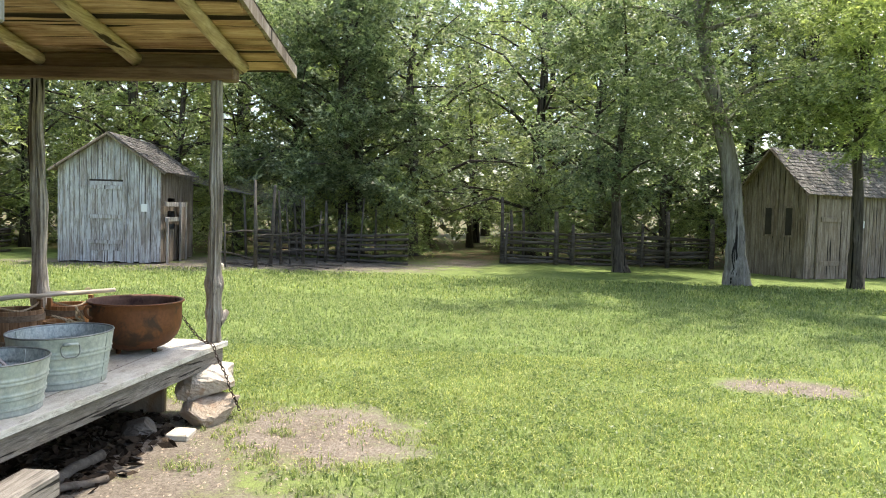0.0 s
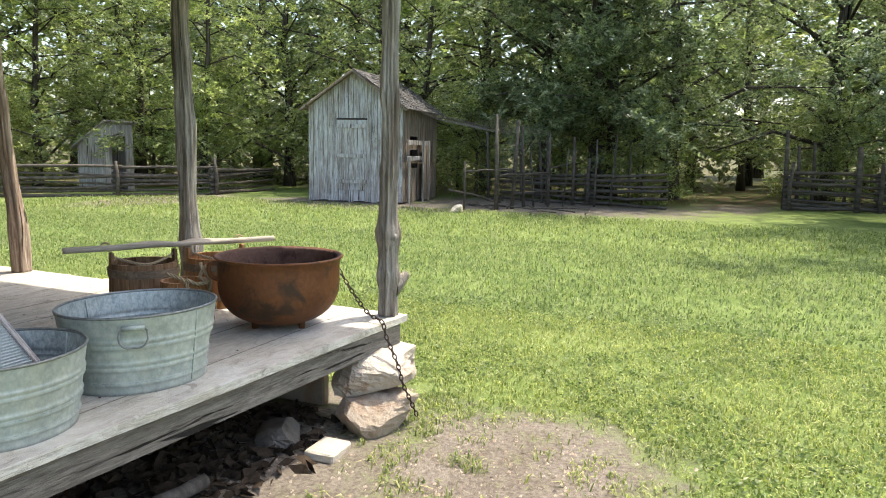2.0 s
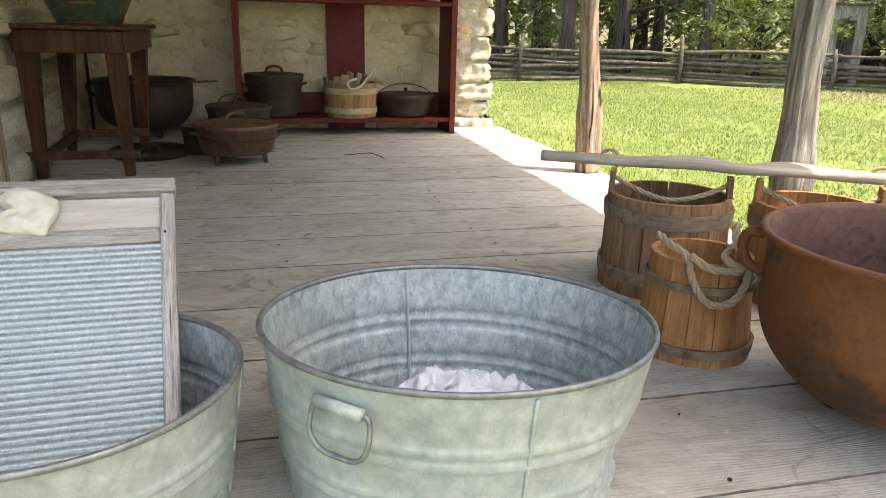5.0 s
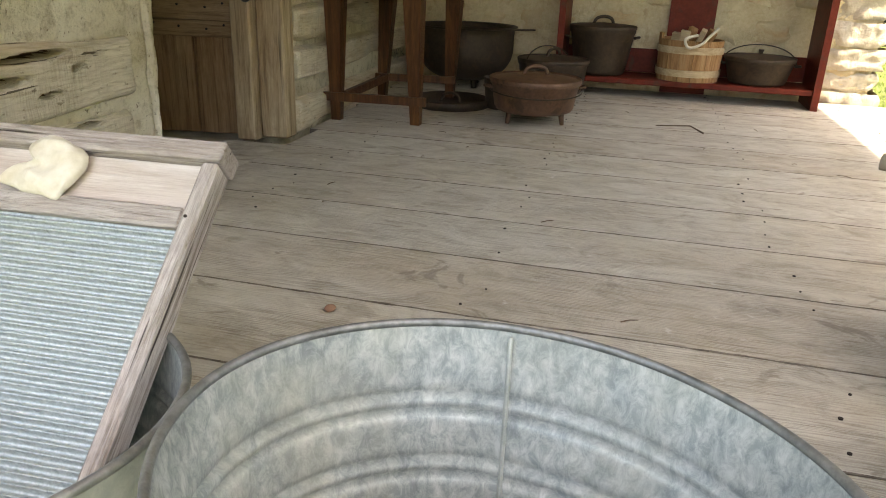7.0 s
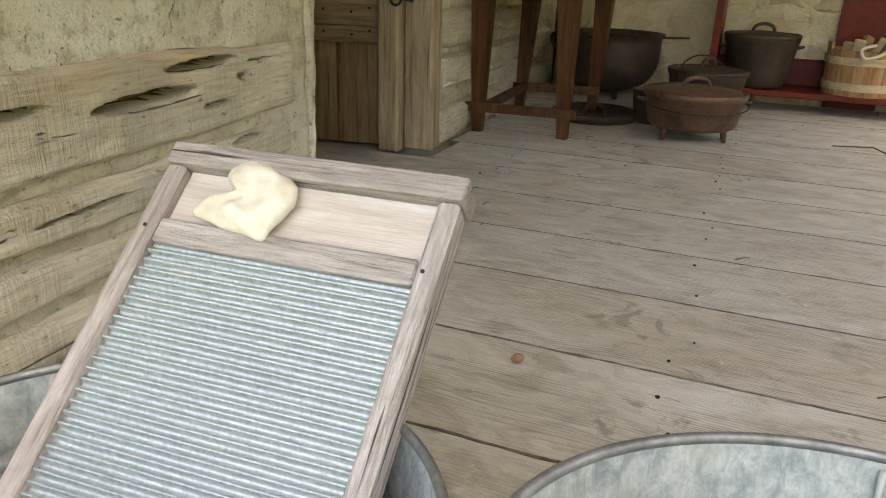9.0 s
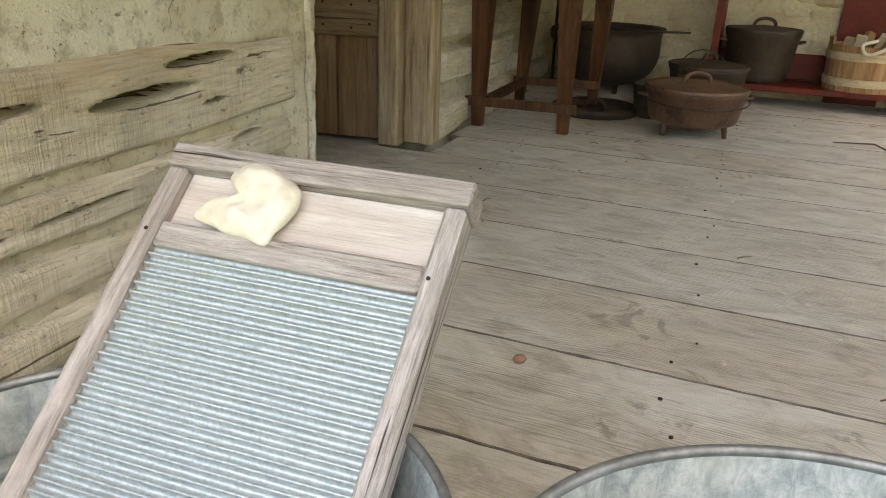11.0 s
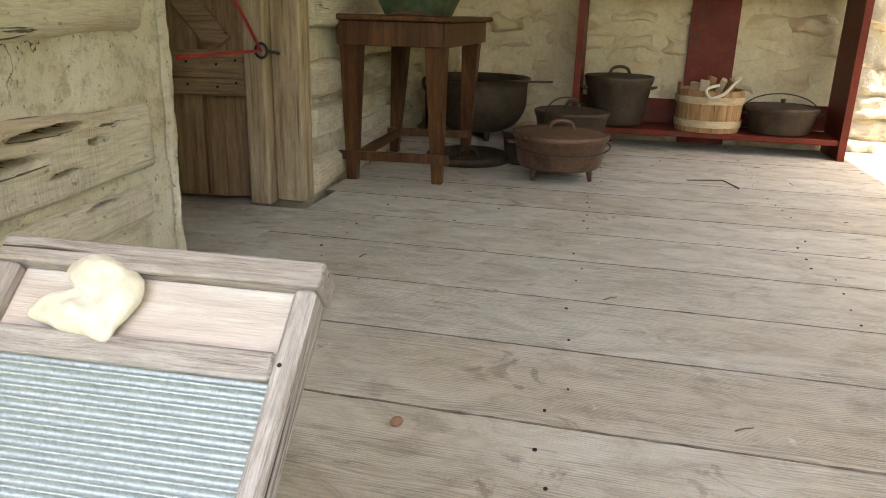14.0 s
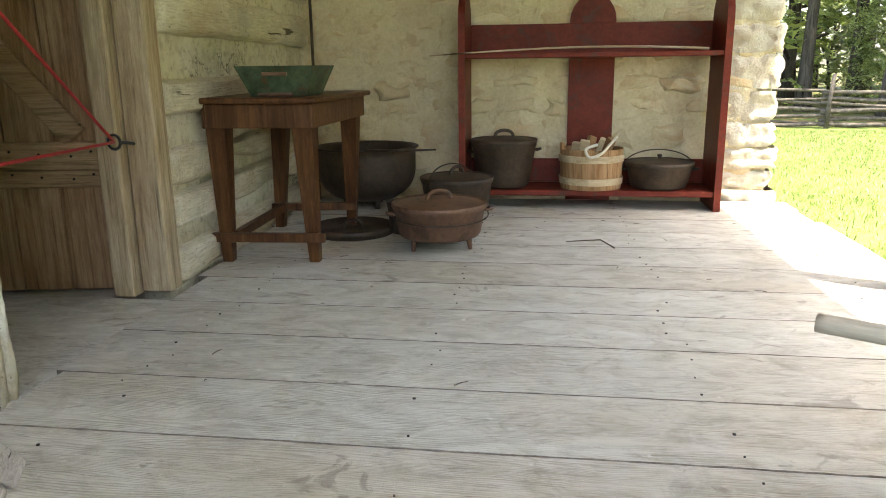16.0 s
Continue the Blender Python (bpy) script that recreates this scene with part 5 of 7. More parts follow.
for x in (-0.36, 0.33):
    Mesh().tube(strand([(x - 0.02, 0.0, 0.0), (x - 0.01, 0.0, 0.022), (x + 0.01, 0.0, 0.03), (x + 0.03, 0.01, 0.018), (x + 0.03, 0.02, -0.02)], 4), 0.005, 7).obj("rope_loop", m_rope, yoke, smooth=True)

# ---- far end of the porch: shelf and pots ----
SY0, SY1 = 4.19, 4.53
shelf = thing("red_shelf", "tall red-painted open wooden shelf against the stone wall", "shelf", (0, 0, 0))


def upright(x0, x1):
    mb = Mesh()
    ym, hy = (SY0 + SY1) / 2, (SY1 - SY0) / 2
    prof = [(SY0, 0.0), (SY0, 0.99)]
    for a in np.linspace(math.pi, 0, 13):
        prof.append((ym + hy * math.cos(a), 0.99 + 0.15 * math.sin(a)))
    prof += [(SY1, 0.0)]
    n = len(prof)
    mb.v = [(x0, y, z) for y, z in prof] + [(x1, y, z) for y, z in prof]
    mb.f = [tuple(range(n)), tuple(range(n, 2 * n))] + [(i, (i + 1) % n, n + (i + 1) % n, n + i) for i in range(n)]
    return mb


upright(0.765, 0.80).obj("side_panel", m_red, shelf)
upright(2.11, 2.145).obj("side_panel", m_red, shelf)
Mesh().box(0.801, 2.109, SY0 + 0.01, SY1 - 0.02, 0.075, 0.105, 0.004).obj("lower_board", m_red, shelf)
Mesh().box(0.801, 2.109, SY0 + 0.01, SY1 - 0.02, 0.80, 0.825, 0.004).obj("upper_board", m_red, shelf)
Mesh().box(0.801, 2.109, SY1 - 0.019, SY1 - 0.002, 0.826, 0.985, 0.003).obj("back_rail", m_red, shelf)
Mesh().box(0.801, 2.109, SY1 - 0.019, SY1 - 0.002, 0.106, 0.24, 0.003).obj("low_back_rail", m_red, shelf)
mb = Mesh()
prof = [(1.35, 0.0), (1.35, 1.0)] + [(1.475 + 0.125 * math.cos(a), 1.0 + 0.14 * math.sin(a)) for a in np.linspace(math.pi, 0, 13)] + [(1.6, 0.0)]
n = len(prof)
mb.v = [(x, SY1 - 0.0015, z) for x, z in prof] + [(x, SY1 + 0.018, z) for x, z in prof]
mb.f = [tuple(range(n)), tuple(range(n, 2 * n))] + [(i, (i + 1) % n, n + (i + 1) % n, n + i) for i in range(n)]
mb.obj("centre_board", m_red, shelf, "red centre board with a rounded top")
stick = Mesh().tube(strand([(0.62, 4.14, 0.815), (0.95, 4.2, 0.836), (1.35, 4.23, 0.85), (1.75, 4.26, 0.848), (2.05, 4.28, 0.836)], 6), [0.003 + 0.0045 * i / 24 for i in range(25)], 6, 0.3, 2).obj("bent_stick", m_pole, smooth=True)
tagged(stick, "long thin peeled stick lying on the red shelf", "stick")


def iron_pot(name, x, y, z, r, h, label, mat, legs=0, lid=True, bail=0, loop=True, rz=0, taper=0.9, lug=True, foot=0.0):
    pot = thing(name, label, "pot", (x, y, z + foot), rz, "cast iron pots")
    prof = [(0.001, 0), (r * taper * 0.86, 0), (r * taper * 0.95, h * 0.05), (r * taper, h * 0.15), (r * 0.985, h * 0.9), (r * 1.02, h * 0.94), (r * 1.02, h)]
    Mesh().lathe(prof, 56).obj("body", mat, pot, smooth=True)
    Mesh().lathe([(0.001, 0.012), (r * taper * 0.9, 0.015), (r * 0.96, h * 0.9), (r, h)], 48).obj("inside", mat, pot, smooth=True)
    if lid:
        lp = [(r * 1.04, h + 0.002), (r * 1.045, h + 0.016), (r * 1.015, h + 0.02), (r * 0.98, h + 0.013), (r * 0.9, h + 0.016), (r * 0.5, h + 0.028), (0.001, h + 0.034)]
        ld = Mesh().lathe(lp, 56).obj("lid", mat, pot, smooth=True)
        if loop:
            Mesh().tube(strand([(-0.055, 0, h + 0.026), (-0.04, 0, h + 0.055), (0, 0, h + 0.066), (0.04, 0, h + 0.055), (0.055, 0, h + 0.026)], 5), 0.0085, 8).obj("lid_loop", mat, ld, smooth=True)
        else:
            Mesh().tube([(0, 0, h + 0.03), (0, 0, h + 0.045), (0, 0, h + 0.055)], [0.008, 0.012, 0.014], 10).obj("lid_knob", mat, ld, smooth=True)
    for k in range(legs):
        a = 2 * math.pi * k / legs - 0.6
        Mesh().tube([(r * 0.66 * math.cos(a), r * 0.66 * math.sin(a), 0.02), (r * 0.72 * math.cos(a), r * 0.72 * math.sin(a), -foot)], [0.016, 0.009], 8).obj("leg", mat, pot, smooth=True)
    if lug:
        for s in (-1, 1):
            Mesh().tube(strand([(s * r * 0.99, -0.022, h * 0.8), (s * (r + 0.028), -0.014, h * 0.83), (s * (r + 0.028), 0.014, h * 0.83), (s * r * 0.99, 0.022, h * 0.8)], 3), 0.006, 6).obj("lug", mat, pot, smooth=True)
    if bail:
        pts = [(r * 1.08 * math.cos(a), 0.02 + 0.35 * bail * math.sin(a), h * 0.85 + bail * math.sin(a)) for a in np.linspace(math.pi, 0, 21)]
        Mesh().tube(pts, 0.0035, 6).obj("bail", m_iron, pot, smooth=True)
    return pot


iron_pot("dutch_oven", 0.785, 3.305, 0, 0.197, 0.13, "brown cast iron dutch oven on three legs with lid", m_iron_b, 3, True, 0, True, 20, 0.9, True, 0.05)
ob = Mesh().tube([(0.197 * 1.07 * math.cos(a), -0.197 * 1.07 * abs(math.sin(a)) * 0.98, 0.1 - 0.02 * math.sin(a)) for a in np.linspace(math.pi, 0, 21)], 0.003, 6)
ob.obj("bail", m_iron, bpy.data.objects["dutch_oven"], smooth=True)
iron_pot("small_dutch_oven", 0.785, 3.93, 0, 0.18, 0.16, "low black cast iron oven with two stacked lids", m_iron, 3, True, 0.1, True, 60, 0.9, True, 0.04)
iron_pot("spare_lid_pot", 0.585, 3.58, 0, 0.09, 0.15, "small black iron pot behind the dutch oven", m_iron, 0, False, 0, False, 0, 0.85, False, 0.0)
iron_pot("black_kettle", 1.0, 4.345, 0.105, 0.178, 0.245, "tall black iron kettle with a flat lid", m_iron, 0, True, 0, True, 15, 0.82, True)
iron_pot("black_oven", 1.845, 4.345, 0.105, 0.176, 0.125, "dark iron oven with lid knob and wire bail", m_iron, 0, True, 0.095, False, 0, 0.85, True)
lid = thing("flat_skillet_lid", "flat round dark iron lid lying on the deck", "lid", (0.335, 3.55, 0))
Mesh().lathe([(0.001, 0.0), (0.19, 0.0), (0.197, 0.035), (0.187, 0.04), (0.182, 0.014), (0.001, 0.018)], 56).obj("plate", m_iron, lid, smooth=True)
Mesh().tube(strand([(-0.05, 0, 0.014), (-0.035, 0, 0.05), (0, 0, 0.06), (0.035, 0, 0.05), (0.05, 0, 0.014)], 5), 0.007, 8).obj("lid_loop", m_iron, lid, smooth=True)
cauldron("iron_cauldron", 0.24, 4.24, 0.278, 0.30, "big dark iron cauldron behind the small table", 0.035, m_iron, m_iron, 40)
ladle = Mesh().tube([(0.3, 3.95, 0.345), (0.5, 3.9, 0.348), (0.68, 3.93, 0.352)], [0.009, 0.007, 0.005], 6).obj("long_handle", m_iron, smooth=True)
tagged(ladle, "long iron handle lying across the cauldron's rim", "ladle")

pale = bucket("peg_bucket", 1.48, 4.31, 0.165, 0.172, 0.215, "pale orange staved bucket full of wooden pegs", 0, (0.0, math.pi), m_stave_pale, m_hoop_pale, ((0.045, 0.018), (0.165, 0.018)), 15, 0.03, 1)
pale.matrix_basis = pose(1.48, 4.345, 0.105, 0, 0, 10)
for i, (px, py, pz, rx, ry) in enumerate(((-0.04, -0.03, 0.23, 12, 8), (0.0, 0.03, 0.245, -8, 20), (0.05, -0.02, 0.24, 22, -14), (0.1, 0.03, 0.235, 5, -30), (-0.08, 0.02, 0.215, -10, -5))):
    pg = Mesh().box(-0.025, 0.025, -0.015, 0.015, -0.1, 0.03, 0.004).obj("wooden_peg", m_stave_pale if i % 2 else m_hoop_pale, m=pose(1.48 + px, 4.345 + py, 0.105 + pz, rx, ry, i * 40))
    tagged(pg, "pale wooden peg standing in the staved bucket", "peg", "pegs in the bucket")
rl = Mesh().tube(strand([(1.5, 4.2, 0.35), (1.44, 4.16, 0.33), (1.46, 4.14, 0.29), (1.52, 4.14, 0.31), (1.56, 4.17, 0.35), (1.6, 4.2, 0.39)], 6), 0.008, 7).obj("rope_coil", m_rope_w, smooth=True)
tagged(rl, "loop of pale rope on the peg bucket", "rope")

# ---- small table with bowl ----
table = thing("small_table", "dark stained wooden side table with splayed tapering legs", "table")
TX0, TX1, TY0, TY1, TZ = -0.075, 0.375, 2.90, 3.72, 0.655
Mesh().box(TX0 - 0.02, TX1 + 0.02, TY0 - 0.02, TY1 + 0.02, TZ - 0.022, TZ, 0.005).obj("tabletop", m_table, table)
for x0, x1, y0, y1 in ((TX0 + 0.02, TX1 - 0.02, TY0 + 0.012, TY0 + 0.032), (TX0 + 0.02, TX1 - 0.02, TY1 - 0.032, TY1 - 0.012), (TX0 + 0.005, TX0 + 0.0195, TY0 + 0.012, TY1 - 0.012), (TX1 - 0.0195, TX1 - 0.005, TY0 + 0.012, TY1 - 0.012)):
    Mesh().box(x0, x1, y0, y1, TZ - 0.115, TZ - 0.0225, 0.003).obj("apron", m_table, table)
feet = {}
for i, (tx, ty, bx, by) in enumerate(((TX0 + 0.05, TY0 + 0.065, -0.035, 2.985), (TX1 - 0.06, TY0 + 0.065, 0.32, 3.01), (TX1 - 0.06, TY1 - 0.065, 0.29, 3.70), (TX0 + 0.05, TY1 - 0.065, -0.06, 3.65))):
    mb = Mesh()
    a, b = 0.042, 0.02
    top = [(tx - a, ty - a, TZ - 0.023), (tx + a, ty - a, TZ - 0.023), (tx + a, ty + a, TZ - 0.023), (tx - a, ty + a, TZ - 0.023)]
    bot = [(bx - b, by - b, 0), (bx + b, by - b, 0), (bx + b, by + b, 0), (bx - b, by + b, 0)]
    mb.add(bot + top, [(0, 1, 2, 3), (4, 5, 6, 7), (0, 1, 5, 4), (1, 2, 6, 5), (2, 3, 7, 6), (3, 0, 4, 7)]).obj("leg", m_table, table)
    feet[i] = (bx, by)
for a, b, ex in ((0, 1, 0.05), (3, 2, 0.03), (0, 3, 0.0)):
    p, q = Vector((*feet[a], 0.105)), Vector((*feet[b], 0.105))
    d = (q - p).normalized()
    s = Vector((-d.y, d.x, 0)) * 0.032
    p, q = p - d * ex - s, q + d * ex - s
    mb = Mesh()
    h, t = Vector((0, 0, 0.018)), Vector((-d.y, d.x, 0)) * 0.012
    mb.add([p - h - t, q - h - t, q - h + t, p - h + t, p + h - t, q + h - t, q + h + t, p + h + t], [(0, 1, 2, 3), (4, 5, 6, 7), (0, 1, 5, 4), (1, 2, 6, 5), (2, 3, 7, 6), (3, 0, 4, 7)]).obj("stretcher", m_table, table)
bowl = thing("dough_trough", "square green patinated metal basin on the table", "basin", (0.2, 3.13, TZ))
mb = Mesh()


def sq(hx, hy, z):
    return [(-hx, -hy, z), (hx, -hy, z), (hx, hy, z), (-hx, hy, z)]


mb.v = sq(0.112, 0.1, 0.0) + sq(0.158, 0.142, 0.115) + sq(0.151, 0.135, 0.115) + sq(0.106, 0.094, 0.01)
mb.f = [(0, 1, 2, 3), (12, 13, 14, 15)] + [(k, (k + 1) % 4, 4 + (k + 1) % 4, 4 + k) for k in range(4)] + [(4 + k, 4 + (k + 1) % 4, 8 + (k + 1) % 4, 8 + k) for k in range(4)] + [(8 + k, 8 + (k + 1) % 4, 12 + (k + 1) % 4, 12 + k) for k in range(4)]
mb.obj("shell", m_patina, bowl)
Mesh().box(-0.05, 0.05, -0.14, -0.128, 0.078, 0.092, 0.002).obj("label_plate", m_iron_b, bowl)
Mesh().box(-0.08, 0.06, -0.115, -0.101, 0.0005, 0.014, 0.003).obj("foot_strip", m_iron_b, bowl)
pole = Mesh().tube([(-0.1, 4.42, 0.0), (-0.105, 4.44, 0.9), (-0.11, 4.45, 1.9)], 0.009, 8, 0.1, 1).obj("iron_rod", m_iron, smooth=True)
tagged(pole, "thin black iron rod standing in the corner", "rod")

def leaves(n, centers, spread, size, seed, flat=0.5):
    """Many small leaf blades scattered round the given centres."""
    g = np.random.default_rng(seed)
    c = np.array(centers)[g.integers(0, len(centers), n)]
    d = g.normal(size=(n, 3)) * np.array(spread)
    p = c + d
    p[:, 2] -= 0.15 * np.abs(d[:, 0])
    a = g.uniform(0, 2 * np.pi, n)
    tilt = g.normal(0, flat, n)
    u = np.stack([np.cos(a) * np.cos(tilt), np.sin(a) * np.cos(tilt), np.sin(tilt) - 0.25], 1)
    u /= np.linalg.norm(u, axis=1)[:, None]
    w = np.cross(u, g.normal(size=(n, 3)))
    w /= np.linalg.norm(w, axis=1)[:, None]
    s = g.uniform(0.6, 1.3, n)[:, None] * size
    v = np.stack([p - u * s, p + w * s * 0.45, p + u * s, p - w * s * 0.45], 1).reshape(-1, 3)
    i = np.arange(n)[:, None] * 4 + np.arange(4)[None]
    return v.tolist(), i.tolist()


def sprays(n, centers, spread, size, seed, twig=0.34):
    """Leaves in loose flat sprays: short drooping twigs round the given centres, each with its own tilt."""
    g = np.random.default_rng(seed)
    per = 22
    m = max(1, n // per)
    c = np.array(centers)[g.integers(0, len(centers), m)] + g.normal(size=(m, 3)) * np.array(spread)
    a = g.uniform(0, 2 * np.pi, m)
    d = np.stack([np.cos(a), np.sin(a), g.normal(-0.25, 0.3, m)], 1)
    up = np.stack([g.normal(0, 0.55, m), g.normal(0, 0.55, m), np.ones(m)], 1)
    up /= np.linalg.norm(up, axis=1)[:, None]
    side = np.cross(up, d)
    side /= np.linalg.norm(side, axis=1)[:, None]
    c, d, up, side = (np.repeat(q, per, 0) for q in (c, d, up, side))
    n = m * per
    t = g.uniform(-0.3, 1.0, n)
    p = c + d * (t * twig)[:, None] + side * g.normal(0, 0.05, n)[:, None] + up * g.normal(0, 0.03, n)[:, None]
    p[:, 2] -= 0.12 * np.clip(t, 0, 1) ** 2
    b = g.uniform(-1.2, 1.2, n) + np.where(g.random(n) < 0.5, 0.8, -0.8)
    u = d * np.cos(b)[:, None] + side * np.sin(b)[:, None] + g.normal(size=(n, 3)) * 0.22
    u /= np.linalg.norm(u, axis=1)[:, None]
    w = np.cross(up + g.normal(size=(n, 3)) * 0.35, u)
    w /= np.linalg.norm(w, axis=1)[:, None]
    s = g.uniform(0.6, 1.35, n)[:, None] * size
    v = np.stack([p - w * s * 0.5, p + w * s * 0.5, p + u * s * 2.0], 1).reshape(-1, 3)
    i = np.arange(n)[:, None] * 3 + np.arange(3)[None]
    return v.tolist(), i.tolist()


# ---- stones and clutter under the porch ----
for sx, sy, sz, x, y, z, rz, seed, label, mt in (
        (0.44, 0.32, 0.2, 2.36, 0.11, -0.255, 8, 1, "large squared stone propping up the porch corner", m_rock),
        (0.36, 0.3, 0.2, 2.22, 0.04, -0.435, -12, 2, "broad broken stone under the porch corner", m_rock),
        (0.22, 0.2, 0.22, 2.43, 0.16, -0.44, 40, 7, "brown stone half under the porch corner", m_rock),
        (0.26, 0.2, 0.12, 1.88, 0.36, -0.47, 30, 3, "low grey stone lying under the porch", m_rock_shaded),
        (0.2, 0.17, 0.14, 1.9, 0.85, -0.44, 70, 4, "dark stone behind the porch footing", m_rock),
        (0.34, 0.26, 0.2, 14.4, 4.6, -0.5, 15, 5, "pale boulder on the bare earth by the pen", m_stone_w)):
    me = rock_mesh(sx, sy, sz, seed)
    me.materials.append(mt)
    r_ = new("stone", me)
    r_.matrix_basis = pose(x, y, z, 0, 0, rz)
    tagged(r_, label, "stone", "stones")
br = Mesh().box(-0.1, 0.1, -0.07, 0.07, -0.022, 0.022, 0.008).obj("pale_brick", m_stone_w, m=pose(1.85, 0.07, -0.48, 3, 3, 6))
tagged(br, "pale worn brick lying on the bare earth", "brick")
for i, (a, b, r_) in enumerate((((0.6, 0.35, -0.45), (1.32, 0.3, -0.44), 0.03), ((0.5, 0.5, -0.46), (1.05, 0.12, -0.47), 0.022), ((1.13, 0.22, -0.48), (1.2, 0.05, -0.485), 0.009))):
    p, q = Vector(a), Vector(b)
    lg = Mesh().tube([p.lerp(q, t / 6) + Vector((0, 0, 0.01 * math.sin(t * 2))) for t in range(7)], r_, 8, 0.3, i).obj("old_stick", m_rail, smooth=True)
    tagged(lg, "old weathered stick lying on earth under the porch", "stick", "sticks under the porch")
st = Mesh().box(-0.5, 0.17, -0.16, 0.0, -0.21, -0.10, 0.012).obj("step_plank", m_rim)
tagged(st, "grey end of a thick step plank by the porch", "step")
stp = Mesh().box(-0.4, -0.15, -0.15, 0.0, -0.5, -0.211, 0.012).obj("step_block", m_rail)
tagged(stp, "weathered wooden block carrying the step plank", "block")


# Dark leaves added over the earth here paint the deck's shade onto it.
shade_rng = random.Random(41)
lit_v, lit_f = leaves(2600, [(shade_rng.uniform(-0.1, 2.25), shade_rng.uniform(0.12, 1.5), ground_z(1, 0.4) + 0.016) for _ in range(700)], (0.05, 0.05, 0.006), 0.05, 5, 0.16)
lit = raw("leaf_litter", lit_v, lit_f, m_shade_leaf)
tagged(lit, "dark leaves added to paint the shade under the porch", "leaf litter", kind="stuff")

# ---- sheds ----
def shed(name, label, origin, rz, w, l, eave, peak, mat, board_w, door, holes_side, seed, rows, over=0.16):
    """A gabled board shed. The gable lies in x = 0 from y = 0 to y = -w; the body goes back along +x."""
    s = thing(name, label, "shed", m=pose(*origin, 0, 0, rz))
    rr = random.Random(seed)

    def top(y):
        return eave + (peak - eave) * (1 - abs((-y) - w / 2) / (w / 2))

    y = 0.0
    while y > -w + 0.01:
        bw = min(board_w * rr.uniform(0.8, 1.2), y + w)
        ya, yb = y - 0.007, y - bw + 0.007
        if not (door and door[0] > (ya + yb) / 2 > door[1]):
            spans = [(0.02 + rr.uniform(0, 0.04), None)]
        else:
            spans = [(door[3] + 0.01, None)]
        for z0, _ in spans:
            d = rr.uniform(0, 0.012)
            mb = Mesh()
            mb.v = [(-d, ya, z0), (-d, yb, z0), (-d, yb, top(yb) - 0.02), (-d, ya, top(ya) - 0.02)] + [(0.03, ya, z0), (0.03, yb, z0), (0.03, yb, top(yb) - 0.02), (0.03, ya, top(ya) - 0.02)]
            if ya > -w / 2 > yb:
                mb.v[2:4] = [(-d, yb, top(yb) - 0.02), (-d, ya, top(ya) - 0.02)]
            mb.f = [(0, 1, 2, 3), (4, 5, 6, 7), (0, 1, 5, 4), (1, 2, 6, 5), (2, 3, 7, 6), (3, 0, 4, 7)]
            mb.obj("gable_board", mat, s)
        y -= bw
    x = 0.035
    while x < l:
        bw = min(board_w * rr.uniform(0.8, 1.2), l - x)
        d = rr.uniform(0, 0.012)
        cut = [(0.02 + rr.uniform(0, 0.04), eave)]
        for hx0, hx1, hz0, hz1 in holes_side:
            if hx0 < x + bw / 2 < hx1:
                nc = []
                for a, b in cut:
                    if hz0 > a and hz1 < b:
                        nc += [(a, hz0), (hz1, b)]
                    else:
                        nc.append((a, b))
                cut = nc
        for a, b in cut:
            Mesh().box(x + 0.006, x + bw - 0.006, -w - d, -w + 0.025, a, b, 0.003).obj("side_board", mat if not holes_side else m_shed_b, s)
        x += bw
    Mesh().box(0.04, l, -0.03, 0.0, 0.0, eave, 0.004).obj("far_side", mat, s)
    Mesh().box(l - 0.03, l, -w + 0.03, -0.035, 0.0, eave + 0.1, 0.004).obj("back_wall", mat, s)
    # Floor sheet in near-black, the shed's indoor shade painted on.
    Mesh().add([(0.1, -w + 0.1, 0.03), (l - 0.1, -w + 0.1, 0.03), (l - 0.1, -0.1, 0.03), (0.1, -0.1, 0.03)], [(0, 1, 2, 3)]).obj("earth_floor", m_dark, s)
    sl = (peak - eave) / (w / 2)
    ang = math.atan(sl)
    for side in (-1, 1):
        L_ = (w / 2 + over) / math.cos(ang)
        base = Mesh()
        yc = -w / 2
        y_e = yc + side * (w / 2 + over)
        z_e = peak - sl * (w / 2 + over)
        base.v = [(-over, yc, peak), (l + over, yc, peak), (l + over, y_e, z_e), (-over, y_e, z_e)] + [(-over, yc, peak + 0.03), (l + over, yc, peak + 0.03), (l + over, y_e, z_e + 0.03), (-over, y_e, z_e + 0.03)]
        base.f = [(0, 1, 2, 3), (4, 5, 6, 7), (0, 1, 5, 4), (1, 2, 6, 5), (2, 3, 7, 6), (3, 0, 4, 7)]
        slope = base.obj("roof", m_shed_b, s)
        if side < 0:
            for r in range(rows):
                t0 = r / rows
                xx = -over - rr.uniform(0, 0.1)
                while xx < l + over:
                    sw = rr.uniform(0.1, 0.2)
                    t1 = t0 + 1.35 / rows + rr.uniform(-0.01, 0.02)
                    ya, yb = yc + side * t0 * (w / 2 + over), yc + side * min(1.03, t1) * (w / 2 + over)
                    za = peak + 0.035 - sl * t0 * (w / 2 + over)
                    zb_ = peak + 0.052 + rr.uniform(0, 0.015) - sl * min(1.03, t1) * (w / 2 + over)
                    mb = Mesh()
                    x1 = min(xx + sw, l + over + 0.02)
                    mb.v = [(xx, ya, za), (x1 - 0.005, ya, za), (x1 - 0.005, yb, zb_), (xx, yb, zb_ + rr.uniform(-0.006, 0.01)), (xx, yb, zb_ - 0.018), (x1 - 0.005, yb, zb_ - 0.018)]
                    mb.f = [(0, 1, 2, 3), (3, 2, 5, 4), (0, 3, 4), (1, 5, 2)]
                    mb.obj("shingle", m_shingle, slope)
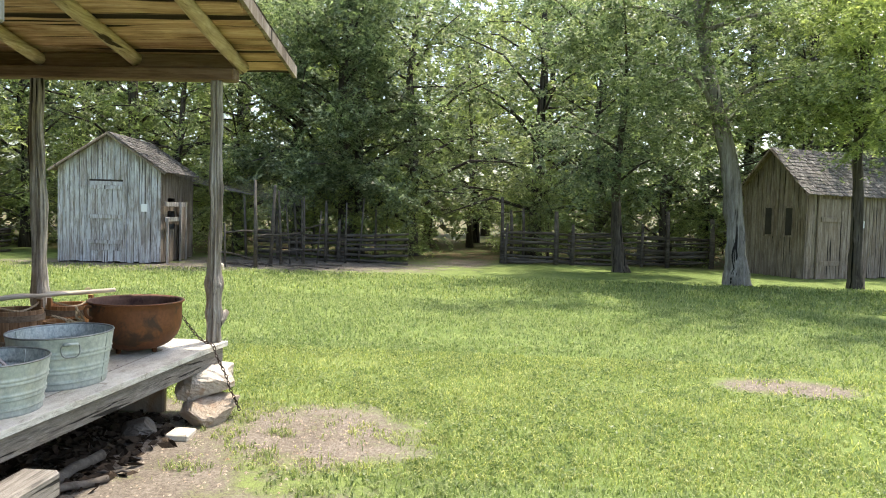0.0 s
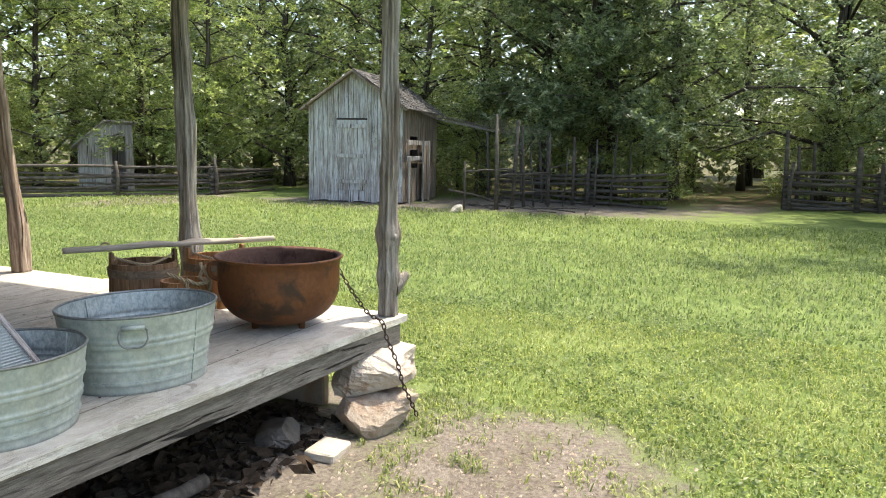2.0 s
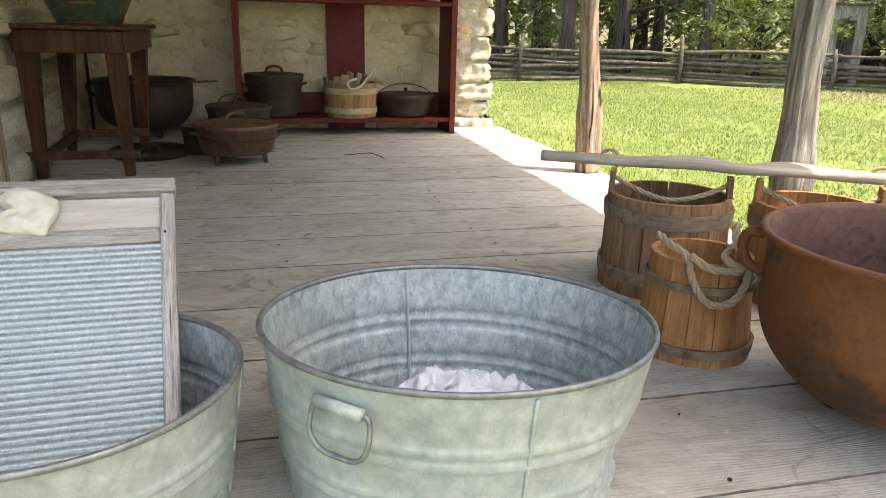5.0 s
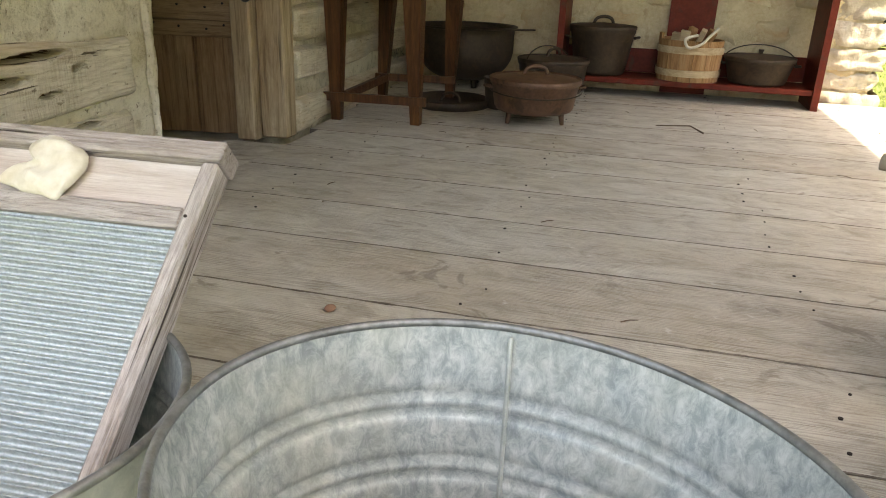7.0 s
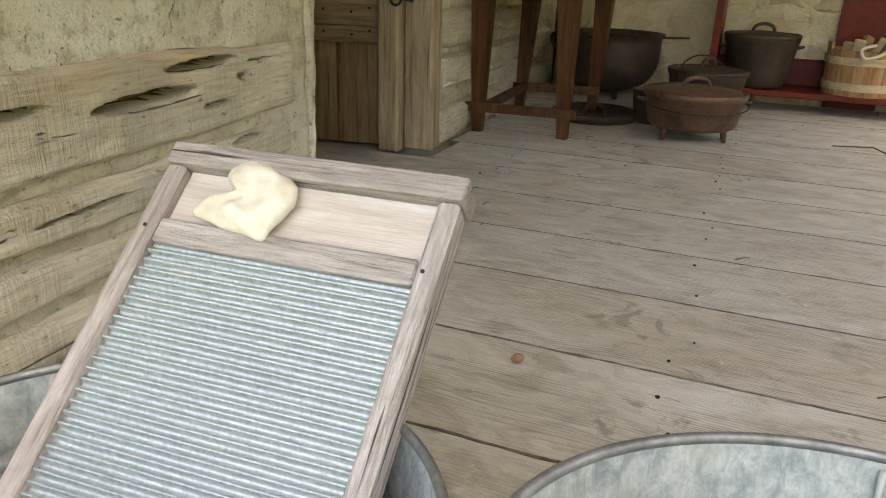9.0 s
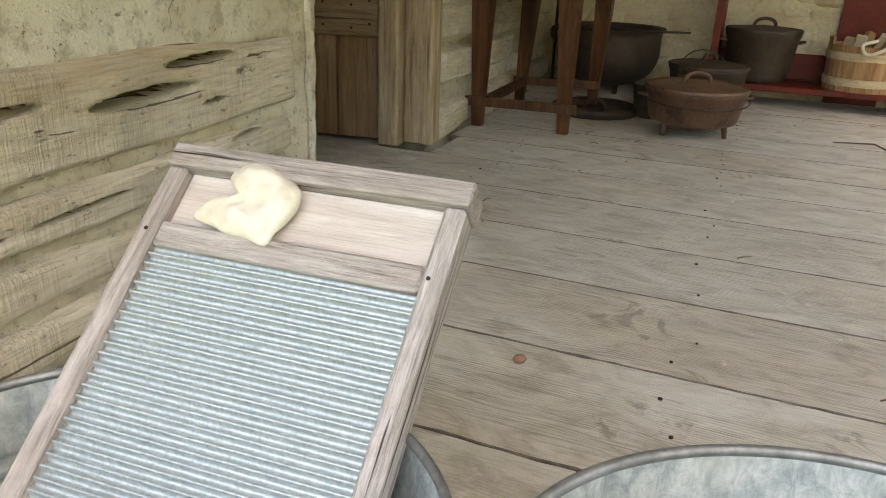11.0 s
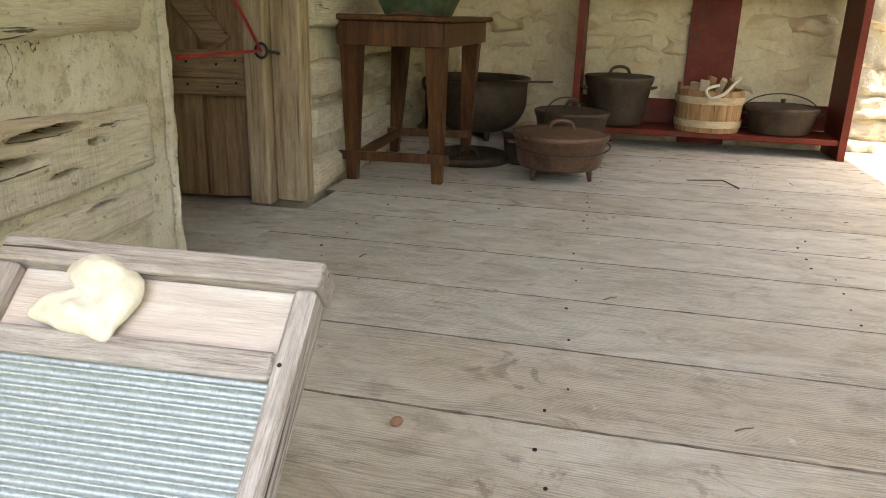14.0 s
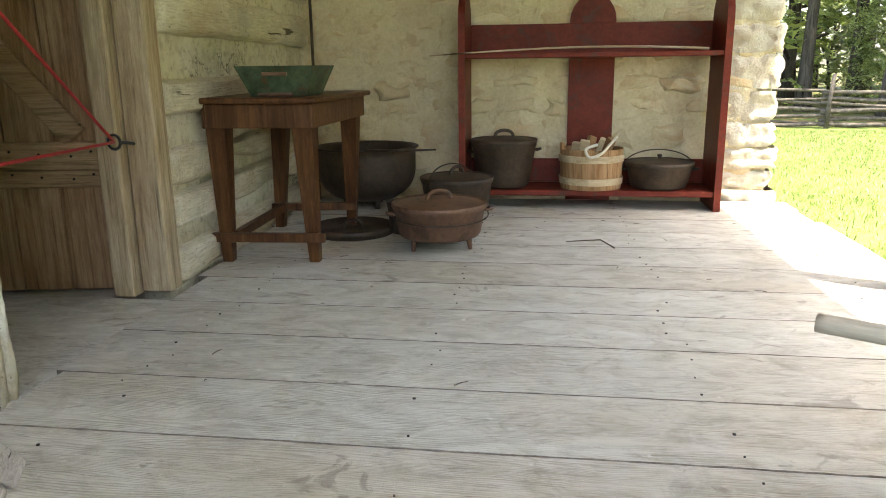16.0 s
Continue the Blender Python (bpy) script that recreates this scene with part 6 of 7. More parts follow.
                    xx += sw
        Mesh().tube([(-over - 0.015, yc, peak - 0.02), (-over - 0.015, y_e, z_e - 0.02)], 0.035, 6).obj("barge_board", m_shed_b, s)
    return s


ANG1 = math.degrees(math.atan2(0.32, 2.57))
GZ = -0.57
coop = shed("chicken_house", "weathered grey vertical-board shed with a shingled roof", (15.42, 9.22, GZ), ANG1, 2.59, 2.9, 2.46, 3.33, m_flaked, 0.15, None, ((0.55, 1.15, 1.55, 1.72), (0.55, 1.15, 1.2, 1.38), (0.6, 1.1, 0.9, 1.03)), 3, 15)
dy0, dy1 = -0.82, -1.62
cdoor = Mesh().box(-0.035, -0.0135, dy1, dy0, 0.33, 2.1, 0.004).obj("shed_door", m_flaked, coop, "grey plank door with three ledges")
for z in (0.5, 1.15, 1.9):
    Mesh().box(-0.06, -0.0355, dy1 - 0.02, dy0 + 0.02, z, z + 0.1, 0.006).obj("door_ledge", m_flaked, cdoor)
Mesh().box(-0.034, -0.0135, dy1 - 0.02, dy0 + 0.02, 2.105, 2.15, 0.004).obj("door_lintel", m_dark, coop)
Mesh().box(-0.018, -0.0135, -2.25, -2.1, 1.35, 1.55, 0.002).obj("notice", m_paper, coop, "small white notice")
for z in (1.1, 1.5):
    Mesh().box(0.1, 1.75, -2.70, -2.665, z, z + 0.12, 0.006).obj("side_rail", m_shed, coop)
for x in (0.08, 1.2, 1.7):
    Mesh().box(x, x + 0.09, -2.745, -2.705, 0.0, 1.62 if x > 1 else 1.2, 0.006).obj("side_stile", m_shed, coop)
Mesh().box(1.3, 1.68, -2.735, -2.71, 0.05, 1.5, 0.004).obj("side_gate", m_shed_b, coop, "narrow board gate")
Mesh().box(-0.03, 0.12, -1.36, -1.24, 3.1, 3.24, 0.01).obj("ridge_end", m_shed, coop)

rs = shed("tool_shed", "brown weathered board shed with a sunlit shingle roof", (19.75, -9.3, GZ - 0.02), -63, 2.25, 4.6, 2.5, 3.62, m_shed_b, 0.17, None, (), 8, 13, 0.2)
rdoor = Mesh().box(0.45, 1.25, -2.3, -2.265, 0.03, 2.22, 0.005).obj("shed_door", m_shed_b, rs, "tall brown plank door")
for z in (0.4, 1.6):
    Mesh().box(0.47, 1.23, -2.33, -2.3005, z, z + 0.12, 0.004).obj("door_ledge", m_shed_b, rdoor)
for x in (0.36, 1.26):
    Mesh().box(x, x + 0.085, -2.31, -2.265, 0.0, 2.3, 0.005).obj("door_post", m_shed_b, rs)
Mesh().box(2.05, 2.2, -2.295, -2.288, 1.45, 1.65, 0.002).obj("notice", m_paper, rs, "small white notice")
for ya in (-1.55, -0.85):
    fr = Mesh().box(-0.05, -0.014, ya - 0.32, ya, 1.15, 2.0, 0.004).obj("window", m_shed_b, rs)
    # Solid near-black panel paints the window's inner shade; no hole is cut.
    Mesh().box(-0.056, -0.0505, ya - 0.27, ya - 0.05, 1.2, 1.95, 0.002).obj("dark_opening", m_dark, fr)

hut = thing("outhouse", "small lean-to board hut with a dark doorway", "hut", m=pose(14.9, 15.9, -0.57, 0, 0, 4))
Mesh().add([(0, 0, 0), (0, 0.95, 0), (0, 0.95, 1.3), (0, 0, 1.95), (0.06, 0, 0), (0.06, 0.95, 0), (0.06, 0.95, 1.3), (0.06, 0, 1.95)], [(0, 1, 2, 3), (4, 5, 6, 7), (0, 1, 5, 4), (1, 2, 6, 5), (2, 3, 7, 6), (3, 0, 4, 7)]).obj("side_wall", m_shed, hut)
Mesh().box(1.1, 1.16, 0.0, 0.95, 0.0, 1.3, 0.01).obj("side_wall", m_shed, hut)
Mesh().box(0.06, 0.3, -0.04, 0.0, 0, 1.95, 0.01).obj("front_board", m_shed, hut)
Mesh().box(0.85, 1.16, -0.04, 0.0, 0, 1.95, 0.01).obj("front_board", m_shed, hut)
Mesh().box(0.305, 0.845, -0.04, 0.0, 1.6, 1.95, 0.01).obj("front_head", m_shed, hut)
Mesh().add([(-0.1, -0.15, 2.02), (1.26, -0.15, 2.02), (1.26, 1.1, 1.24), (-0.1, 1.1, 1.24), (-0.1, -0.15, 2.06), (1.26, -0.15, 2.06), (1.26, 1.1, 1.28), (-0.1, 1.1, 1.28)], [(0, 1, 2, 3), (4, 5, 6, 7), (0, 1, 5, 4), (1, 2, 6, 5), (2, 3, 7, 6), (3, 0, 4, 7)]).obj("roof", m_shed, hut)
# Back wall and added floor in near-black paint the doorway's shade.
Mesh().box(0.07, 1.09, 0.91, 0.95, 0, 1.3, 0.01).obj("back_wall", m_dark, hut)
Mesh().box(0.07, 1.09, 0.01, 0.9, 0.0, 0.03, 0.004).obj("earth_floor", m_dark, hut)


# ---- rail fences ----
def rail_fence(name, label, pts, height, seed, n_rails):
    f = thing(name, label, "fence")
    rr = random.Random(seed)
    for (x0, y0), (x1, y1) in zip(pts, pts[1:]):
        L_ = math.hypot(x1 - x0, y1 - y0)
        k = max(1, round(L_ / 2.3))
        for i in range(k):
            ax, ay = x0 + (x1 - x0) * i / k, y0 + (y1 - y0) * i / k
            bx, by = x0 + (x1 - x0) * (i + 1) / k, y0 + (y1 - y0) * (i + 1) / k
            nx_, ny_ = -(y1 - y0) / L_, (x1 - x0) / L_
            for off in (-0.09, 0.09):
                px, py = ax + nx_ * off, ay + ny_ * off
                if rr.random() < 0.7:
                    hh = height * rr.uniform(1.0, 1.45)
                    Mesh().tube([(px, py, -0.6), (px + rr.uniform(-0.03, 0.03), py, -0.6 + hh * 0.5), (px + rr.uniform(-0.07, 0.07), py + rr.uniform(-0.05, 0.05), -0.6 + hh)], [0.055, 0.05, 0.04], 7, 0.3, rr.random() * 9).obj("post", m_rail, f, smooth=True)
            for r in range(n_rails):
                za = -0.55 + 0.06 + (height - 0.1) * r / n_rails + rr.uniform(-0.03, 0.03)
                zb_ = za + rr.uniform(-0.1, 0.1)
                e = 0.25
                pts_ = []
                bow = rr.uniform(-0.05, 0.05)
                for t in range(8):
                    u = t / 7
                    uu = -e / 2 / max(L_ / k, 0.1) + u * (1 + e / max(L_ / k, 0.1))
                    pts_.append((ax + (bx - ax) * uu + nx_ * (0.03 * (r % 2) + rr.uniform(-0.02, 0.02)), ay + (by - ay) * uu + ny_ * (0.03 * (r % 2)), max(-0.53, za + (zb_ - za) * u + bow * math.sin(u * 3.1) + rr.uniform(-0.012, 0.012))))
                r0 = rr.uniform(0.035, 0.06)
                Mesh().tube(pts_, [r0 * (1 - 0.3 * t / 7) for t in range(8)], 6, 0.2, rr.random() * 9).obj("rail", m_rail, f, smooth=True)
    return f


rail_fence("rail_fence", "stacked split-rail fence of grey poles below the woods", [(-4, 17.6), (2.5, 17.2), (7.0, 16.7), (11.0, 16.1), (13.6, 14.0), (15.6, 12.5), (18.4, 12.6)], 0.86, 4, 7)
rail_fence("pen_fence", "low dark rail fence beside the wire pen", [(19.4, 5.2), (18.8, 2.6), (18.4, 0.65)], 0.95, 6, 6)
rail_fence("garden_fence", "stacked rail fence of dark poles beside the gap", [(20.3, -2.3), (20.6, -4.4), (20.9, -6.6), (21.1, -8.7)], 1.1, 9, 9)
for i, (x, y, h, r_) in enumerate(((20.4, -2.2, 2.1, 0.06), (20.6, -2.5, 1.7, 0.05), (21.2, -2.9, 1.8, 0.05), (20.9, -8.8, 1.6, 0.09), (20.5, -3.9, 1.7, 0.08), (20.8, -7.4, 1.8, 0.07))):
    gp = Mesh().tube([(x, y, -0.6), (x + 0.02, y, -0.6 + h * 0.5), (x + 0.05, y + 0.03, -0.6 + h)], [r_, r_ * 0.95, r_ * 0.8], 8, 0.2, i).obj("gate_post", m_rail, smooth=True)
    tagged(gp, "tall weathered round post beside the fence gap", "post", "posts at the gap")

# ---- wire pen beside the chicken house ----
pen = thing("wire_pen", "ragged chicken pen of thin poles and wire netting", "pen")
rr = random.Random(12)
polesxy = [(15.6, 4.1, 2.25, 0.05), (16.2, 3.9, 2.15, 0.055), (15.2, 4.75, 1.15, 0.03), (16.5, 3.7, 2.0, 0.04), (17.3, 3.3, 1.9, 0.035), (17.9, 3.5, 1.8, 0.03), (18.2, 2.9, 1.8, 0.04), (18.5, 3.8, 1.7, 0.04), (18.9, 4.5, 1.9, 0.05), (18.4, 5.3, 1.9, 0.045), (18.1, 2.3, 1.75, 0.03), (18.6, 2.0, 1.9, 0.03), (17.0, 3.6, 1.6, 0.025), (17.6, 3.0, 1.5, 0.025), (19.0, 3.0, 1.8, 0.04), (19.1, 1.6, 1.7, 0.035)]
for i, (x, y, h, r_) in enumerate(polesxy):
    lx, ly = rr.uniform(-0.12, 0.12), rr.uniform(-0.12, 0.12)
    Mesh().tube([(x, y, -0.6), (x + lx * 0.5 + 0.02, y + ly * 0.5, -0.58 + h * 0.5), (x + lx, y + ly, -0.58 + h)], [r_, r_ * 0.9, r_ * 0.7], 7, 0.3, i).obj("pole", m_rail, pen, smooth=True)
for i, (a, b) in enumerate((((15.2, 4.75, 0.35), (16.2, 3.9, 0.4)), ((15.6, 4.1, 0.25), (17.3, 3.3, 0.3)), ((17.3, 3.3, 0.45), (19.0, 3.0, 0.5)), ((15.3, 5.2, -0.1), (16.2, 4.2, -0.4)), ((16.2, 3.9, -0.2), (18.2, 2.9, -0.15)))):
    p, q = Vector(a), Vector(b)
    Mesh().tube([p.lerp(q, t / 5) + Vector((0, 0, rr.uniform(-0.03, 0.03))) for t in range(6)], 0.025, 6, 0.3, i).obj("cross_pole", m_rail, pen, smooth=True)
net = Mesh()
A, B, C, D = Vector((16.2, 6.5, 1.78)), Vector((15.6, 4.1, 1.6)), Vector((17.2, 3.3, 1.3)), Vector((18.4, 6.2, 1.7))
for i in range(26):
    t = i / 25
    p, q = A.lerp(D, t), B.lerp(C, t)
    net.tube([p.lerp(q, u / 5) - Vector((0, 0, 0.22 * math.sin(u / 5 * math.pi))) for u in range(6)], 0.002, 3)
    p, q = A.lerp(B, t), D.lerp(C, t)
    net.tube([p.lerp(q, u / 5) - Vector((0, 0, 0.15 * math.sin(t * math.pi))) for u in range(6)], 0.002, 3)
for i in range(22):
    p, q = B.lerp(C, i / 21), Vector((B.lerp(C, i / 21).x, B.lerp(C, i / 21).y, -0.5))
    net.tube([p, q], 0.002, 3)
for i in range(12):
    z = -0.45 + i * 0.17
    net.tube([(15.6, 4.1, z), (17.2, 3.3, z)], 0.002, 3)
net.obj("netting", m_wire, pen, "sagging wire netting")
for i in range(14):
    x, y, a = rr.uniform(15.2, 18.8), rr.uniform(2.0, 5.2), rr.uniform(0, 3.1)
    L_ = rr.uniform(0.4, 1.3)
    z = ground_z(x, y) + 0.02
    tw = Mesh().tube([(x - math.cos(a) * L_ / 2, y - math.sin(a) * L_ / 2, z), (x, y, z + 0.04), (x + math.cos(a) * L_ / 2, y + math.sin(a) * L_ / 2, z + 0.02)], [0.02, 0.016, 0.008], 5, 0.3, i).obj("fallen_branch", m_rail, smooth=True)
    tagged(tw, "dry fallen branch on bare earth by the pen", "branch", "fallen branches")


# ---- trees ----
def tree_template(h, trunk_r, low, n_limbs, n_leaves, spread, size, seed, bark, leaf, lean=0.0, label=""):
    rr = random.Random(seed)
    t = thing("tree", label, "tree", group="trees of the wood")
    mb = Mesh()
    pts = [(lean * (i / 9) ** 1.4 * h + 0.12 * noise.noise(Vector((seed, i * 0.5, 0))) * i / 4, 0.15 * noise.noise(Vector((0, seed, i * 0.5))) * i / 3, h * 0.9 * i / 9 - 0.1) for i in range(10)]
    mb.tube(pts, [trunk_r * (1.35 if i == 0 else 1.0) * (1 - 0.085 * i) for i in range(10)], 9, 0.15, seed)
    mb.obj("trunk", bark, t, smooth=True)
    centers = []
    limbs = Mesh()
    for k in range(n_limbs):
        u = low + (0.99 - low) * (k + rr.random()) / n_limbs
        i = min(8, int(u * 9))
        base = Vector(pts[i]).lerp(Vector(pts[i + 1]), u * 9 - i)
        a = k * 2.4 + rr.uniform(-0.5, 0.5)
        L_ = h * rr.uniform(0.16, 0.34) * (1.25 - 0.6 * u)
        end = base + Vector((math.cos(a) * L_, math.sin(a) * L_, L_ * rr.uniform(-0.15, 0.55)))
        mid = base.lerp(end, 0.5) + Vector((0, 0, L_ * 0.12))
        limbs.tube([base, mid, end], [trunk_r * 0.32 * (1.2 - u), trunk_r * 0.2 * (1.2 - u), 0.012], 5, 0.2, k)
        for q in range(7):
            p = mid.lerp(end, q / 6 * 1.1) + Vector((rr.gauss(0, 0.35), rr.gauss(0, 0.35), rr.gauss(0, 0.3)))
            centers.append(tuple(p))
    limbs.obj("branchwork", bark, t, smooth=True)
    v, f = sprays(n_leaves, centers, spread, size, seed, 0.34 if size < 0.1 else 0.6)
    raw("crown", v, f, leaf, t)
    return t


T = [
    tree_template(11, 0.2, 0.1, 32, 23000, (0.3, 0.3, 0.2), 0.054, 11, m_bark, m_leaf, 0.02, "tall leafy green broadleaf tree with a dark trunk"),
    tree_template(13, 0.24, 0.14, 34, 23000, (0.32, 0.32, 0.2), 0.054, 12, m_bark, m_leaf, -0.03, "tall leafy green broadleaf tree with a dark trunk"),
    tree_template(9, 0.14, 0.08, 28, 21000, (0.28, 0.28, 0.2), 0.05, 13, m_bark, m_leaf_y, 0.05, "slender light-green tree among the woods"),
    tree_template(12, 0.2, 0.5, 20, 15000, (0.42, 0.42, 0.25), 0.06, 14, m_bark, m_leaf, 0.0, "tall dark-trunked tree with a high green crown"),
    tree_template(4.2, 0.06, 0.06, 20, 14000, (0.24, 0.24, 0.18), 0.043, 15, m_bark, m_leaf_y, 0.02, "bushy light-green sapling at the wood's edge"),
    tree_template(12, 0.2, 0.08, 30, 9000, (0.7, 0.7, 0.5), 0.12, 16, m_bark, m_leaf, 0.02, "tall leafy tree deep in the wood"),
    tree_template(12, 0.2, 0.1, 30, 9000, (0.7, 0.7, 0.5), 0.12, 17, m_bark, m_leaf_y, -0.02, "tall light-green tree deep in the wood"),
    tree_template(5, 0.07, 0.03, 24, 6000, (0.45, 0.45, 0.35), 0.09, 18, m_bark, m_leaf_y, 0.0, "leafy undergrowth bush below the trees"),
]
spots = []
def plant(k, x, y, rz, s):
    m = pose(x, y, ground_z(x, y) - 0.03, 0, 0, rz) @ Matrix.Diagonal((s, s, s, 1))
    t = T[k]
    if not t.get("used"):
        t["used"] = 1
        t.matrix_basis = m
        return t
    c = copy_thing(t, pose(x, y, ground_z(x, y) - 0.03, 0, 0, rz))
    c.scale = (s, s, s)
    return c


tr = random.Random(21)
# the wood's edge, seen from the porch clockwise: behind the stacked fence, the chicken house, the pen, the gap and the tool shed
row1 = [(3, 3.5, 22.0), (3, 6.8, 20.5), (3, 9.2, 19.0), (1, 11.6, 20.5), (3, 12.8, 18.0), (2, 15.3, 19.2), (0, 18.0, 17.6), (2, 17.6, 14.6), (0, 20.8, 13.6),
        (1, 22.6, 10.8), (2, 21.0, 8.6), (0, 23.2, 7.2), (1, 21.4, 4.6), (0, 21.6, 2.6), (0, 22.6, 0.9), (1, 24.5, 3.6), (2, 30.0, -0.9), (1, 24.2, -3.4), (0, 23.4, -5.6), (2, 22.6, -7.6), (1, 24.0, -9.4), (0, 23.4, -12.6), (2, 20.8, -16.0), (1, 25.5, -15.5)]
for k, x, y in row1:
    plant(k, x, y, tr.uniform(0, 360), tr.uniform(0.9, 1.15))
for k in range(26):
    a = radians(-8 + 132 * k / 25 + tr.uniform(-1.5, 1.5))
    d = tr.uniform(29, 36)
    plant(tr.choice((5, 6, 3, 5, 6)), d * math.sin(a), d * math.cos(a), tr.uniform(0, 360), tr.uniform(1.0, 1.35))
for k in range(20):
    a = radians(-10 + 136 * k / 19 + tr.uniform(-2, 2))
    d = tr.uniform(42, 50)
    plant(tr.choice((5, 6)), d * math.sin(a), d * math.cos(a), tr.uniform(0, 360), tr.uniform(1.4, 1.75))
for k in range(46):
    a = radians(-8 + 132 * k / 45 + tr.uniform(-1.5, 1.5))
    d = tr.uniform(25.5, 40)
    if 21 < d * math.sin(a) < 34 and -2.2 < d * math.cos(a) < -0.2:
        continue
    if a < radians(36) and k % 2:
        continue
    plant(7, d * math.sin(a), d * math.cos(a), tr.uniform(0, 360), tr.uniform(0.5, 1.1))
for x, y in ((-0.5, 20.6), (1.6, 24.0), (5.2, 23.4), (8.4, 22.6), (10.4, 24.5), (2.6, 20.2), (13.6, 22.0), (6.2, 26.5)):
    plant(3, x, y, tr.uniform(0, 360), tr.uniform(0.85, 1.2))
# saplings and bushes along the fences
for x, y, s in ((17.0, 14.2, 0.9), (20.0, 11.6, 1.0), (19.8, 6.2, 0.8), (20.4, 3.8, 0.9), (19.9, 1.4, 0.75), (22.6, -3.8, 0.8), (22.4, -6.0, 0.7), (21.9, -8.4, 0.55), (13.6, 18.4, 0.8), (23.0, 2.0, 1.0), (10.0, 21.5, 0.7), (5.0, 24.0, 0.7), (16.6, 17.6, 0.9), (26.5, -3.0, 0.9), (24.2, 8.6, 1.1)):
    plant(4, x, y, tr.uniform(0, 360), s)


# ---- single trees on the lawn ----
def lawn_tree(x, y, pts, radii, limbs, n_leaves, seed, bark, label, size=0.05, spread=(0.36, 0.36, 0.24), leaf=m_leaf):
    t = thing("lawn_tree", label, "tree", (x, y, ground_z(x, y) - 0.04))
    Mesh().tube(strand(pts, 5), [float(np.interp(i, np.linspace(0, 5 * (len(pts) - 1), len(radii)), radii)) for i in range(5 * (len(pts) - 1) + 1)], 20, 0.28, seed, 0.3).obj("trunk", bark, t, smooth=True)
    cs, lm = [], Mesh()
    r0 = random.Random(seed)
    for a, b, r in limbs:
        a, b = Vector(a), Vector(b)
        mid = a.lerp(b, 0.5) + Vector((r0.uniform(-0.2, 0.2), r0.uniform(-0.2, 0.2), 0.25))
        lm.tube(strand([a, mid, b], 4), [r * (1 - 0.1 * i) for i in range(9)], 7, 0.2, r)
        for q in range(12):
            cs.append(tuple(a.lerp(b, 0.35 + 0.75 * q / 11) + Vector((r0.gauss(0, 0.4), r0.gauss(0, 0.4), r0.gauss(0, 0.3)))))
    lm.obj("branchwork", bark, t, smooth=True)
    v, f = sprays(n_leaves, cs, spread, size, seed)
    raw("crown", v, f, leaf, t)
    return t


lawn_tree(15.2, -7.75, [(0, 0, 0), (0.0, 0.05, 0.6), (0.05, 0.12, 1.5), (0.15, 0.3, 3.0), (0.1, 0.7, 4.4), (0.0, 1.1, 6.0), (0.1, 1.5, 8.0)], [0.34, 0.24, 0.21, 0.19, 0.15, 0.12, 0.08],
          [((0.1, 0.7, 4.2), (-1.2, 2.6, 5.0), 0.07), ((0.1, 0.5, 3.8), (0.6, -1.8, 5.0), 0.08), ((0.1, 0.6, 4.0), (-2.2, -0.6, 4.6), 0.06), ((0, 1.1, 6), (0.5, 3.6, 6.6), 0.06), ((0, 1.1, 6), (1.0, -2.0, 6.6), 0.06), ((0, 1.2, 6.6), (-2.4, 1.0, 7.4), 0.06), ((0.1, 0.3, 3.3), (1.2, 1.5, 4.0), 0.05), ((0.1, 1.5, 8), (0.8, 0.5, 9.5), 0.05), ((0.0, 1.1, 6), (-4.4, 1.6, 7.6), 0.07), ((0.0, 1.2, 6.4), (-4.0, -1.6, 8.0), 0.07), ((0.0, 1.3, 7), (-3.0, 4.0, 8.4), 0.06), ((0.05, 1.4, 7.6), (-2.6, 0.6, 9.4), 0.05)],
          44000, 31, m_bark_pale, "leaning old tree with split pale grey trunk")
lawn_tree(18.2, -5.5, [(0, 0, 0), (-0.02, 0.1, 0.7), (0.0, 0.16, 1.5), (0.1, 0.2, 2.6), (0.05, 0.1, 4.2), (0.1, 0.0, 6.5)], [0.24, 0.15, 0.13, 0.1, 0.08, 0.05],
          [((0, 0.1, 2.2), (-0.9, 1.3, 2.9), 0.04), ((0, 0.1, 2.6), (-0.6, -1.5, 3.2), 0.04), ((0, 0.1, 3.4), (0.9, 1.8, 4.2), 0.05), ((0, 0.1, 3.8), (-1.4, 0.3, 4.8), 0.05), ((0, 0, 4.6), (0.4, -2.0, 5.6), 0.05), ((0, 0, 5.4), (-0.6, 1.8, 6.4), 0.04), ((0, 0, 6.2), (0.5, 0, 7.6), 0.04), ((0, 0, 5.0), (-3.6, 0.8, 6.6), 0.05), ((0, 0, 5.6), (-3.2, 3.0, 7.2), 0.05), ((0, 0, 6.0), (-2.8, -2.0, 7.4), 0.05)],
          34000, 32, m_bark, "gnarled dark-barked tree standing before the rail fence")
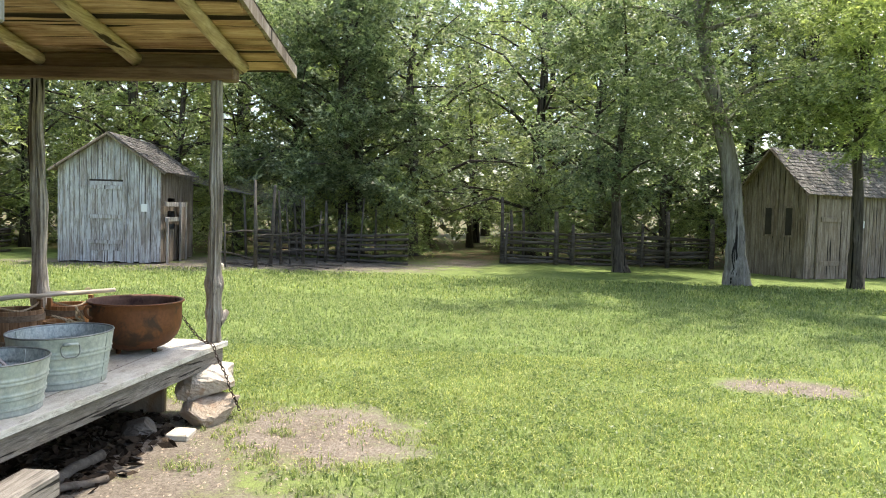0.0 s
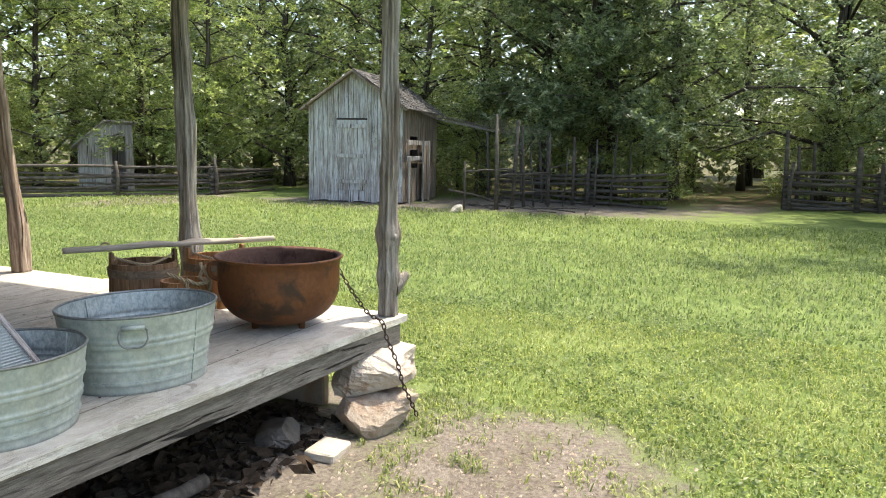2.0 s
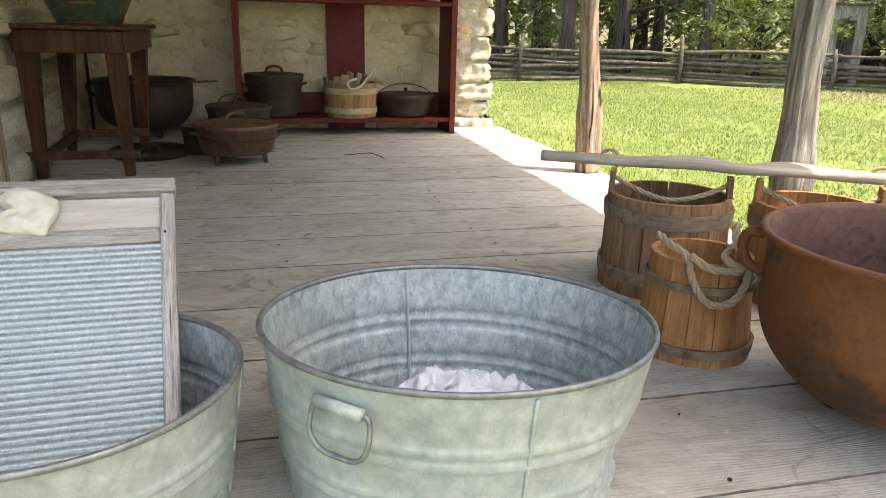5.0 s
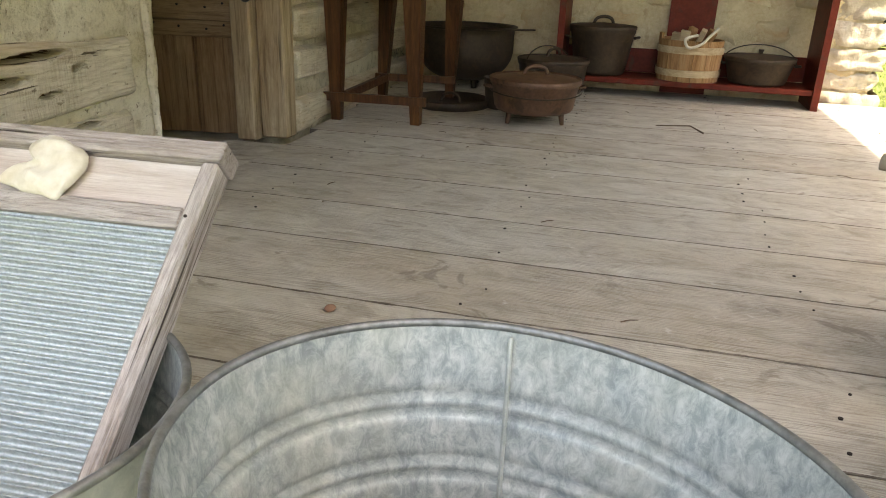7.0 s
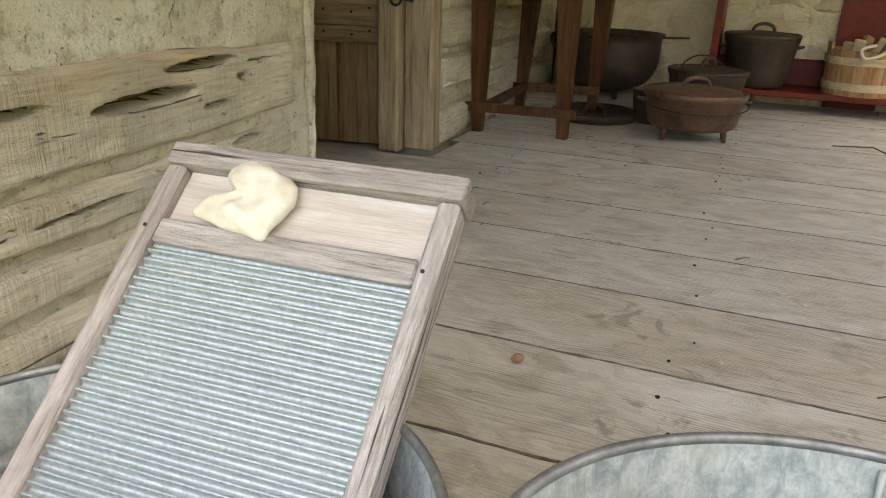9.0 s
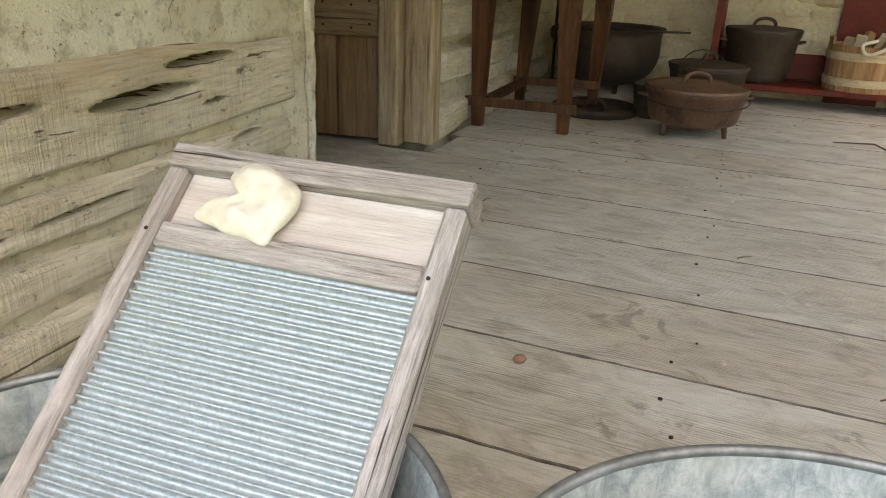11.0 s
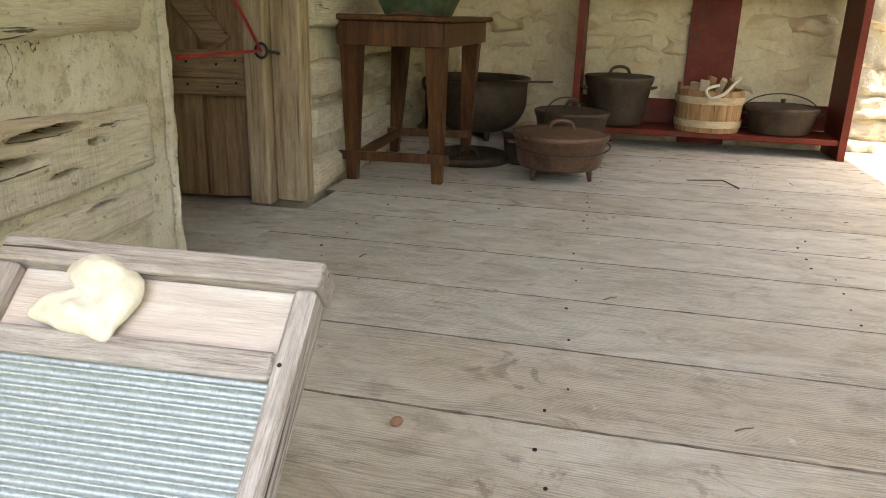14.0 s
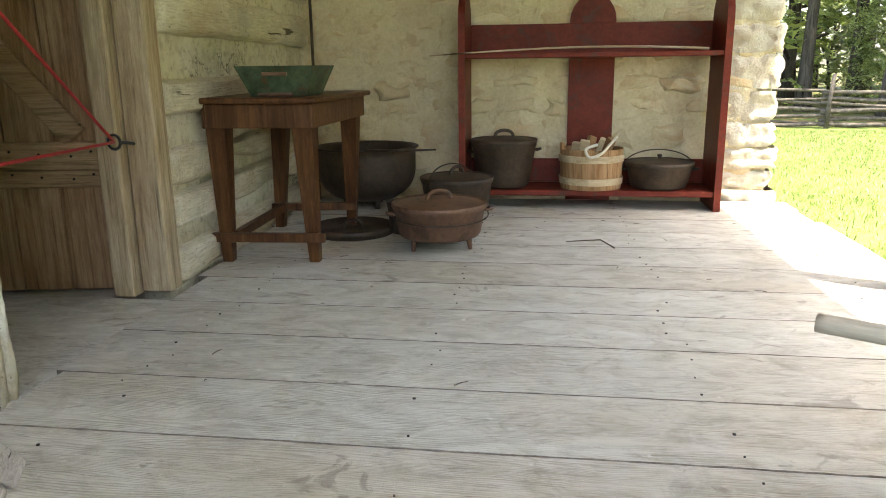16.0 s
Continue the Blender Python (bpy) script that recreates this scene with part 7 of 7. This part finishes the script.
lawn_tree(15.4, -10.55, [(0, 0, 0), (0, 0.03, 0.8), (-0.03, 0.06, 2.0), (-0.02, 0.12, 3.4), (0.0, 0.1, 5.5)], [0.2, 0.13, 0.12, 0.1, 0.06],
          [((0, 0.1, 3.6), (-1.0, 1.0, 4.6), 0.04), ((0, 0.1, 3.8), (-0.6, -1.4, 4.8), 0.05), ((0, 0.1, 3.8), (0.9, 1.8, 4.6), 0.05), ((0, 0.1, 4.4), (-1.0, -1.8, 5.2), 0.05), ((0, 0.1, 5), (-1.2, 1.4, 6.2), 0.05), ((0, 0.1, 5.4), (0.4, -0.5, 7), 0.05), ((0, 0.1, 5), (-3.8, 0.6, 6.6), 0.06), ((0, 0.1, 5.2), (-3.4, 2.4, 7.4), 0.06)],
          34000, 33, m_bark, "straight mottled tree beside the tool shed", leaf=m_leaf_y)
# a broad tree whose boughs hang before the pen
lawn_tree(21.0, 2.9, [(0, 0, 0), (0, 0.0, 1.0), (0.1, 0.06, 3.0), (0.0, 0.2, 5.0), (0.1, 0.1, 8.0)], [0.3, 0.24, 0.2, 0.15, 0.08],
          [((0, 0, 2.6), (-2.4, 0.9, 2.6), 0.07), ((0, 0, 3.0), (-2.2, -1.8, 2.4), 0.07), ((0, 0, 3.2), (-1.2, 2.8, 3.2), 0.07), ((0, 0, 3.8), (-2.8, -0.2, 4.2), 0.07), ((0, 0, 4.4), (-1.8, -2.8, 4.4), 0.07), ((0, 0.1, 5), (-2.0, 2.2, 5.6), 0.07), ((0, 0.1, 5.6), (-2.4, -1.4, 6.6), 0.06), ((0, 0.1, 6.4), (-1.0, 1.6, 7.8), 0.06), ((0, 0.1, 7), (-1.4, -0.6, 8.8), 0.05), ((0, 0.1, 6), (-4.6, 1.2, 7.4), 0.06), ((0, 0.1, 6.6), (-4.4, -2.0, 8.0), 0.06)],
          60000, 34, m_bark, "broad tree with drooping grey-green boughs over the pen", 0.052, (0.36, 0.36, 0.28))

# a spreading tree by the yard's side, whose boughs shade the lawn
lawn_tree(9.6, -10.6, [(0, 0, 0), (0, 0.05, 1.2), (0.05, 0.1, 2.8), (0.1, 0.3, 4.4), (0.0, 0.4, 6.4)], [0.26, 0.2, 0.17, 0.13, 0.08],
          [((0, 0.2, 3.4), (-1.6, 1.9, 4.8), 0.06), ((0, 0.2, 3.8), (0.9, 2.1, 5.2), 0.06), ((0, 0.3, 4.4), (-2.4, 0.4, 5.6), 0.06), ((0, 0.3, 4.6), (2.2, -0.8, 5.6), 0.06), ((0, 0.3, 5.0), (0.2, -2.4, 6.0), 0.06), ((0, 0.4, 5.6), (-0.8, 2.2, 6.8), 0.05), ((0, 0.4, 6.0), (0.8, 0.8, 7.6), 0.05)],
          26000, 35, m_bark, "spreading light-green tree at the side of the lawn", leaf=m_leaf_y)


# ---- grass ----
def grass(name, label, x0, x1, y0, y1, per_m2, length, width, seed, keep):
    g = np.random.default_rng(seed)
    n = int((x1 - x0) * (y1 - y0) * per_m2)
    p = np.stack([g.uniform(x0, x1, n), g.uniform(y0, y1, n)], 1)
    ok = np.array([keep(x, y, r) for (x, y), r in zip(p.tolist(), g.random(n).tolist())])
    p = p[ok]
    n = len(p)
    z = np.array([ground_z(x, y) for x, y in p.tolist()]) - 0.004
    a = g.uniform(0, 2 * np.pi, n)
    ln = length * g.uniform(0.45, 1.25, n)
    lean = g.uniform(0.3, 1.6, n)
    d = np.stack([np.cos(a), np.sin(a)], 1)
    s = np.stack([-d[:, 1], d[:, 0]], 1) * (width * g.uniform(0.6, 1.3, n))[:, None]
    mid = p + d * (ln * lean * 0.35)[:, None]
    tip = p + d * (ln * lean)[:, None]
    v = np.concatenate([
        np.stack([p[:, 0] - s[:, 0], p[:, 1] - s[:, 1], z], 1)[:, None], np.stack([p[:, 0] + s[:, 0], p[:, 1] + s[:, 1], z], 1)[:, None],
        np.stack([mid[:, 0] + s[:, 0] * 0.8, mid[:, 1] + s[:, 1] * 0.8, z + ln * 0.6], 1)[:, None], np.stack([mid[:, 0] - s[:, 0] * 0.8, mid[:, 1] - s[:, 1] * 0.8, z + ln * 0.6], 1)[:, None],
        np.stack([tip[:, 0], tip[:, 1], z + ln * np.clip(1.05 - 0.45 * lean, 0.3, 1)], 1)[:, None]], 1).reshape(-1, 3)
    i = np.arange(n)[:, None] * 5
    faces = (i + np.array([[0, 1, 2, 3]])).tolist() + (i + np.array([[3, 2, 4]])).tolist()
    ob = raw(name, v.tolist(), faces, m_blade)
    tagged(ob, label, "grass", kind="stuff")


def bare(x, y):
    """How bare the earth is: 0 lawn, 1 earth."""
    b = 0.0
    for cx, cy, rx, ry in ((0.6, 0.3, 2.1, 1.0), (2.0, -0.75, 0.75, 0.65), (0.9, 2.4, 1.8, 3.2), (4.0, -4.55, 0.36, 0.62)):
        d = ((x - cx) / rx) ** 2 + ((y - cy) / ry) ** 2 + 1.3 * noise.noise(Vector((x * 2.6, y * 2.6, 7))) + 0.8 * noise.noise(Vector((x * 8, y * 8, 7)))
        b = max(b, smooth01((1.35 - d) / 0.9))
    return b


def patchy(x, y):
    return 0.75 + 0.5 * noise.noise(Vector((x * 0.9, y * 0.9, 1)))


def on_lawn(x, y, r):
    if x < 2.58 and y > -0.05:
        return False
    tuft = smooth01(noise.noise(Vector((x * 5.5, y * 5.5, 12))) * 4.0 - 0.9)
    fade = smooth01((x + 0.8) / 1.6) * smooth01((y + 8.0) / 2.0 + max(0.0, x - 4.5)) * (smooth01((y + 5.0) / 1.2) if x < 1.0 else 1.0)
    return r < ((1 - bare(x, y)) * patchy(x, y) + 0.012 + 0.55 * tuft) * fade


grass("lawn_near", "short green lawn grass close to the porch", 1.3, 5.0, -4.2, 4.5, 3600, 0.042, 0.0034, 1, on_lawn)
grass("lawn_mid", "short green lawn grass across the yard", 5.0, 10.0, -8, 16, 1000, 0.055, 0.0055, 2, on_lawn)
grass("lawn_far", "short green lawn grass towards the fences", 10.0, 15.0, -11, 14.5, 300, 0.08, 0.008, 3, on_lawn)
grass("lawn_side", "short green lawn grass beyond the porch", 2.6, 5.0, 4.5, 16.0, 900, 0.065, 0.0045, 4, on_lawn)
grass("lawn_foot", "short green lawn grass where the walk begins", -0.8, 1.3, -5.0, -0.7, 2400, 0.05, 0.0035, 7, on_lawn)
grass("lawn_corner", "short green lawn grass beside the bare patch", 1.0, 5.0, -8.0, -4.2, 1300, 0.055, 0.0045, 6, on_lawn)
grass("weed_tufts", "weed tufts round the porch footing", 1.0, 3.1, -1.7, 0.0, 4200, 0.055, 0.0028, 5, lambda x, y, r: r < 0.8 * smooth01(noise.noise(Vector((x * 4.2, y * 4.2, 2))) * 4.5 - 1.0) + 0.006)

# broad low weed leaves between the blades
cg = np.random.default_rng(77)
clump = [(float(x), float(y)) for x, y in zip(cg.uniform(1.2, 5.4, 9000), cg.uniform(-5.2, 3.6, 9000))]
clump = [(x, y, ground_z(x, y) + 0.02) for x, y in clump if not (x < 2.6 and y > -0.08) and noise.noise(Vector((x * 1.3, y * 1.3, 4))) > -0.15 + 0.6 * bare(x, y)]
cl_v, cl_f = leaves(32000, clump, (0.02, 0.02, 0.009), 0.0125, 78, 0.35)
clover = raw("clover", cl_v, cl_f, m_clover)
tagged(clover, "low clover and broad weeds in the lawn", "weeds", kind="stuff")

# ---- pebbles and chips on the bare earth ----
pg = np.random.default_rng(9)
pv, pf = [], []
for i in range(1500):
    x, y = pg.normal(1.9, 0.75), pg.normal(-0.6, 0.6)
    if i > 1300:
        x, y = pg.normal(4.0, 0.3), pg.normal(-4.55, 0.4)
    if bare(x, y) < 0.3 or (y > 0.3 and i <= 1300):
        continue
    s, z = float(pg.uniform(0.004, 0.016)), ground_z(x, y)
    o = len(pv)
    a = pg.uniform(0, 6.28, 5)
    pv += [(x + s * math.cos(t), y + s * math.sin(t), z - 0.002) for t in np.sort(a)] + [(x + s * 0.2, y, z + s * float(pg.uniform(0.3, 0.8)))]
    pf += [(o + q, o + (q + 1) % 5, o + 5) for q in range(5)]
peb = raw("earth_chips", pv, pf, m_rock)
tagged(peb, "small stones and chips on bare earth", "pebbles", kind="stuff")

# ---- porch planks ----
seams = [0.33, 0.635, 0.95, 1.26, 1.568, 1.86, 2.17, 2.46, 2.75, 3.05, 3.36, 3.66, 3.97, 4.25, 4.52]
pr = random.Random(3)


def plank(y0a, y0b, y1a, y1b, x0, x1):
    """One plank from x0 to x1; its long sides go from y0a to y0b and from y1a to y1b."""
    mb = Mesh()
    c, t = 0.0016, 0.034
    dz0, dz1 = pr.uniform(-0.0005, 0.0005), pr.uniform(-0.0005, 0.0005)
    n = 90
    for i in range(n):
        u = i / (n - 1)
        x = x0 + (x1 - x0) * u
        ya = y0a + (y0b - y0a) * u + 0.003 * noise.noise(Vector((x * 2.3, y0a * 9, 0))) + 0.005 * max(0.0, noise.noise(Vector((x * 24, y0a * 9, 3))))
        yb = y1a + (y1b - y1a) * u + 0.003 * noise.noise(Vector((x * 2.3, y1a * 9, 0))) - 0.005 * max(0.0, noise.noise(Vector((x * 27, y1a * 9, 6))))
        z = dz0 + (dz1 - dz0) * u
        mb.v += [(x, ya, z - t), (x, ya, z - c), (x, ya + c, z), (x, yb - c, z), (x, yb, z - c), (x, yb, z - t)]
    for i in range(n - 1):
        for k in range(6):
            a, b = i * 6 + k, i * 6 + (k + 1) % 6
            mb.f.append((a, b, b + 6, a + 6))
    mb.f += [tuple(range(6)), tuple((n - 1) * 6 + k for k in range(6))]
    ob = mb.obj("plank", m_deck, porch)
    ob.data.materials.append(m_seam)
    for p in ob.data.polygons:
        if abs(p.normal.y) > 0.5 and p.center.y > 0.25:
            p.material_index = 1
    return ob


gap = 0.0013
plank(edge_y(0.02), edge_y(XF), seams[0] - gap, seams[0] - gap, 0.02, XF + pr.uniform(-0.01, 0.01))
for a, b in zip(seams, seams[1:]):
    x0 = wall_x(a) + 0.02 if not (1.6 < a < 2.6) else -0.02
    plank(a + gap, a + gap, b - gap, b - gap, x0, XF + pr.uniform(-0.025, 0.02))
heads = Mesh()
for yb in seams[:-1]:
    for xn in (0.22, 0.95, 1.62, 2.3):
        for k in (0.05, 0.15, 0.24):
            if pr.random() < 0.75:
                x, y = xn + pr.uniform(-0.03, 0.03), yb + k + pr.uniform(-0.02, 0.02)
                heads.tube([(x, y, -0.004), (x, y, 0.0026)], pr.uniform(0.002, 0.0045), 7)
heads.obj("nail_heads", m_nail, porch, "dark nail heads")
nut = Mesh().lathe([(0.001, 0.0), (0.008, 0.002), (0.0105, 0.007), (0.0075, 0.012), (0.001, 0.0145)], 14, sx=1.25).obj("nut_shell", m_nut, smooth=True, m=pose(0.704, 1.19, 0.001, 0, 0, 60))
tagged(nut, "small brown nutshell lying on the deck", "nut")
bent = Mesh().tube([(1.33, 3.43, 0.004), (1.48, 3.46, 0.008), (1.53, 3.33, 0.004)], [0.0025, 0.003, 0.004], 5).obj("bent_twig", m_dry)
tagged(bent, "bent dry twig lying on the deck", "twig", "litter on the deck")
for i in range(26):
    x, y = pr.uniform(0.3, 2.3), pr.uniform(0.3, 4.1)
    a, L_ = pr.uniform(0, 3.14), pr.uniform(0.008, 0.05)
    d_ = Vector((math.cos(a), math.sin(a), 0)) * L_
    tw = Mesh().tube([Vector((x, y, 0.004)), Vector((x, y, 0.006)) + d_ * 0.5, Vector((x, y, 0.004)) + d_], [0.0016, 0.0013, 0.0009], 5).obj("twig_bit", m_dry)
    tagged(tw, "tiny dry twig fallen on the deck", "twig", "litter on the deck")
